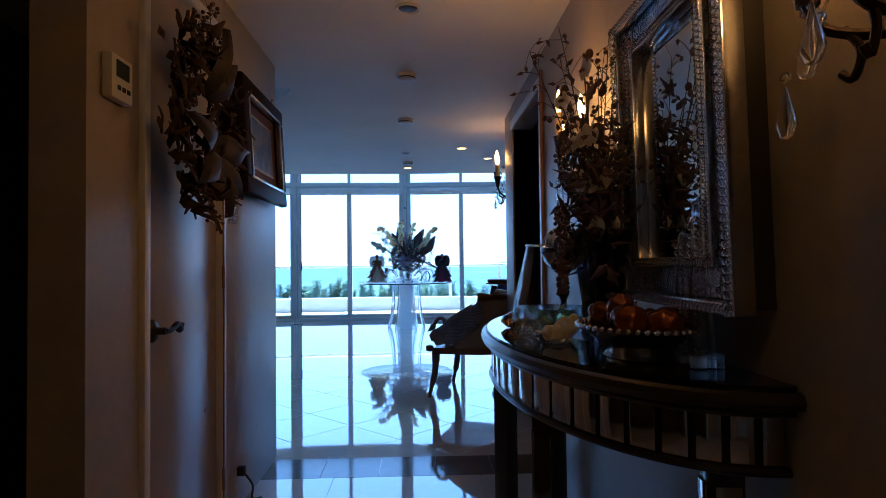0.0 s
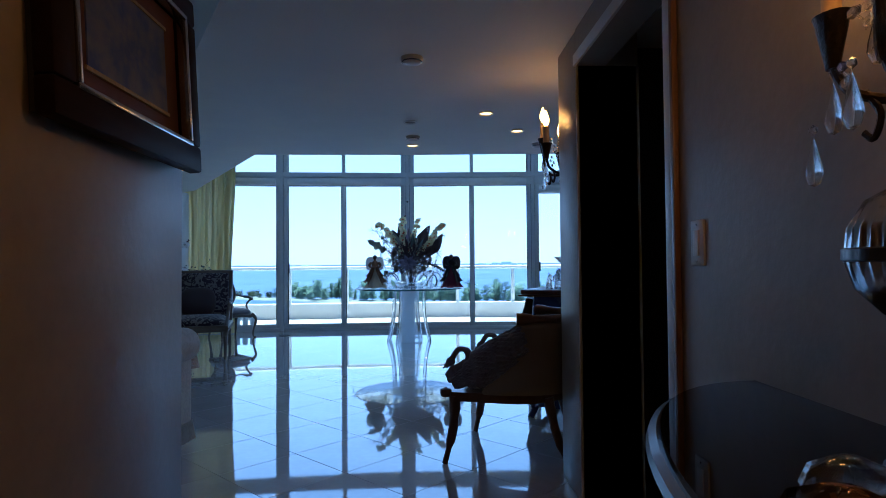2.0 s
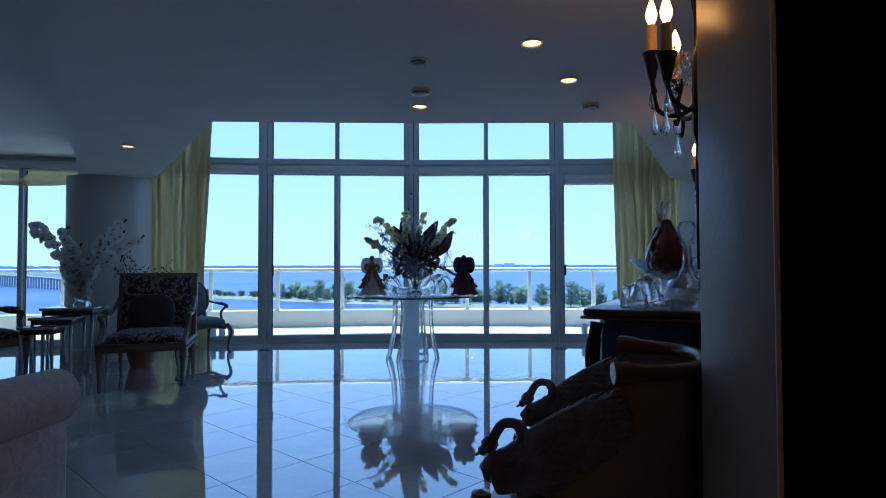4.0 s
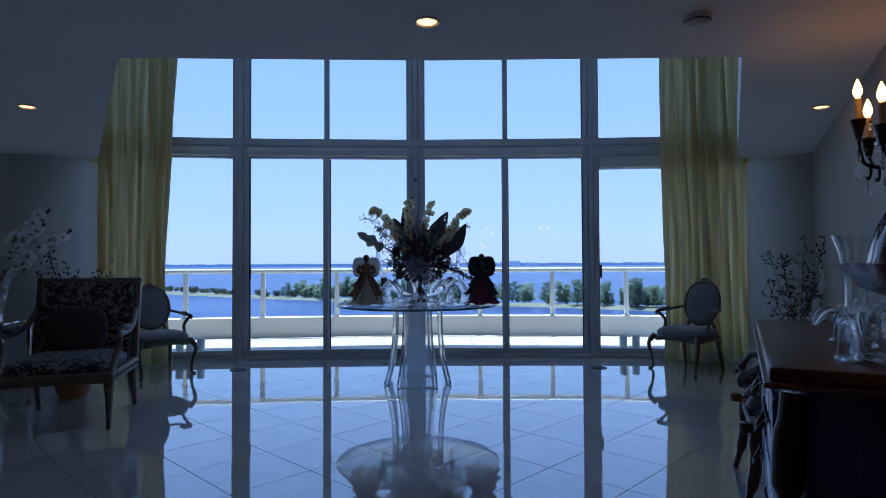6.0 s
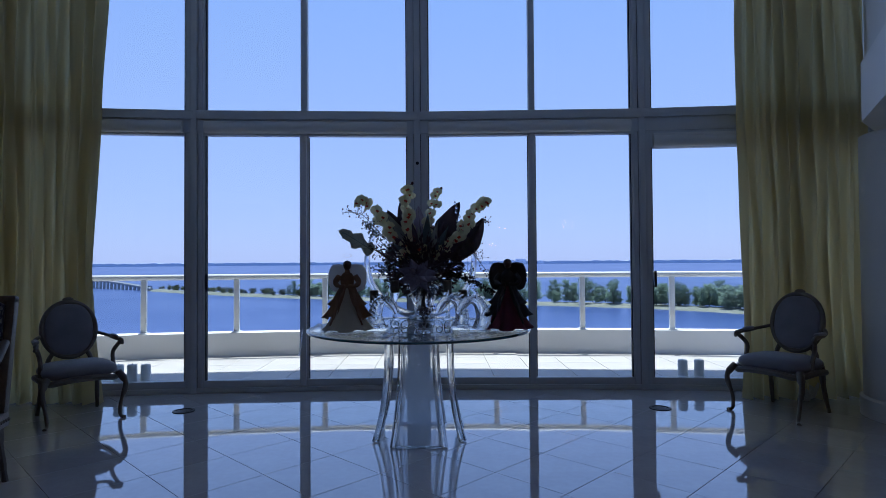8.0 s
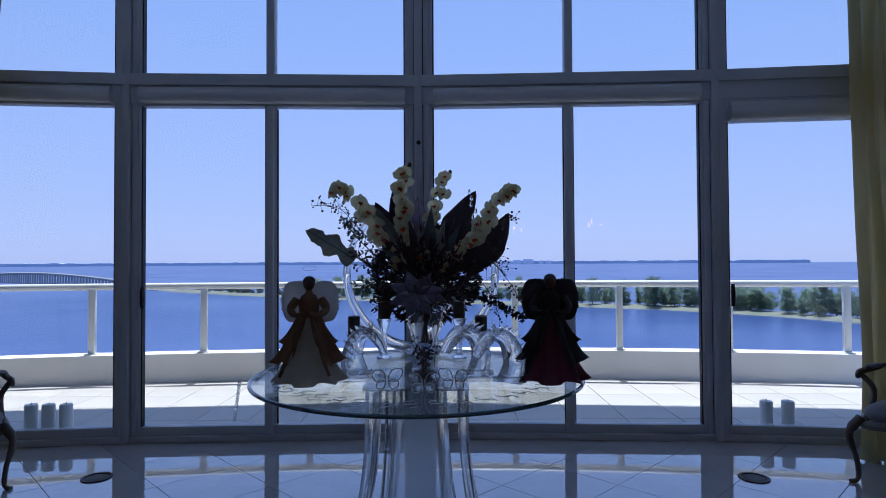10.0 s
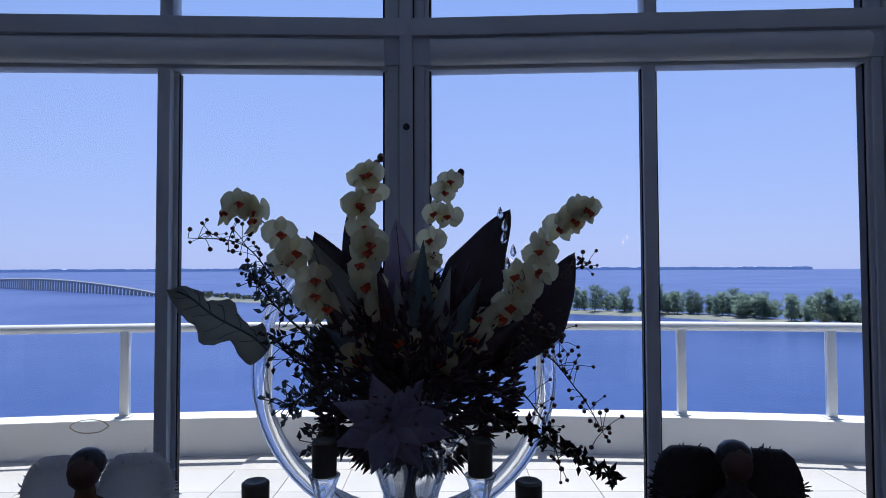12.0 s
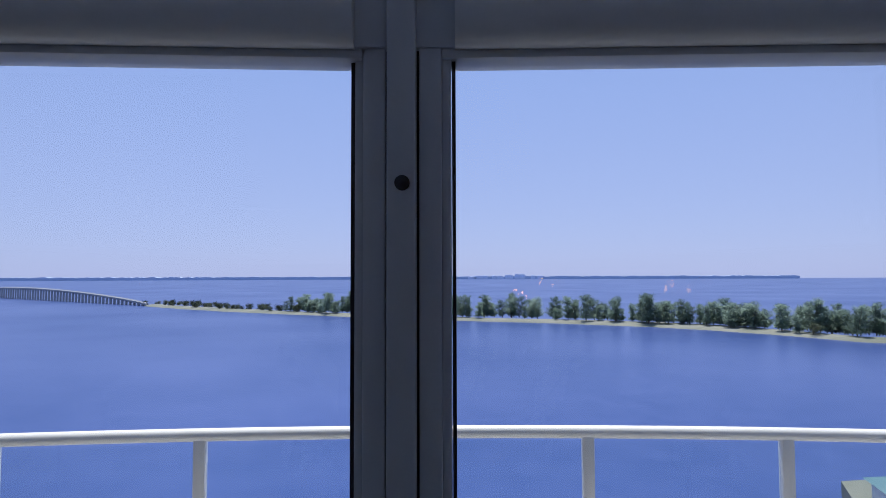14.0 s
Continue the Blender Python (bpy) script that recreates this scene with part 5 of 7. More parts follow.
def swan_chair(m):
    """A tub chair with carved swan arms; it faces local -y, width along x."""
    c = thing("swan_armchair", m, "curved armchair with carved swan arms and cream seat", "armchair", "swan armchairs")
    part("seat", pad(B(), 0, -0.02, 0.44, 0.29, 0.27, 0.05, 4, 24, 10), CREAM, c)
    part("seat_rail", prism(B(), [(0.33 * math.cos(q) if math.sin(q) > -0.2 else math.copysign(0.34, math.cos(q)), 0.30 * math.sin(q) if math.sin(q) > -0.2 else -0.31) for q in [k * math.pi / 14 - 0.9 for k in range(28)] if not (math.sin(q) < -0.2 and abs(math.cos(q)) < 0.6)], 0.355, 0.405), WALNUT, c)

    def shell(u, v):
        q = math.pi * (0.01 + 0.98 * u)
        rise = min(1.0, math.sin(q) / 0.42)
        z = 0.40 + v * (0.02 + 0.385 * rise ** 1.7)
        k = 1 + 0.06 * v
        return Vector((0.345 * math.copysign(abs(math.cos(q)) ** 0.7, math.cos(q)) * k, (-0.13 + 0.46 * math.sin(q)) * k, z))
    part("backrest", sheet(B(), shell, 36, 10, 0.045), BACKFAB, c, sharp=2)
    part("crest", tube(B(), [shell(u / 30, 1.0) + Vector((0, 0, 0.012)) for u in range(4, 27)], [0.034] * 2 + [0.024] * 19 + [0.034] * 2, 10), WALNUT, c)
    for s in (-1, 1):
        spine = curve([(s * 0.335, -0.325, 0.475), (s * 0.345, -0.27, 0.475), (s * 0.35, -0.19, 0.51), (s * 0.355, -0.08, 0.585), (s * 0.352, 0.02, 0.655), (s * 0.34, 0.12, 0.72)], 6)
        tall = [(0.02, 0.05, 0.05, 0.075, 0.10, 0.098, 0.09, 0.07, 0.03)[min(8, i * 9 // len(spine))] for i in range(len(spine))]

        def flesh(u, v):
            i = min(len(spine) - 1, int(v * (len(spine) - 1) + 0.5))
            return spine[i] + Vector((0.036 * math.cos(2 * math.pi * u) * min(1.0, tall[i] / 0.06), -0.3 * tall[i] * math.sin(2 * math.pi * u), tall[i] * math.sin(2 * math.pi * u)))
        body = sheet(B(), flesh, 20, 30)
        rr2 = random.Random(7)
        sw = part("swan", body, SWANM, c, "carved feathered swan")
        fe = B()
        for k in range(22):
            for e in range(9):
                for sg in (0, 1):
                    u = (sg * 0.5 + (-0.21 + 0.42 * (e + 0.5 * (k % 2)) / 9)) % 1.0
                    c0 = flesh(u, 0.05 + 0.88 * k / 22)
                    out = Vector((math.cos(2 * math.pi * u), 0, 0.3 * math.sin(2 * math.pi * u)))
                    g_ = 0.6 + 0.6 * k / 22
                    blade(fe, c0 - out * 0.002, c0 + out * 0.009 + Vector((0, 0.036 * g_, 0.018 * g_)), 0.022 * g_, 0.3, 0.05, 4, 0.8, out)
        tagged(part("plumage", fe, SWANM, sw, sharp=3), kind="stuff")
        part("neck", tube(B(), curve([(s * 0.335, -0.31, 0.485), (s * 0.335, -0.275, 0.53), (s * 0.335, -0.228, 0.56), (s * 0.335, -0.20, 0.60), (s * 0.335, -0.215, 0.64), (s * 0.335, -0.262, 0.64), (s * 0.335, -0.297, 0.59)], 6), [0.036] * 7 + [0.026] * 8 + [0.02] * 10 + [0.016] * 12, 10), SWANM, sw)
        part("head", tube(B(), curve([(s * 0.335, -0.285, 0.61), (s * 0.335, -0.305, 0.575), (s * 0.335, -0.328, 0.552), (s * 0.335, -0.352, 0.535)], 4), [0.016] * 3 + [0.025] * 4 + [0.016] * 3 + [0.005] * 3, 8), SWANM, sw)
        part("leg", tube(B(), curve([(s * 0.31, -0.29, 0.38), (s * 0.315, -0.30, 0.2), (s * 0.335, -0.345, 0.003)], 6), [0.034] * 4 + [0.027] * 5 + [0.016] * 4, 10), WALNUT, c)
        part("leg", tube(B(), curve([(s * 0.22, 0.22, 0.38), (s * 0.23, 0.26, 0.2), (s * 0.26, 0.34, 0.003)], 6), [0.03] * 4 + [0.025] * 5 + [0.016] * 4, 10), WALNUT, c)
        part("knob", lathe(B(), [(0.0, -0.03), (0.03, -0.02), (0.034, 0.0), (0.03, 0.02), (0.0, 0.03)], 14, s * 0.335, -0.335, 0.40), WALNUT, c)
    return c


def on_wall(u, n, z=0.0, turn=0.0):
    """A pose beside the slanting wall: u along it, n off it; local -y points into the room."""
    p = WALL0 + U * u + N * n
    return pose(p.x, p.y, z, 0, 0, math.degrees(math.atan2(U.y, U.x)) + 180 + turn)


swan = swan_chair(on_wall(0.17, 0.38, 0, 8))
copy_thing(swan, on_wall(2.78, 0.32, 0, 4))

# chest of drawers with glass pieces
CH = 0.93
chest = thing("commode", on_wall(1.5, 0.30), "dark blue lacquered bombe commode with gilt mounts and wooden top", "commode")


def bombe(u, v):
    q = 2 * math.pi * u
    x, y = 0.58 * math.copysign(abs(math.cos(q)) ** 0.35, math.cos(q)), 0.25 * math.copysign(abs(math.sin(q)) ** 0.35, math.sin(q))
    k = 1.0 + 0.05 * math.sin(math.pi * (0.1 + 0.8 * v))
    return Vector((x * k, y * k, 0.09 + (CH - 0.13) * v))


part("body", sheet(B(), bombe, 72, 14), BLUELAC, chest, sharp=1.5)
part("top", bx(B(), -0.625, -0.29, CH - 0.035, 0.625, 0.28, CH, 0.012), WALNUT, chest)
part("top_edge", bx(B(), -0.635, -0.30, CH - 0.05, 0.635, 0.285, CH - 0.036, 0.005), WALNUT, chest)
part("base", bx(B(), -0.5, -0.2, 0.11, 0.5, 0.2, 0.16), BLUELAC, chest)
for z in (0.36, 0.62):
    part("drawer", bx(B(), -0.46, -0.278, z, 0.46, -0.256, z + 0.2, 0.008), BLUELAC, chest)
    for x in (-0.28, 0.28):
        bm = tube(B(), curve([(x - 0.06, -0.285, z + 0.12), (x - 0.03, -0.305, z + 0.085), (x, -0.31, z + 0.075), (x + 0.03, -0.305, z + 0.085), (x + 0.06, -0.285, z + 0.12)], 4), 0.007, 8)
        for q in (-1, 1):
            for e in range(5):
                blade(bm, (x + q * 0.055, -0.285, z + 0.12), (x + q * 0.055 + 0.04 * math.cos(e * 1.25), -0.29, z + 0.12 + 0.045 * math.sin(e * 1.25)), 0.025, 0.2, 0.1, 4)
        part("handle", bm, IRON, chest, "ornate dark metal handle", sharp=2)
for x in (-0.53, 0.53):
    for y in (-0.22, 0.2):
        part("leg", tube(B(), curve([(x, y, 0.26), (x * 1.05, y * 1.08, 0.16), (x * 0.98, y, 0.07), (x * 1.06, y * 1.1, 0.003)], 5), [0.045] * 5 + [0.03] * 6 + [0.024] * 5, 10), BLUELAC, chest)
    part("corner_mount", tube(B(), curve([(x * 1.07, -0.235, 0.86), (x * 1.12, -0.25, 0.72), (x * 1.09, -0.25, 0.58), (x * 1.0, -0.23, 0.4), (x * 1.02, -0.235, 0.25)], 6), [0.03] * 4 + [0.036] * 6 + [0.024] * 8 + [0.012] * 7, 10), IRON, chest)


def footed_bowl(m, label, s=1.0):
    g = thing("footed_bowl", m, label, "bowl")
    part("bowl", lathe(B(), [(0.0, 0.13 * s), (0.03 * s, 0.135 * s), (0.12 * s, 0.17 * s), (0.185 * s, 0.235 * s), (0.18 * s, 0.237 * s), (0.115 * s, 0.18 * s), (0.0, 0.145 * s)], 36), GLASS, g)
    part("stem", lathe(B(), [(0.0, 0.002), (0.075 * s, 0.002), (0.07 * s, 0.012 * s), (0.014 * s, 0.03 * s), (0.011 * s, 0.09 * s), (0.03 * s, 0.13 * s), (0.0, 0.131 * s)], 28), GLASS, g)
    return g


g = footed_bowl(on_wall(1.22, 0.24, CH), "clear glass footed bowl holding an amber piece on the commode")
amber = thing("amber_sculpture", on_wall(1.22, 0.24, CH + 0.15), "tall russet amber glass figure with white feather standing in a bowl", "sculpture")
part("body", lathe(B(), [(0.0, 0.005), (0.13, 0.03), (0.15, 0.08), (0.13, 0.14), (0.09, 0.20), (0.05, 0.25), (0.03, 0.28), (0.0, 0.29)], 28, 0, 0, 0, 1, 0.7, 0.08, 6), AMBERD, amber)
for k in range(9):
    a0 = -0.2 + 0.42 * k
    bm = blade(B(), (0.03 * math.cos(a0), -0.07, 0.05), (0.17 * math.cos(a0), -0.05 + 0.02 * (k % 2), 0.10 + 0.15 * math.sin(a0)), 0.07, 0.3, 0.12, 8, 0.6)
    bmesh.ops.solidify(bm, geom=bm.faces[:], thickness=0.008)
    part("glass_feather", bm, AMBERG if k % 2 else AMBERD, amber, sharp=2)
for k in range(12):
    part("plume", blade(B(), (0.0, 0, 0.22), (-0.02 + 0.06 * math.sin(k), 0.03 * math.cos(k), 0.34 + 0.06 * math.cos(k * 0.7)), 0.03, 0.2, 0.2, 5), FEATHER, amber, sharp=3)
for u, n, s, k in ((1.0, 0.33, 0.9, 0), (0.98, 0.13, 1.25, 1), (1.5, 0.32, 0.75, 0)):
    if k:
        g = thing("decanter", on_wall(u, n, CH), "round clear glass decanter with frosted stopper on the commode", "decanter", "glass decanters")
        part("bottle", lathe(B(), [(0.0, 0.002), (0.07, 0.002), (0.105, 0.05), (0.10, 0.10), (0.04, 0.16), (0.022, 0.21), (0.02, 0.29), (0.032, 0.31), (0.026, 0.31), (0.014, 0.28), (0.016, 0.21), (0.034, 0.155), (0.092, 0.10), (0.096, 0.05), (0.0, 0.012)], 32), GLASS, g)
        part("stopper", lathe(B(), [(0.012, 0.29), (0.02, 0.315), (0.042, 0.345), (0.045, 0.38), (0.03, 0.405), (0.0, 0.41)], 20), THINGLASS, g)
    else:
        horse("glass_horse", on_wall(u, n, CH, 200), 0.85 * s)
for u, n, a0 in ((1.06, 0.42, 10), (1.2, 0.40, 150), (1.42, 0.41, 80)):
    horse("glass_horse", on_wall(u, n, CH, a0), 0.58)
v = thing("flared_vase", on_wall(1.70, 0.30, CH) @ Matrix.Scale(0.82, 4), "tall flared clear glass vase on the commode", "vase")
part("vase", lathe(B(), [(0.0, 0.002), (0.05, 0.002), (0.045, 0.03), (0.04, 0.2), (0.06, 0.33), (0.085, 0.40), (0.081, 0.40), (0.054, 0.33), (0.034, 0.2), (0.036, 0.04), (0.0, 0.02)], 32), GLASS, v)

# large painting on the slanting wall
pic = thing("large_painting", on_wall(1.30, 0.0, 0), "large framed abstract painting in blue on the slanting wall", "painting")
PAINTB = mat("blue_canvas", (0.07, 0.11, 0.24), 0.5, second=(0.3, 0.32, 0.4), scale=3, fine=18, bump=0.1, spread=0.25)
x0, x1, z0, z1 = -0.98, 0.98, 1.12, 2.13
part("canvas", bx(B(), x0 + 0.1, -0.03, z0 + 0.1, x1 - 0.1, -0.012, z1 - 0.1), PAINTB, pic)
for nm, o0, o1, d0, mm in (("outer_moulding", 0.0, 0.05, 0.055, IRON), ("inner_moulding", 0.055, 0.085, 0.04, GILT), ("slip", 0.085, 0.105, 0.034, SILVER)):
    bm = B()
    bx(bm, x0 + o0, -d0, z0 + o0, x0 + o1, -0.004, z1 - o0, 0.006), bx(bm, x1 - o1, -d0, z0 + o0, x1 - o0, -0.004, z1 - o0, 0.006)
    bx(bm, x0 + o1, -d0, z0 + o0, x1 - o1, -0.004, z0 + o1, 0.006), bx(bm, x0 + o1, -d0, z1 - o1, x1 - o1, -0.004, z1 - o0, 0.006)
    if nm == "outer_moulding":
        for k in range(60):
            ball(bm, (x0 + 0.01 + (x1 - x0 - 0.02) * k / 59, -d0, z1 - 0.012), 0.014)
            ball(bm, (x0 + 0.012, -d0, z0 + (z1 - z0) * k / 59), 0.014)
    part(nm, bm, mm, pic)


# ---------------------------------------------------------------- candle sconces
def sconce(m, lamp=True):
    s = thing("wall_sconce", m, "bronze three-candle wall sconce hung with crystal drops, lit", "wall lamp", "candle sconces")
    bm = tube(B(), curve([(0, -0.012, -0.30), (0, -0.03, -0.15), (0, -0.03, 0.0), (0, -0.025, 0.2), (0, -0.012, 0.36)], 5), [0.012] * 6 + [0.02] * 8 + [0.008] * 7, 8)
    lathe(bm, [(0.0, -0.001), (0.05, -0.004), (0.03, -0.02), (0.0, -0.024)], 20, 0, 0, 0)
    part("stem", bm, IRON, s)
    part("backplate", bx(B(), -0.035, -0.014, -0.1, 0.035, 0.0, 0.1, 0.01), IRON, s)
    rr3 = random.Random(17)
    for x, y, z in ((-0.15, -0.11, 0.06), (0.0, -0.17, 0.12), (0.15, -0.11, 0.06)):
        arm = part("arm", tube(B(), curve([(0, -0.03, -0.02), (x * 0.35, y * 0.5, -0.06), (x * 0.8, y * 0.9, -0.035), (x, y, z - 0.045)], 6), [0.008] * 19, 8), IRON, s)
        part("scroll", tube(B(), curve([(x * 0.7, y * 0.8, -0.04), (x * 0.55, y * 0.75, -0.075), (x * 0.6, y * 0.8, -0.11), (x * 0.7, y * 0.85, -0.10)], 5), 0.006, 7), IRON, arm)
        part("cup", lathe(B(), [(0.0, z - 0.05), (0.012, z - 0.05), (0.016, z - 0.03), (0.03, z + 0.03), (0.033, z + 0.035), (0.024, z + 0.032), (0.0, z + 0.03)], 16, x, y), IRON, s)
        part("candle", lathe(B(), [(0.017, z + 0.03), (0.0165, z + 0.125), (0.01, z + 0.13), (0.0, z + 0.13)], 16, x, y), WAX, s)
        part("bulb", lathe(B(), [(0.008, z + 0.13), (0.017, z + 0.15), (0.019, z + 0.165), (0.011, z + 0.195), (0.003, z + 0.215), (0.0, z + 0.218)], 14, x, y), BULB, s)
        for dx, dz in ((0.0, -0.115), (-0.05 * (1 if x <= 0 else -1), -0.19)):
            bm = B()
            lathe(bm, [(0.0, 0.045), (0.006, 0.03), (0.018, -0.005), (0.02, -0.018), (0.012, -0.034), (0.0, -0.038)], 10, x + dx, y, z + dz, 1, 0.6)
            ball(bm, (x + dx, y, z + dz + 0.056), 0.009)
            part("drop", bm, CRYSTAL, arm)
        bm = B()
        for k in range(10):
            c = Vector((x * rr3.uniform(0.2, 0.9), y * rr3.uniform(0.4, 1.0), rr3.uniform(-0.02, 0.14)))
            d = Vector((rr3.gauss(0, 1), rr3.gauss(-0.2, 0.5), rr3.gauss(0.3, 0.8))).normalized()
            ball(bm, c + d * 0.03, 0.013, 8, 1.3, 0.5, 0.8)
            tube(bm, [c, c + d * 0.03], 0.0018, 4)
        tagged(part("crystal_leaf", bm, CRYSTAL, s), kind="stuff")
    if lamp:
        lt = new("flame_light", bpy.data.lights.new("flame_light", "POINT"))
        lt.data.energy, lt.data.color, lt.data.shadow_soft_size = lamp, (1.0, 0.35, 0.08), 0.03
        lt.parent = s
        lt.matrix_basis = pose(0, -0.2, 0.30)
    return s


sconce(pose(1.0, 3.17, 1.41, 0, 0, -90) @ Matrix.Diagonal((1, 0.75, 1, 1)), 0.65)
sconce(pose(1.0, 1.60, 1.43, 0, 0, -90), 0.4)
sconce(on_wall(0.08, 0.0, 1.68), 0.025)
sconce(on_wall(2.46, 0.0, 1.64), 0.04)


# ---------------------------------------------------------------- side lounge
sofa = thing("sofa", pose(-2.36, 6.0, 0, 0, 0, -6), "cream damask sofa with rolled arms and a trimmed skirt", "sofa")
part("base", bx(B(), -1.0, -0.40, 0.06, 0.98, 0.45, 0.36, 0.03, 3), DAMASKC, sofa)
part("seat_cushion", pad(B(), -0.45, 0.06, 0.42, 0.47, 0.38, 0.085, 5, 28, 12), DAMASKC, sofa)
part("seat_cushion", pad(B(), 0.45, 0.06, 0.42, 0.47, 0.38, 0.085, 5, 28, 12), DAMASKC, sofa)
part("backrest", sheet(B(), lambda u, v: Vector((-1.0 + 2.0 * u, -0.42 + 0.05 * v + 0.02 * math.sin(3.14 * u), 0.10 + 0.52 * v)), 24, 8, 0.16), DAMASKC, sofa, sharp=2)
part("back_roll", tube(B(), [(-1.03, -0.43, 0.62), (-1.0, -0.43, 0.62), (-0.5, -0.43, 0.63), (0.5, -0.43, 0.63), (1.0, -0.43, 0.62), (1.03, -0.43, 0.62)], [0.07, 0.105, 0.108, 0.108, 0.105, 0.07], 22), DAMASKC, sofa)
for s in (-1, 1):
    arm = part("arm", bx(B(), s * 1.0 - 0.08, -0.42, 0.07, s * 1.0 + 0.08, 0.46, 0.60, 0.03, 3), DAMASKC, sofa)
    part("arm_roll", tube(B(), [(s * 1.03, -0.47, 0.62), (s * 1.03, -0.44, 0.62), (s * 1.03, 0.0, 0.615), (s * 1.03, 0.44, 0.61), (s * 1.03, 0.47, 0.61)], [0.06, 0.11, 0.115, 0.11, 0.06], 22), DAMASKC, arm)
    part("piping", tube(B(), [(s * 1.03 + 0.112 * math.cos(q), -0.448, 0.62 + 0.112 * math.sin(q)) for q in [k * math.pi / 12 for k in range(25)]], 0.006, 6), BLACKW, arm)
part("skirt", sheet(B(), lambda u, v: Vector((-1.09 + 2.18 * u, -0.425 - 0.02 * (1 - v) * (1 + math.sin(60 * u)) * 0.5, 0.005 + 0.12 * v)), 80, 3, 0.008), DAMASKC, sofa)
part("skirt_end", sheet(B(), lambda u, v: Vector((1.085 + 0.02 * (1 - v), -0.43 + 0.88 * u, 0.005 + 0.12 * v)), 20, 3, 0.008), DAMASKC, sofa)

gt = thing("glass_side_table", pose(-1.22, 5.20, 0), "small round glass side table beside the sofa", "table")
part("tabletop", lathe(B(), [(0.0, 0.40), (0.29, 0.40), (0.295, 0.405), (0.295, 0.412), (0.0, 0.414)], 48), TABLEGLASS, gt)
part("stem", lathe(B(), [(0.15, 0.002), (0.15, 0.012), (0.03, 0.03), (0.02, 0.2), (0.03, 0.38), (0.09, 0.398), (0.0, 0.399)], 28), SILVER, gt)

for k, (x, y, z, w) in enumerate(((-3.56, 10.36, 0.70, 0.26), (-3.66, 10.22, 0.61, 0.21), (-3.75, 10.1, 0.52, 0.17))):
    t_ = thing("nesting_table", pose(x, y, 0, 0, 0, 10), "mirrored nesting side table with slender legs", "side table", "nest of tables")
    part("tabletop", bx(B(), -w, -w, z - 0.03, w, w, z, 0.006), AGEDM, t_)
    part("apron", bx(B(), -w + 0.02, -w + 0.02, z - 0.08, w - 0.02, w - 0.02, z - 0.031, 0.004), BLACKW, t_)
    for sx in (-1, 1):
        for sy in (-1, 1):
            part("leg", bx(B(), sx * (w - 0.03) - 0.014, sy * (w - 0.03) - 0.014, 0.001, sx * (w - 0.03) + 0.014, sy * (w - 0.03) + 0.014, z - 0.08, 0.003), SILVER, t_)
r = random.Random(77)
orc = thing("white_orchids", pose(-3.50, 10.36, 0.70) @ Matrix.Scale(1.12, 4), "white orchid branches in a crystal vase on the nesting table", "flowers")
part("vase", lathe(B(), [(0.0, 0.002), (0.07, 0.002), (0.075, 0.02), (0.06, 0.05), (0.085, 0.2), (0.10, 0.26), (0.095, 0.26), (0.075, 0.19), (0.045, 0.06), (0.0, 0.03)], 32, 0, 0, 0, 1, 1, 0.03, 10), CRYSTAL, orc)
for k, tip in enumerate(((-0.5, 0.1, 0.80), (-0.35, -0.15, 0.78), (-0.2, 0.1, 0.62), (0.36, 0.05, 0.82), (0.42, -0.1, 0.70), (0.2, 0.0, 0.68), (0.05, -0.15, 0.58), (0.58, -0.05, 0.66), (-0.1, -0.1, 0.74))):
    spray(orc, [(0, 0, 0.1), (tip[0] * 0.3, tip[1] * 0.3, 0.38), (tip[0] * 0.7, tip[1], tip[2] * 0.8), tip], 13, 0.115, r, (0.1, -1, 0.2), 2, WPETAL, LEAFL)
for k in range(3):
    a0 = k * 2.1
    twig(orc, [(0, 0, 0.15), (0.15 * math.cos(a0), 0.1 * math.sin(a0), 0.38), (0.42 * math.cos(a0), 0.2 * math.sin(a0), 0.5 + 0.08 * (k % 3))], 18, r, LEAFD, 0.003, 0.035, 0.009)


def planter(m, potmat, tall, label, seed, white):
    r = random.Random(seed)
    p = thing("potted_plant", m, label, "plant", "potted plants")
    part("pot", lathe(B(), [(0.0, 0.002), (0.11, 0.002), (0.13, 0.05), (0.17, 0.24), (0.18, 0.27), (0.165, 0.275), (0.15, 0.24), (0.0, 0.23)], 32), potmat, p)
    for k in range(9):
        a0 = k * 0.75
        h = tall * r.uniform(0.7, 1.0)
        twig(p, [(0, 0, 0.22), (0.06 * math.cos(a0), 0.06 * math.sin(a0), h * 0.5), (0.26 * math.cos(a0), 0.2 * math.sin(a0), h)], 46, r, LEAFD if k % 3 else LEAFB, 0.004, 0.04, 0.011)
    for k in range(white):
        a0 = r.uniform(-1.0, 1.6)
        spray(p, [(0, 0, 0.25), (0.08 * math.cos(a0), 0.08 * math.sin(a0), 0.45), (0.25 * math.cos(a0), 0.2 * math.sin(a0), 0.98 + 0.22 * k / white)], 11, 0.15, r, (-0.3, -1, 0.25), 1, WPETAL, LEAFL)
    return p


planter(pose(3.40, 10.42, 0), YELLOWP, 1.4, "yellow pot of tall twigs and white orchids by the column", 5, 6)
planter(pose(-3.0, 10.65, 0), TERRA, 1.35, "terracotta pot of leafy twigs beside the column", 9, 0)
shell_ = thing("conch_shell", pose(3.42, 12.05, 0, 0, 0, 40), "pale conch shell ornament on the floor by the curtain", "ornament")
part("body", tube(B(), curve([(-0.14, 0, 0.03), (-0.05, 0, 0.06), (0.04, 0.02, 0.075), (0.12, 0.03, 0.06), (0.16, 0.03, 0.10)], 5), [0.012] * 4 + [0.05] * 6 + [0.065] * 5 + [0.03] * 4 + [0.006] * 2, 12), WPETAL, shell_)
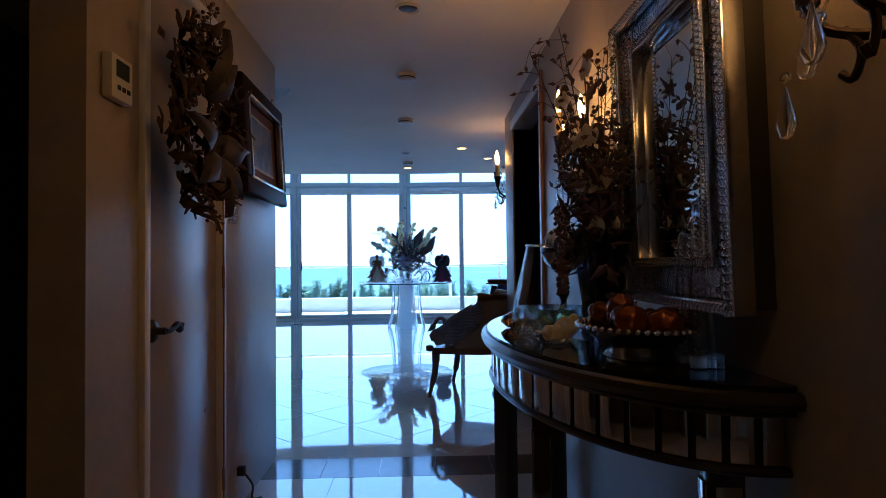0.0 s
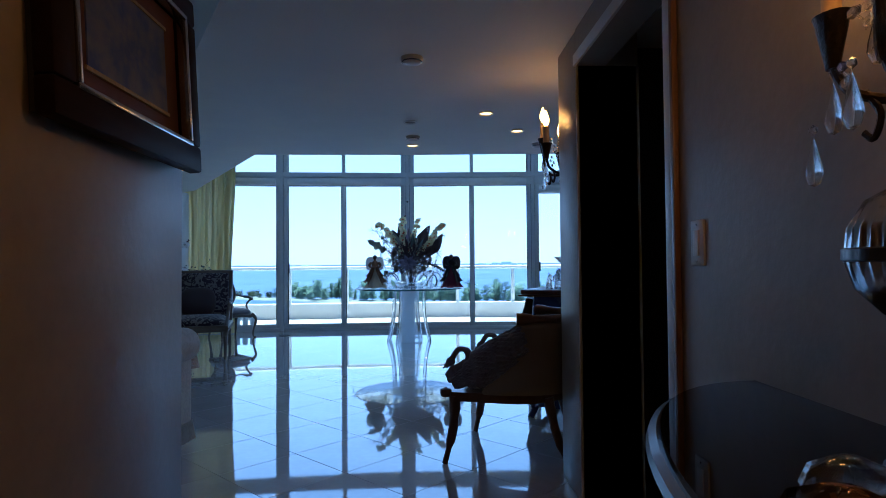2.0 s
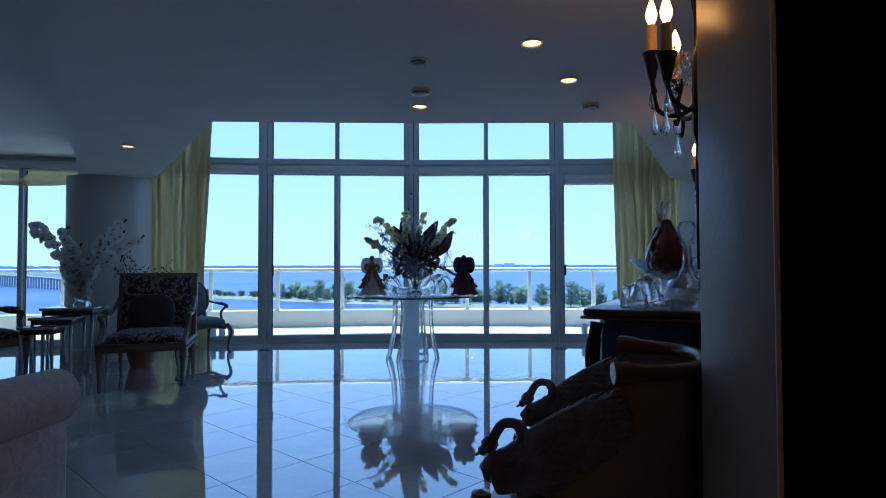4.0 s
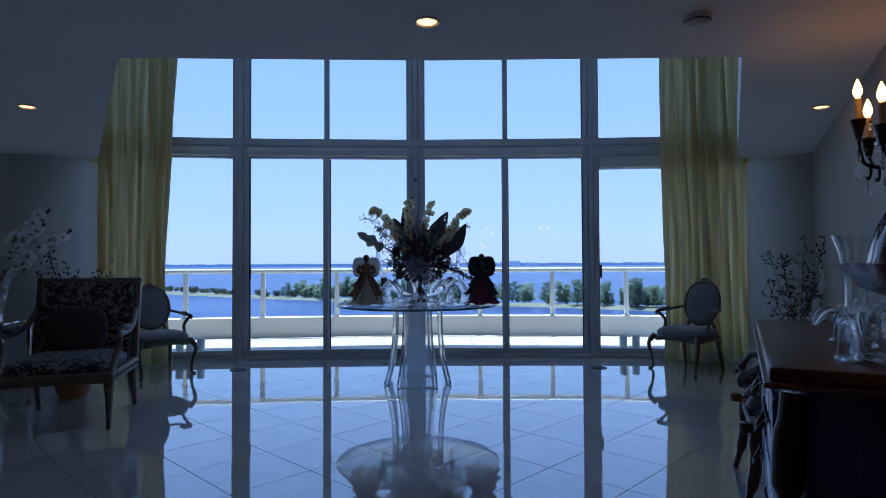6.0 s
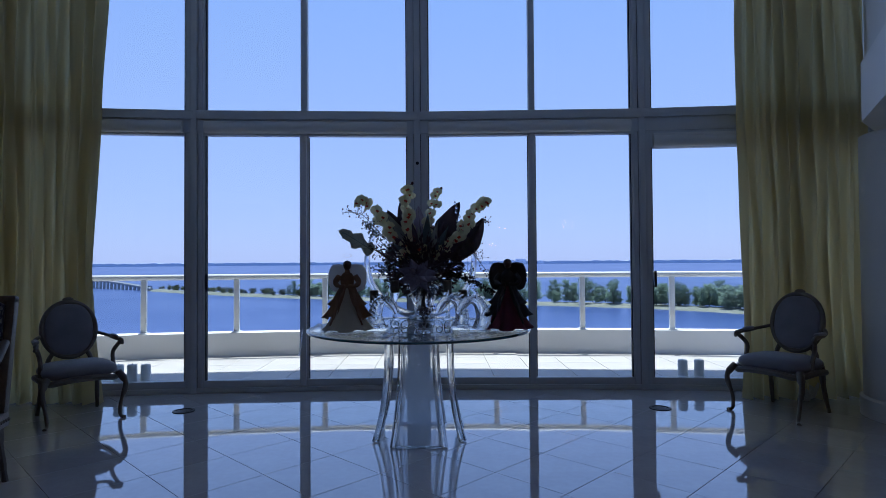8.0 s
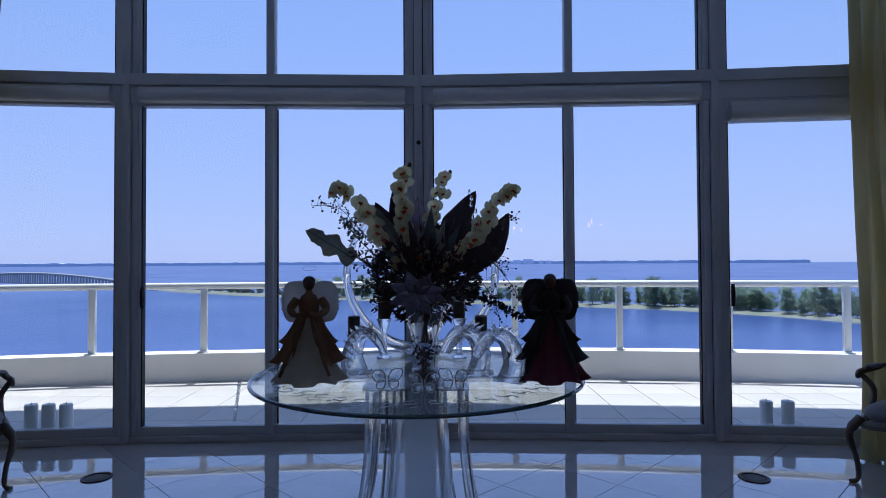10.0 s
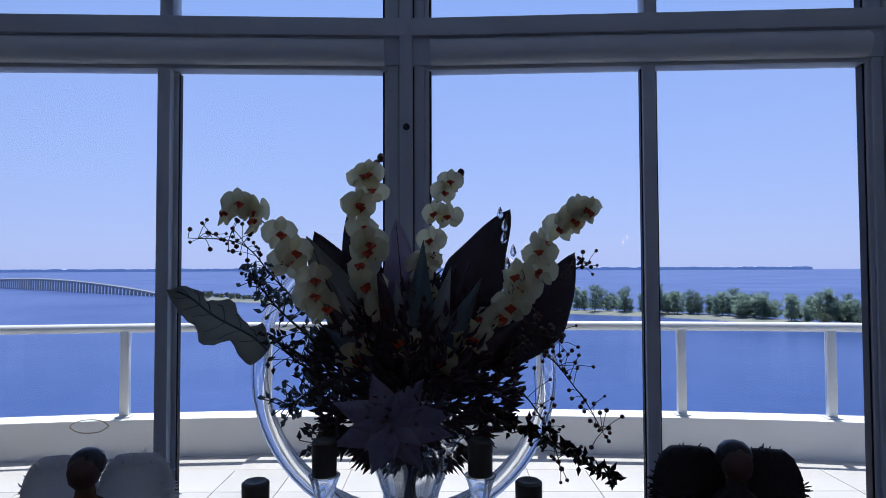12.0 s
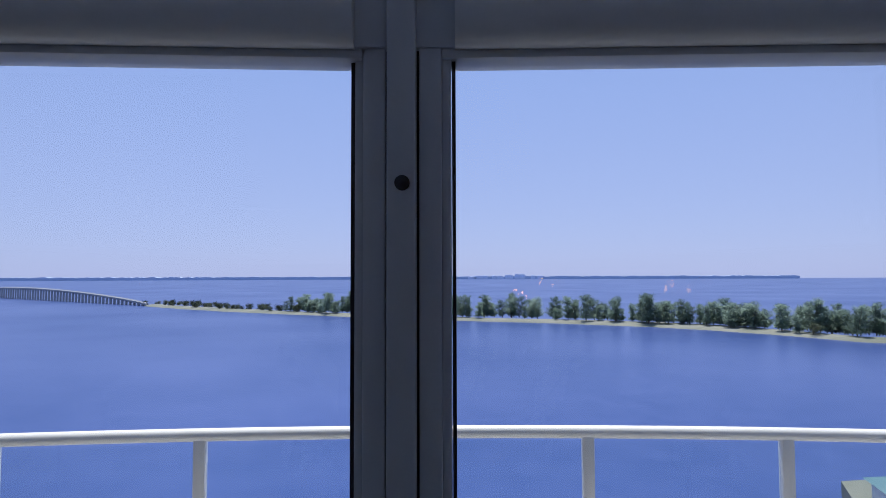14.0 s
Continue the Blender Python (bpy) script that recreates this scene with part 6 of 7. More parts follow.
part("lip", blade(B(), (-0.04, -0.05, 0.05), (0.08, -0.07, 0.16), 0.09, 0.2, 0.1, 6), WPETAL, shell_)
shade = thing("roman_shade", pose(-5.35, 12.04, 2.32), "gathered gold roman shade above the lounge window", "blind")
part("cloth", sheet(B(), lambda u, v: Vector((-1.0 + 2.0 * u, 0.12 - 0.24 * u * 0.0 - 0.05 * math.sin(3.1 * v * 3), 0.33 * v - 0.07 * math.sin(math.pi * u) * (1 - v))), 30, 16, 0.012), CURTAIN, shade, at=pose(0, 0, 0, 0, 0, 11), sharp=2)
part("headrail", bx(B(), -1.02, 0.08, 0.30, 1.02, 0.14, 0.34, 0.005), WHITE, shade, at=pose(0, 0, 0, 0, 0, 11))

# ---------------------------------------------------------------- hall, west side
door = thing("door_1", pose(-0.52, 2.72, 0, 0, 0, 90), "closed cream lacquered hall door with a lever handle", "door", kind="structure")
part("leaf", bx(B(), 0.03, -0.02, 0.01, 0.66, 0.025, 2.03, 0.004), DOORM, door)
part("casing", bx(bx(bx(B(), -0.01, -0.045, 0, 0.028, 0.03, 2.07, 0.004), 0.662, -0.045, 0, 0.70, 0.03, 2.07, 0.004), -0.01, -0.045, 2.035, 0.70, 0.03, 2.075, 0.004), WHITE, door)
part("edge_strip", bx(B(), 0.664, -0.05, 0, 0.69, -0.043, 2.07, 0.002), TRIM, door, "stained wooden edge strip")
h_ = part("lever", lathe(B(), [(0.036, 0), (0.036, 0.008), (0.028, 0.016), (0.012, 0.02), (0.011, 0.05), (0.0, 0.052)], 24), IRON, door, at=pose(0.075, -0.022, 0.885, 90))
part("grip", tube(B(), curve([(0.0, 0, 0.045), (0.03, 0.0, 0.05), (0.075, 0.012, 0.05), (0.10, -0.006, 0.05), (0.115, 0.012, 0.05)], 5), [0.011] * 8 + [0.013] * 8 + [0.009] * 5, 10, 0.8), IRON, h_)
for z in (0.22, 1.04, 1.85):
    part("hinge", tube(B(), [(0.664, -0.048, z - 0.045), (0.664, -0.048, z + 0.045)], 0.007, 8), TRIM, door)
th = thing("thermostat", pose(-0.49, 2.55, 1.59, 0, 0, 90), "white wall thermostat with a small grey display", "thermostat")
part("body", bx(B(), -0.055, -0.03, -0.06, 0.055, 0.0, 0.06, 0.006), PLASTIC, th)
part("display", bx(B(), -0.035, -0.0325, 0.0, 0.03, -0.03, 0.045), SCREEN, th)
for k in range(3):
    part("button", bx(B(), -0.03 + 0.025 * k, -0.033, -0.035, -0.015 + 0.025 * k, -0.03, -0.022, 0.001), SCREEN, th)
wreath = thing("wreath", pose(-0.455, 2.94, 1.57, 0, 0, 90) @ Matrix.Scale(1.15, 4), "large dried wreath of ribbon, leaves and silvery sprigs on the door", "wreath")
r = random.Random(12)
bm = B()
for k in range(300):
    a0 = r.uniform(0, 6.28)
    c = Vector((0.17 * math.cos(a0) + r.gauss(0, 0.035), -0.03 - abs(r.gauss(0, 0.03)), 0.2 * math.sin(a0) + r.gauss(0, 0.035)))
    d = Vector((r.gauss(0, 1), r.gauss(-0.6, 0.5), r.gauss(0, 1))).normalized()
    blade(bm, c, c + d * r.uniform(0.04, 0.09), r.uniform(0.02, 0.05), 0.2, 0.08, 4)
tagged(part("dried_leaves", bm, mat("dried_leaf", (0.05, 0.022, 0.016), 0.7, scale=12), wreath, sharp=3), kind="stuff")
for k in range(8):
    a0 = 0.3 + k * 0.75
    twig(wreath, [(0.12 * math.cos(a0), -0.06, 0.14 * math.sin(a0)), (0.18 * math.cos(a0 + 0.4), -0.08, 0.22 * math.sin(a0 + 0.4)), (0.18 * math.cos(a0 + 0.8), -0.09, 0.32 * math.sin(a0 + 0.6))], 40, r, None, 0.002, 0.02, 0.006)
for k, (ex, ez) in enumerate(((0.2, -0.2), (-0.17, -0.2), (0.1, -0.27), (0.22, -0.05), (-0.2, -0.02), (0.02, 0.28), (0.15, 0.22))):
    part("ribbon", blade(B(), (0.02, -0.07, -0.08 if ez < 0 else 0.08), (ex, -0.11 - 0.02 * (k % 2), ez), 0.10, 0.25, 0.16, 10, 0.7), mat("sheer_ribbon", (0.04, 0.028, 0.025), 0.6, scale=8) if k == 0 else bpy.data.materials["sheer_ribbon"], wreath, sharp=3)
for k in range(3):
    bm = B()
    for q in range(24):
        ball(bm, (0.10 + 0.03 * k + r.gauss(0, 0.006), -0.10, -0.10 - 0.008 * q), 0.007)
    tagged(part("bead_string", bm, CRYSTAL, wreath), kind="stuff")
pa = thing("framed_picture", pose(-0.478, 3.93, 1.68, -3.0, 0, 90), "small painting in a wide dark wood frame on the hall wall", "painting")
part("backing", bx(B(), -0.36, 0.0, -0.26, 0.36, 0.012, 0.26), BLACKW, pa)
bm = B()
for a0, b0_, c0, d0 in ((-0.37, -0.27, 0.37, -0.19), (-0.37, 0.19, 0.37, 0.27), (-0.37, -0.19, -0.29, 0.19), (0.29, -0.19, 0.37, 0.19)):
    bx(bm, a0, -0.045, b0_, c0, 0.0, d0, 0.01)
part("frame", bm, FRAMEW, pa)
bm = B()
for a0, b0_, c0, d0 in ((-0.295, -0.2, 0.295, -0.185), (-0.295, 0.185, 0.295, 0.2), (-0.295, -0.185, -0.28, 0.185), (0.28, -0.185, 0.295, 0.185)):
    bx(bm, a0, -0.05, b0_, c0, -0.02, d0, 0.003)
part("silver_slip", bm, SILVER, pa)
part("mount", bx(B(), -0.28, -0.012, -0.185, 0.28, -0.006, 0.185), PAPER, pa)
part("picture", bx(B(), -0.2, -0.016, -0.12, 0.2, -0.0125, 0.12), mat("small_canvas", (0.05, 0.08, 0.22), 0.5, second=(0.15, 0.15, 0.18), scale=11, fine=40, spread=0.12), pa)
for z0 in (-0.13, 0.12):
    part("fillet", bx(B(), -0.21, -0.018, z0, 0.21, -0.0123, z0 + 0.01), GILT, pa)
lamp_ = part("picture_hook", tube(B(), [(0.3, 0.0, 0.27), (0.3, -0.01, 0.33)], 0.005, 6), STEEL, pa)
cord = thing("power_cord", pose(-0.46, 3.62, 0), "short dark power cord plugged in near the floor", "cable")
part("cord", tube(B(), curve([(0.0, 0.0, 0.16), (0.03, 0.02, 0.10), (0.02, 0.05, 0.03), (0.04, 0.12, 0.006)], 6), 0.005, 6), RUBBER, cord)
part("plug", bx(B(), -0.03, -0.015, 0.15, 0.005, 0.015, 0.19, 0.004), RUBBER, cord)

# ---------------------------------------------------------------- hall, east side
for nm, y, z, w in (("light_switch", 3.95, 1.17, 0.06), ("wall_outlet", 3.93, 0.44, 0.055)):
    s_ = thing(nm, pose(1.0, y, z, 0, 0, -90), "white rocker switch plate on the plaster wall" if nm[0] == "l" else "white socket plate low on the plaster wall", "switch" if nm[0] == "l" else "socket")
    part("plate", bx(B(), -0.036, -0.007, -w, 0.036, 0.0, w, 0.003), PLASTIC, s_)
    part("rocker", bx(B(), -0.016, -0.011, -0.034, 0.016, -0.007, 0.034, 0.002), WHITE, s_)
    for q in (-1, 1):
        part("screw", lathe(B(), [(0.003, 0), (0.003, 0.001), (0.0, 0.0015)], 8), STEEL, s_, at=pose(0, -0.007, q * w * 0.8, 90))

CT = 0.86
con = thing("mirrored_console", pose(1.0, 2.83, 0), "half-round mirrored console table with a dark glossy top", "console")
A_, B_ = 0.87, 0.44


def half(k=1.0, n=36):
    return [(-B_ * k * math.sin(math.pi * q / n) - 0.001, -A_ * k * math.cos(math.pi * q / n)) for q in range(n + 1)]


part("top", prism(B(), half(1.0), CT - 0.012, CT), mat("black_mirror_glass", (0.05, 0.055, 0.065), 0.02, metal=0.9, second=(0.04, 0.045, 0.05), rvar=0.01), con, "dark mirrored glass top")
part("moulding", tube(B(), [(x, y, CT - 0.026) for x, y in half(1.012)], 0.017, 8), BLACKW, con)
part("bead", tube(B(), [(x, y, CT - 0.05) for x, y in half(0.99)], 0.008, 8), BLACKW, con)
part("apron", prism(B(), half(0.955), CT - 0.155, CT - 0.013), BLACKW, con)
n = 26
pts = half(0.965, n * 4)
for k in range(n):
    (xa, ya), (xb, yb) = pts[k * 4], pts[k * 4 + 4]
    L, an = math.hypot(xb - xa, yb - ya), math.degrees(math.atan2(yb - ya, xb - xa))
    part("mirror_panel", bx(B(), 0.006, -0.006, 0, L - 0.006, 0.004, 0.09, 0.003), AGEDM, con, at=pose(xa, ya, CT - 0.15, 0, 0, an))
part("lower_bead", tube(B(), [(x, y, CT - 0.16) for x, y in half(0.97)], 0.009, 8), BLACKW, con)
for q in (0.07, 0.33, 0.67, 0.93):
    x, y = -B_ * 0.9 * math.sin(math.pi * q), -A_ * 0.9 * math.cos(math.pi * q)
    lg = part("leg", bx(B(), -0.032, -0.032, 0.0, 0.032, 0.032, CT - 0.156, 0.003), BLACKW, con, at=pose(x, y, 0.001, 0, 0, math.degrees(math.atan2(y, x))))
    part("mirror_strip", bx(B(), 0.033, -0.024, 0.05, 0.038, 0.024, CT - 0.2, 0.001), AGEDM, lg)
    part("mirror_strip", bx(B(), -0.024, -0.038, 0.05, 0.024, -0.033, CT - 0.2, 0.001), AGEDM, lg)

mir = thing("wall_mirror", pose(0.985, 2.30, 0.98, 1.2, 0, -90), "tall mirror in a wide beaded cut-glass frame hung above the console", "mirror")
MW, MH = 0.30, 0.77
part("backing", bx(B(), -MW + 0.01, -0.03, 0.01, MW - 0.01, 0.012, MH - 0.01), BLACKW, mir)
part("glass", bx(B(), -0.195, -0.036, 0.10, 0.195, -0.031, MH - 0.11), MIRROR, mir)
FACET = mat("cut_glass_mosaic", (0.5, 0.52, 0.55), 0.12, metal=1.0, second=(0.3, 0.3, 0.33), scale=30, fine=110, bump=0.5, spread=0.12)
for nm, o, w, d in (("outer_frame", 0.0, 0.026, 0.075), ("mosaic_band", 0.028, 0.062, 0.052), ("inner_frame", 0.092, 0.022, 0.066)):
    bm = B()
    a, b, c, e = -MW + o, MW - o, o, MH - o
    bx(bm, a, -d, c, a + w, -0.0305, e, 0.004), bx(bm, b - w, -d, c, b, -0.0305, e, 0.004)
    bx(bm, a + w, -d, e - w, b - w, -0.0305, e, 0.004), bx(bm, a + w, -d, c, b - w, -0.0305, c + w, 0.004)
    fr = part(nm, bm, FACET if nm == "mosaic_band" else SILVER, mir)
    if nm == "mosaic_band":
        continue
    bm = B()
    for k in range(48):
        z = c + (e - c) * (k + 0.5) / 48
        for x in (a + w / 2, b - w / 2):
            ball(bm, (x, -d - 0.005, z), 0.0095)
    for k in range(34):
        x = a + (b - a) * (k + 0.5) / 34
        for z in (c + w / 2, e - w / 2):
            ball(bm, (x, -d - 0.005, z), 0.0095)
    tagged(part("bead", bm, CRYSTAL, fr), kind="stuff")
r = random.Random(3)
bm = B()
for k in range(90):
    side, t = k % 2, r.random()
    ball(bm, ((-1 if side else 1) * (MW - 0.06 + r.uniform(-0.022, 0.022)), -0.056, 0.03 + (MH - 0.06) * t), r.uniform(0.006, 0.012))
tagged(part("cut_stone", bm, CRYSTAL, mir), kind="stuff")

r = random.Random(55)
arr = thing("dried_arrangement", pose(0.85, 2.60, CT), "tall dried berries and pale orchids in a dark crystal vase", "flowers")
SMOKE = glass_mat("smoked_crystal", (0.2, 0.2, 0.25), ior=1.5)
part("vase", lathe(B(), [(0.0, 0.002), (0.05, 0.002), (0.055, 0.02), (0.045, 0.06), (0.07, 0.25), (0.085, 0.31), (0.08, 0.31), (0.06, 0.24), (0.035, 0.07), (0.0, 0.04)], 72, 0, 0, 0, 1, 1, 0.05, 18), SMOKE, arr, "ribbed dark crystal vase")
for k in range(19):
    a0 = 6.28 * k / 19 + r.uniform(-0.1, 0.1)
    h, w = r.uniform(0.46, 0.86), r.uniform(0.08, 0.25)
    ex, ey = min(w * math.cos(a0), 0.03), w * math.sin(a0)
    twig(arr, [(0, 0, 0.2), (ex * 0.25, ey * 0.3, h * 0.55), (ex, ey, h)], 34, r, (None, None, LEAFD, LEAFD, BERRY)[k % 5], 0.0025, 0.026, 0.0068)
for k in range(3):
    a0 = 2.2 + 0.9 * k
    spray(arr, [(0, 0, 0.3), (0.05 * math.cos(a0), 0.06 * math.sin(a0), 0.5), (0.11 * math.cos(a0), 0.15 * math.sin(a0), 0.64 + 0.06 * k)], 4, 0.075, r, (-0.8, -0.6, 0.2), 2, WPETAL, RUSSET)
bm = B()
for k in range(420):
    c = Vector((r.gauss(-0.01, 0.035), r.gauss(0, 0.05), 0.38 + r.gauss(0, 0.1)))
    d = Vector((r.gauss(0, 1), r.gauss(0, 1), r.gauss(0.2, 1))).normalized()
    blade(bm, c, c + d * r.uniform(0.03, 0.075), r.uniform(0.012, 0.028), 0.2, 0.06, 3)
tagged(part("foliage", bm, LEAFD, arr, sharp=3), kind="stuff")
for q in range(3):
    bm = B()
    for k in range(54):
        ball(bm, (-0.09 - 0.02 * q + r.gauss(0, 0.007), 0.05 - 0.05 * q + r.gauss(0, 0.009), 0.36 - 0.0042 * k), 0.0068)
    tagged(part("trailing_bead", bm, BERRY, arr), kind="stuff")

dish = thing("covered_dish", pose(0.862, 3.10, CT) @ Matrix.Diagonal((0.78, 0.78, 0.96, 1)), "ribbed silvered covered dish on a dark stem with black bands", "dish")
part("stem", lathe(B(), [(0.0, 0.001), (0.06, 0.001), (0.055, 0.015), (0.02, 0.03), (0.014, 0.07), (0.03, 0.10), (0.014, 0.13), (0.02, 0.16), (0.0, 0.162)], 24), BLACKW, dish, at=Matrix.Diagonal((1, 1, 1.2, 1)))
part("bowl", lathe(B(), [(0.015, 0.16), (0.05, 0.175), (0.085, 0.21), (0.098, 0.25), (0.094, 0.25), (0.08, 0.212), (0.045, 0.18), (0.0, 0.172)], 64, 0, 0, 0, 1, 1, 0.018, 32), SILVER, dish, "ribbed silvered bowl", at=Matrix.Translation((0, 0, 0.05)) @ Matrix.Diagonal((1, 1, 0.88, 1)))
part("band", lathe(B(), [(0.098, 0.25), (0.104, 0.252), (0.104, 0.266), (0.098, 0.268), (0.095, 0.26)], 40), BLACKW, dish, at=Matrix.Translation((0, 0, 0.02)))
lid = part("lid", lathe(B(), [(0.097, 0.268), (0.094, 0.30), (0.07, 0.345), (0.03, 0.37), (0.0, 0.375), (0.0, 0.37), (0.028, 0.365), (0.066, 0.34), (0.09, 0.30), (0.093, 0.268)], 64, 0, 0, 0, 1, 1, 0.018, 32), SILVER, dish, "ribbed silvered lid", at=Matrix.Translation((0, 0, 0.079)) @ Matrix.Diagonal((1, 1, 0.78, 1)))
part("knob", lathe(B(), [(0.008, 0.372), (0.012, 0.385), (0.02, 0.395), (0.02, 0.405), (0.0, 0.412)], 16), BLACKW, lid)
bowl = thing("glass_bowl", pose(0.765, 2.83, CT), "clear tapered glass bowl with green glass leaves inside", "bowl")
part("bowl", lathe(B(), [(0.0, 0.002), (0.10, 0.002), (0.135, 0.03), (0.13, 0.09), (0.085, 0.275), (0.088, 0.28), (0.082, 0.278), (0.126, 0.09), (0.13, 0.034), (0.0, 0.01)], 44), glass_mat("bowl_glass", (0.97, 0.98, 0.99), thin=True, ior=1.4, gloss=0.035), bowl)
part("rim", tube(B(), [(0.086 * math.cos(q / 6), 0.086 * math.sin(q / 6), 0.279) for q in range(39)], 0.003, 6), CRYSTAL, bowl)
part("thick_base", lathe(B(), [(0.0, 0.011), (0.126, 0.035), (0.131, 0.06), (0.127, 0.08), (0.12, 0.045), (0.0, 0.022)], 44), CRYSTAL, bowl)
for k in range(7):
    a0 = 0.9 * k
    part("glass_leaf", blade(B(), (0.02 * math.cos(a0), 0.02 * math.sin(a0), 0.02), (0.09 * math.cos(a0), 0.09 * math.sin(a0), 0.07 + 0.02 * (k % 2)), 0.05, 0.25, 0.15, 6), glass_mat("green_glass", (0.25, 0.4, 0.15), ior=1.45) if k == 0 else bpy.data.materials["green_glass"], bowl)
swanf = thing("glass_dove", pose(0.72, 2.56, CT, 0, 0, 30) @ Matrix.Scale(0.7, 4), "frosted glass dove figurine on the console", "figurine")
part("body", tube(B(), curve([(-0.12, 0, 0.055), (-0.05, 0, 0.045), (0.02, 0, 0.05), (0.07, 0, 0.085), (0.10, 0, 0.10)], 5), [0.006] * 4 + [0.03] * 5 + [0.042] * 5 + [0.022] * 4 + [0.008] * 3, 14), WPETAL, swanf)
part("base", pad(B(), 0.0, 0, 0.012, 0.05, 0.035, 0.012, 3, 16, 8), CRYSTAL, swanf)
for k in range(5):
    sh = thing("glass_shell", pose(0.66 + 0.06 * (k % 3), 2.72 + 0.08 * k, CT, 0, 0, 47 * k), "iridescent glass shell lying on the console", "ornament", "glass shells")
    part("shell", lathe(B(), [(0.0, 0.001), (0.025, 0.004), (0.04, 0.02), (0.032, 0.042), (0.01, 0.055), (0.0, 0.056)], 20, 0, 0, 0, 1.3, 0.8, 0.14, 7), AMBERG if k % 2 else CRYSTAL, sh)
fruit = thing("fruit_bowl", pose(0.85, 2.33, CT), "oval silver openwork bowl of fruit on the console", "bowl")
bm = B()
lathe(bm, [(0.0, 0.002), (0.09, 0.002), (0.08, 0.012), (0.10, 0.03), (0.15, 0.065), (0.155, 0.072), (0.145, 0.07), (0.09, 0.04), (0.0, 0.03)], 40, 0, 0, 0, 0.85, 1.15)
part("bowl", bm, SILVER, fruit)
bm = B()
for k in range(44):
    a0 = 2 * math.pi * k / 44
    ball(bm, (0.132 * math.cos(a0), 0.178 * math.sin(a0), 0.072), 0.008)
tagged(part("rim_bead", bm, SILVER, fruit), kind="stuff")
for k, (x, y, z, s) in enumerate(((0.0, 0.08, 0.09, 0.044), (-0.03, -0.02, 0.09, 0.046), (0.04, -0.07, 0.09, 0.042), (-0.05, 0.14, 0.095, 0.04), (0.01, -0.13, 0.098, 0.04), (0.05, 0.02, 0.09, 0.04), (-0.01, 0.03, 0.135, 0.036))):
    f_ = thing("gilded_fruit", pose(0.85 + x, 2.33 + y, CT + z - s * 0.8, 12 * k, 9 * k, 30 * k), "gilded orange gourd in the silver bowl", "fruit", "gilded fruit")
    part("flesh", lathe(B(), [(0.0, 0.06 * s), (0.5 * s, 0.0), (0.95 * s, 0.45 * s), (1.0 * s, 0.8 * s), (0.85 * s, 1.2 * s), (0.4 * s, 1.5 * s), (0.0, 1.42 * s)], 32, 0, 0, 0, 1, 1, 0.05, 8), PUMPKIN, f_)
    part("stalk", tube(B(), [(0, 0, 1.4 * s), (0.08 * s, 0, 1.75 * s)], [0.09 * s, 0.06 * s], 6), STEM, f_)
for y, hgt in ((2.03, 0.34), (2.1, 0.28), (2.71, 0.40)):
    ob_ = thing("crystal_obelisk", pose(0.93, y + 0.14, CT), "ribbed clear crystal obelisk on the console", "ornament", "crystal obelisks")
    part("shaft", lathe(B(), [(0.0, 0.03), (0.03, 0.03), (0.014, hgt), (0.0, hgt + 0.02)], 4), CRYSTAL, ob_)
    part("foot", bx(B(), -0.034, -0.034, 0.001, 0.034, 0.034, 0.03, 0.004), CRYSTAL, ob_)
    bm = B()
    for k in range(16):
        for s in (-1, 1):
            ball(bm, (-0.02 + 0.008 * k / 16, s * (0.02 - 0.009 * k / 16), 0.04 + (hgt - 0.05) * k / 16), 0.007)
    tagged(part("bead", bm, CRYSTAL, ob_), kind="stuff")

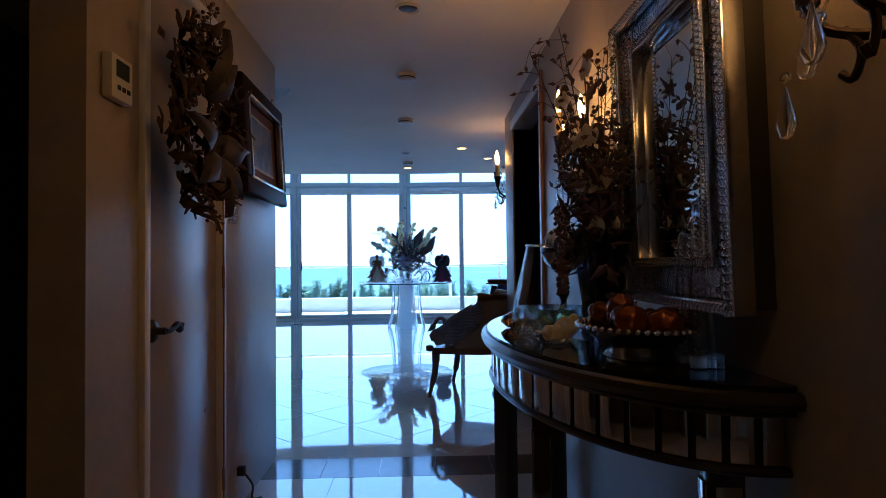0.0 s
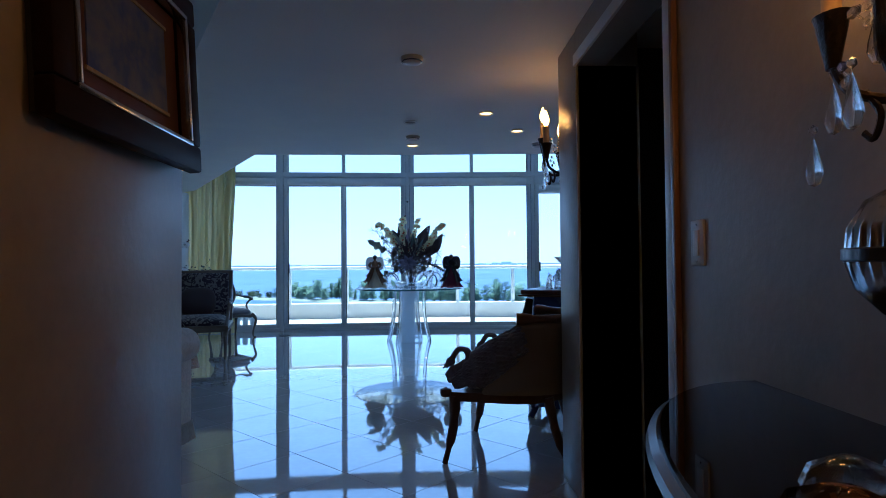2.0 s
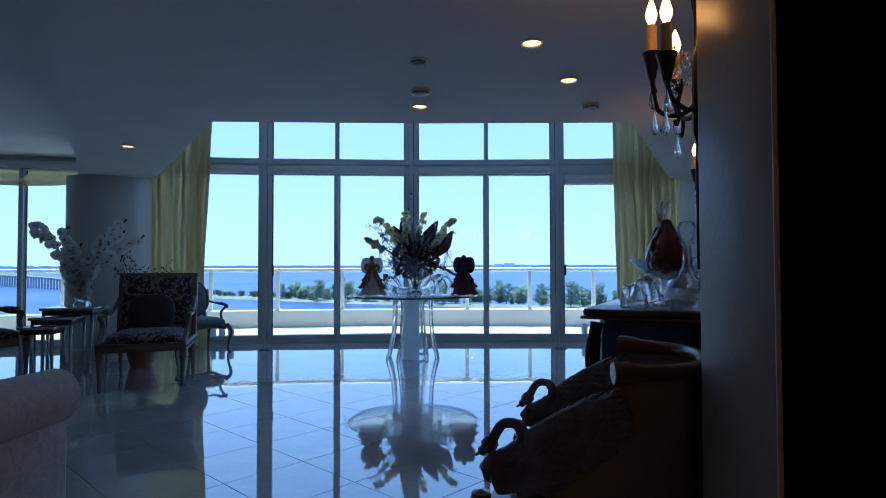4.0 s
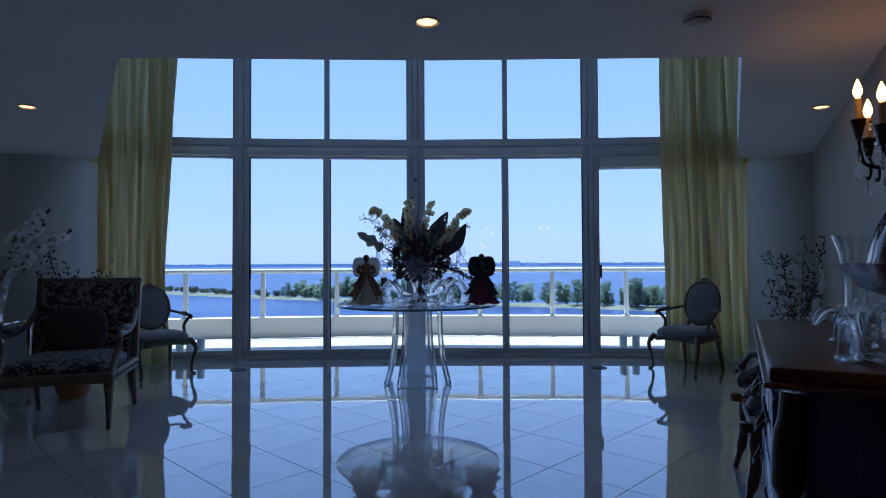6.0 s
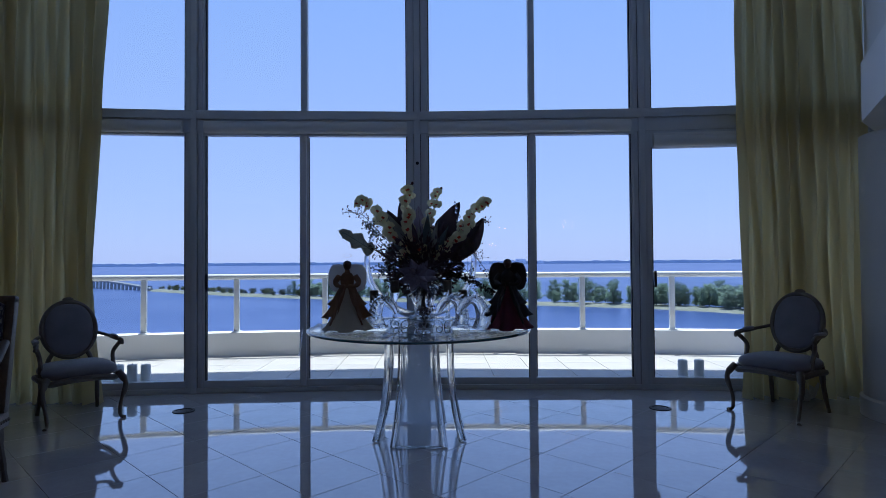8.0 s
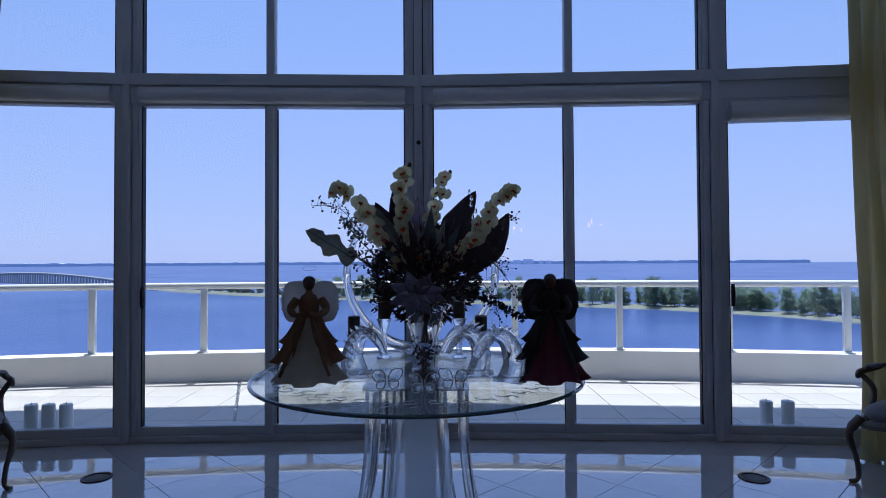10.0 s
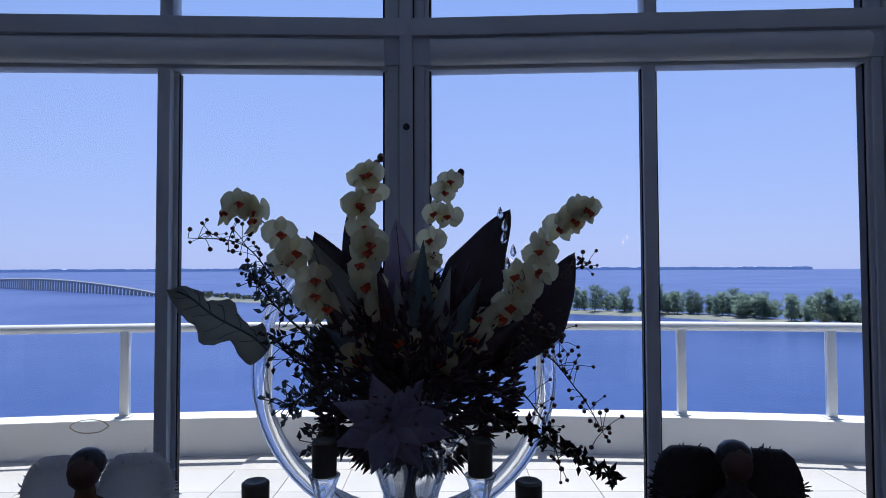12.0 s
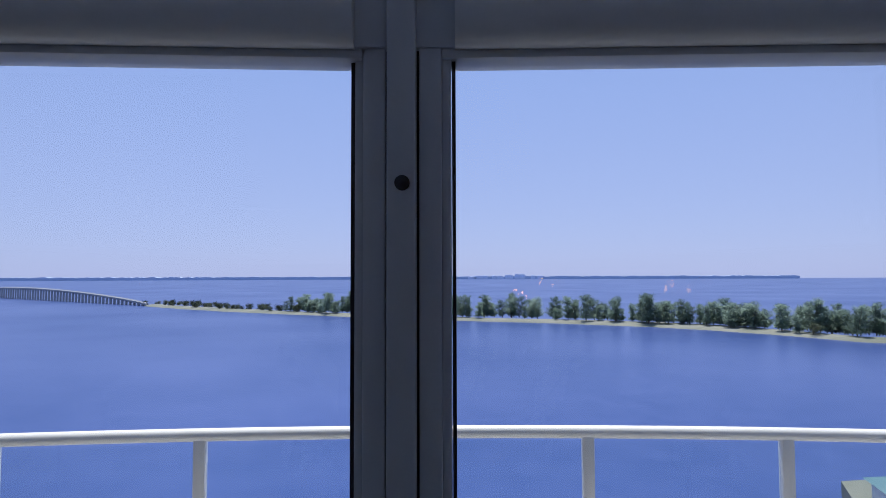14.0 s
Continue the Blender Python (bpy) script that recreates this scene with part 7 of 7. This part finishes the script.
# ---------------------------------------------------------------- floor tiles
S, A0, B0, GAP = 0.48, 6.76, 7.46, 0.0012
tile = B()
bx(tile, -S / 2 + GAP, -S / 2 + GAP, -0.012, S / 2 - GAP, S / 2 - GAP, 0.0, 0.0012, 1)
for f in tile.faces:
    f.smooth = False
tile_me = bpy.data.meshes.new("tile")
tile.to_mesh(tile_me)
tile.free()
tile_me.materials.append(MARBLE)
near, far = [], []
for i in range(-30, 30):
    for j in range(-30, 30):
        ca, cb = A0 + (i + 0.5) * S, B0 + (j + 0.5) * S
        x, y = (ca - cb) / math.sqrt(2), (ca + cb) / math.sqrt(2)
        if -9.8 < x < 4.7 and 4.05 < y < 13.0:
            (near if abs(x - 0.1) < 3.0 and 4.5 < y < 12.2 else far).append((x, y))
near.sort(key=lambda p: abs(p[0] - 0.1))
far += near[295:]
for x, y in near[:295]:
    ob = new("tile", tile_me)
    ob.parent = floor
    ob.matrix_basis = pose(x, y, 0, 0.05 * math.sin(x * 31 + y * 17), 0.05 * math.cos(x * 13 + y * 29), 45 + 90 * (int(x * 7 + y * 5) % 4))
bm = B()
for x, y in far:
    h2 = (S / 2 - GAP) * math.sqrt(2)
    poly = [Vector((x - h2, y)), Vector((x, y - h2)), Vector((x + h2, y)), Vector((x, y + h2))]
    for (ax, ay), (ex, ey) in list(zip(VX, VX[1:])) + [((4.38, 12.3), (4.39, 8.0))]:
        side = lambda p: (ex - ax) * (p.y - ay) - (ey - ay) * (p.x - ax) + 0.02
        kept = []
        for p, q in zip(poly, poly[1:] + poly[:1]):
            if side(p) <= 0:
                kept.append(p)
            if side(p) * side(q) < 0:
                kept.append(p.lerp(q, side(p) / (side(p) - side(q))))
        poly = kept
    if len(poly) > 2:
        prism(bm, [(p.x, p.y) for p in poly], -0.012, 0.0)
tagged(part("outer_tiles", bm, MARBLE, floor), kind="stuff")
# straight-laid hall tiles with a dark border
for k in range(11):
    for q in range(4):
        y0 = 3.98 - 0.49 * (k + 1)
        x0 = -0.49 + 0.3725 * q
        part("hall_tile", bx(B(), x0 + GAP, y0 + GAP, -0.012, x0 + 0.3725 - GAP, y0 + 0.49 - GAP, 0.0008), MARBLE, floor)
for q in range(5):
    x0 = -0.49 + 0.298 * q
    part("border_tile", bx(B(), x0 + GAP, 3.98 + GAP, -0.012, x0 + 0.298 - GAP, 4.28 - GAP, 0.0012), MARBLE_D, floor)
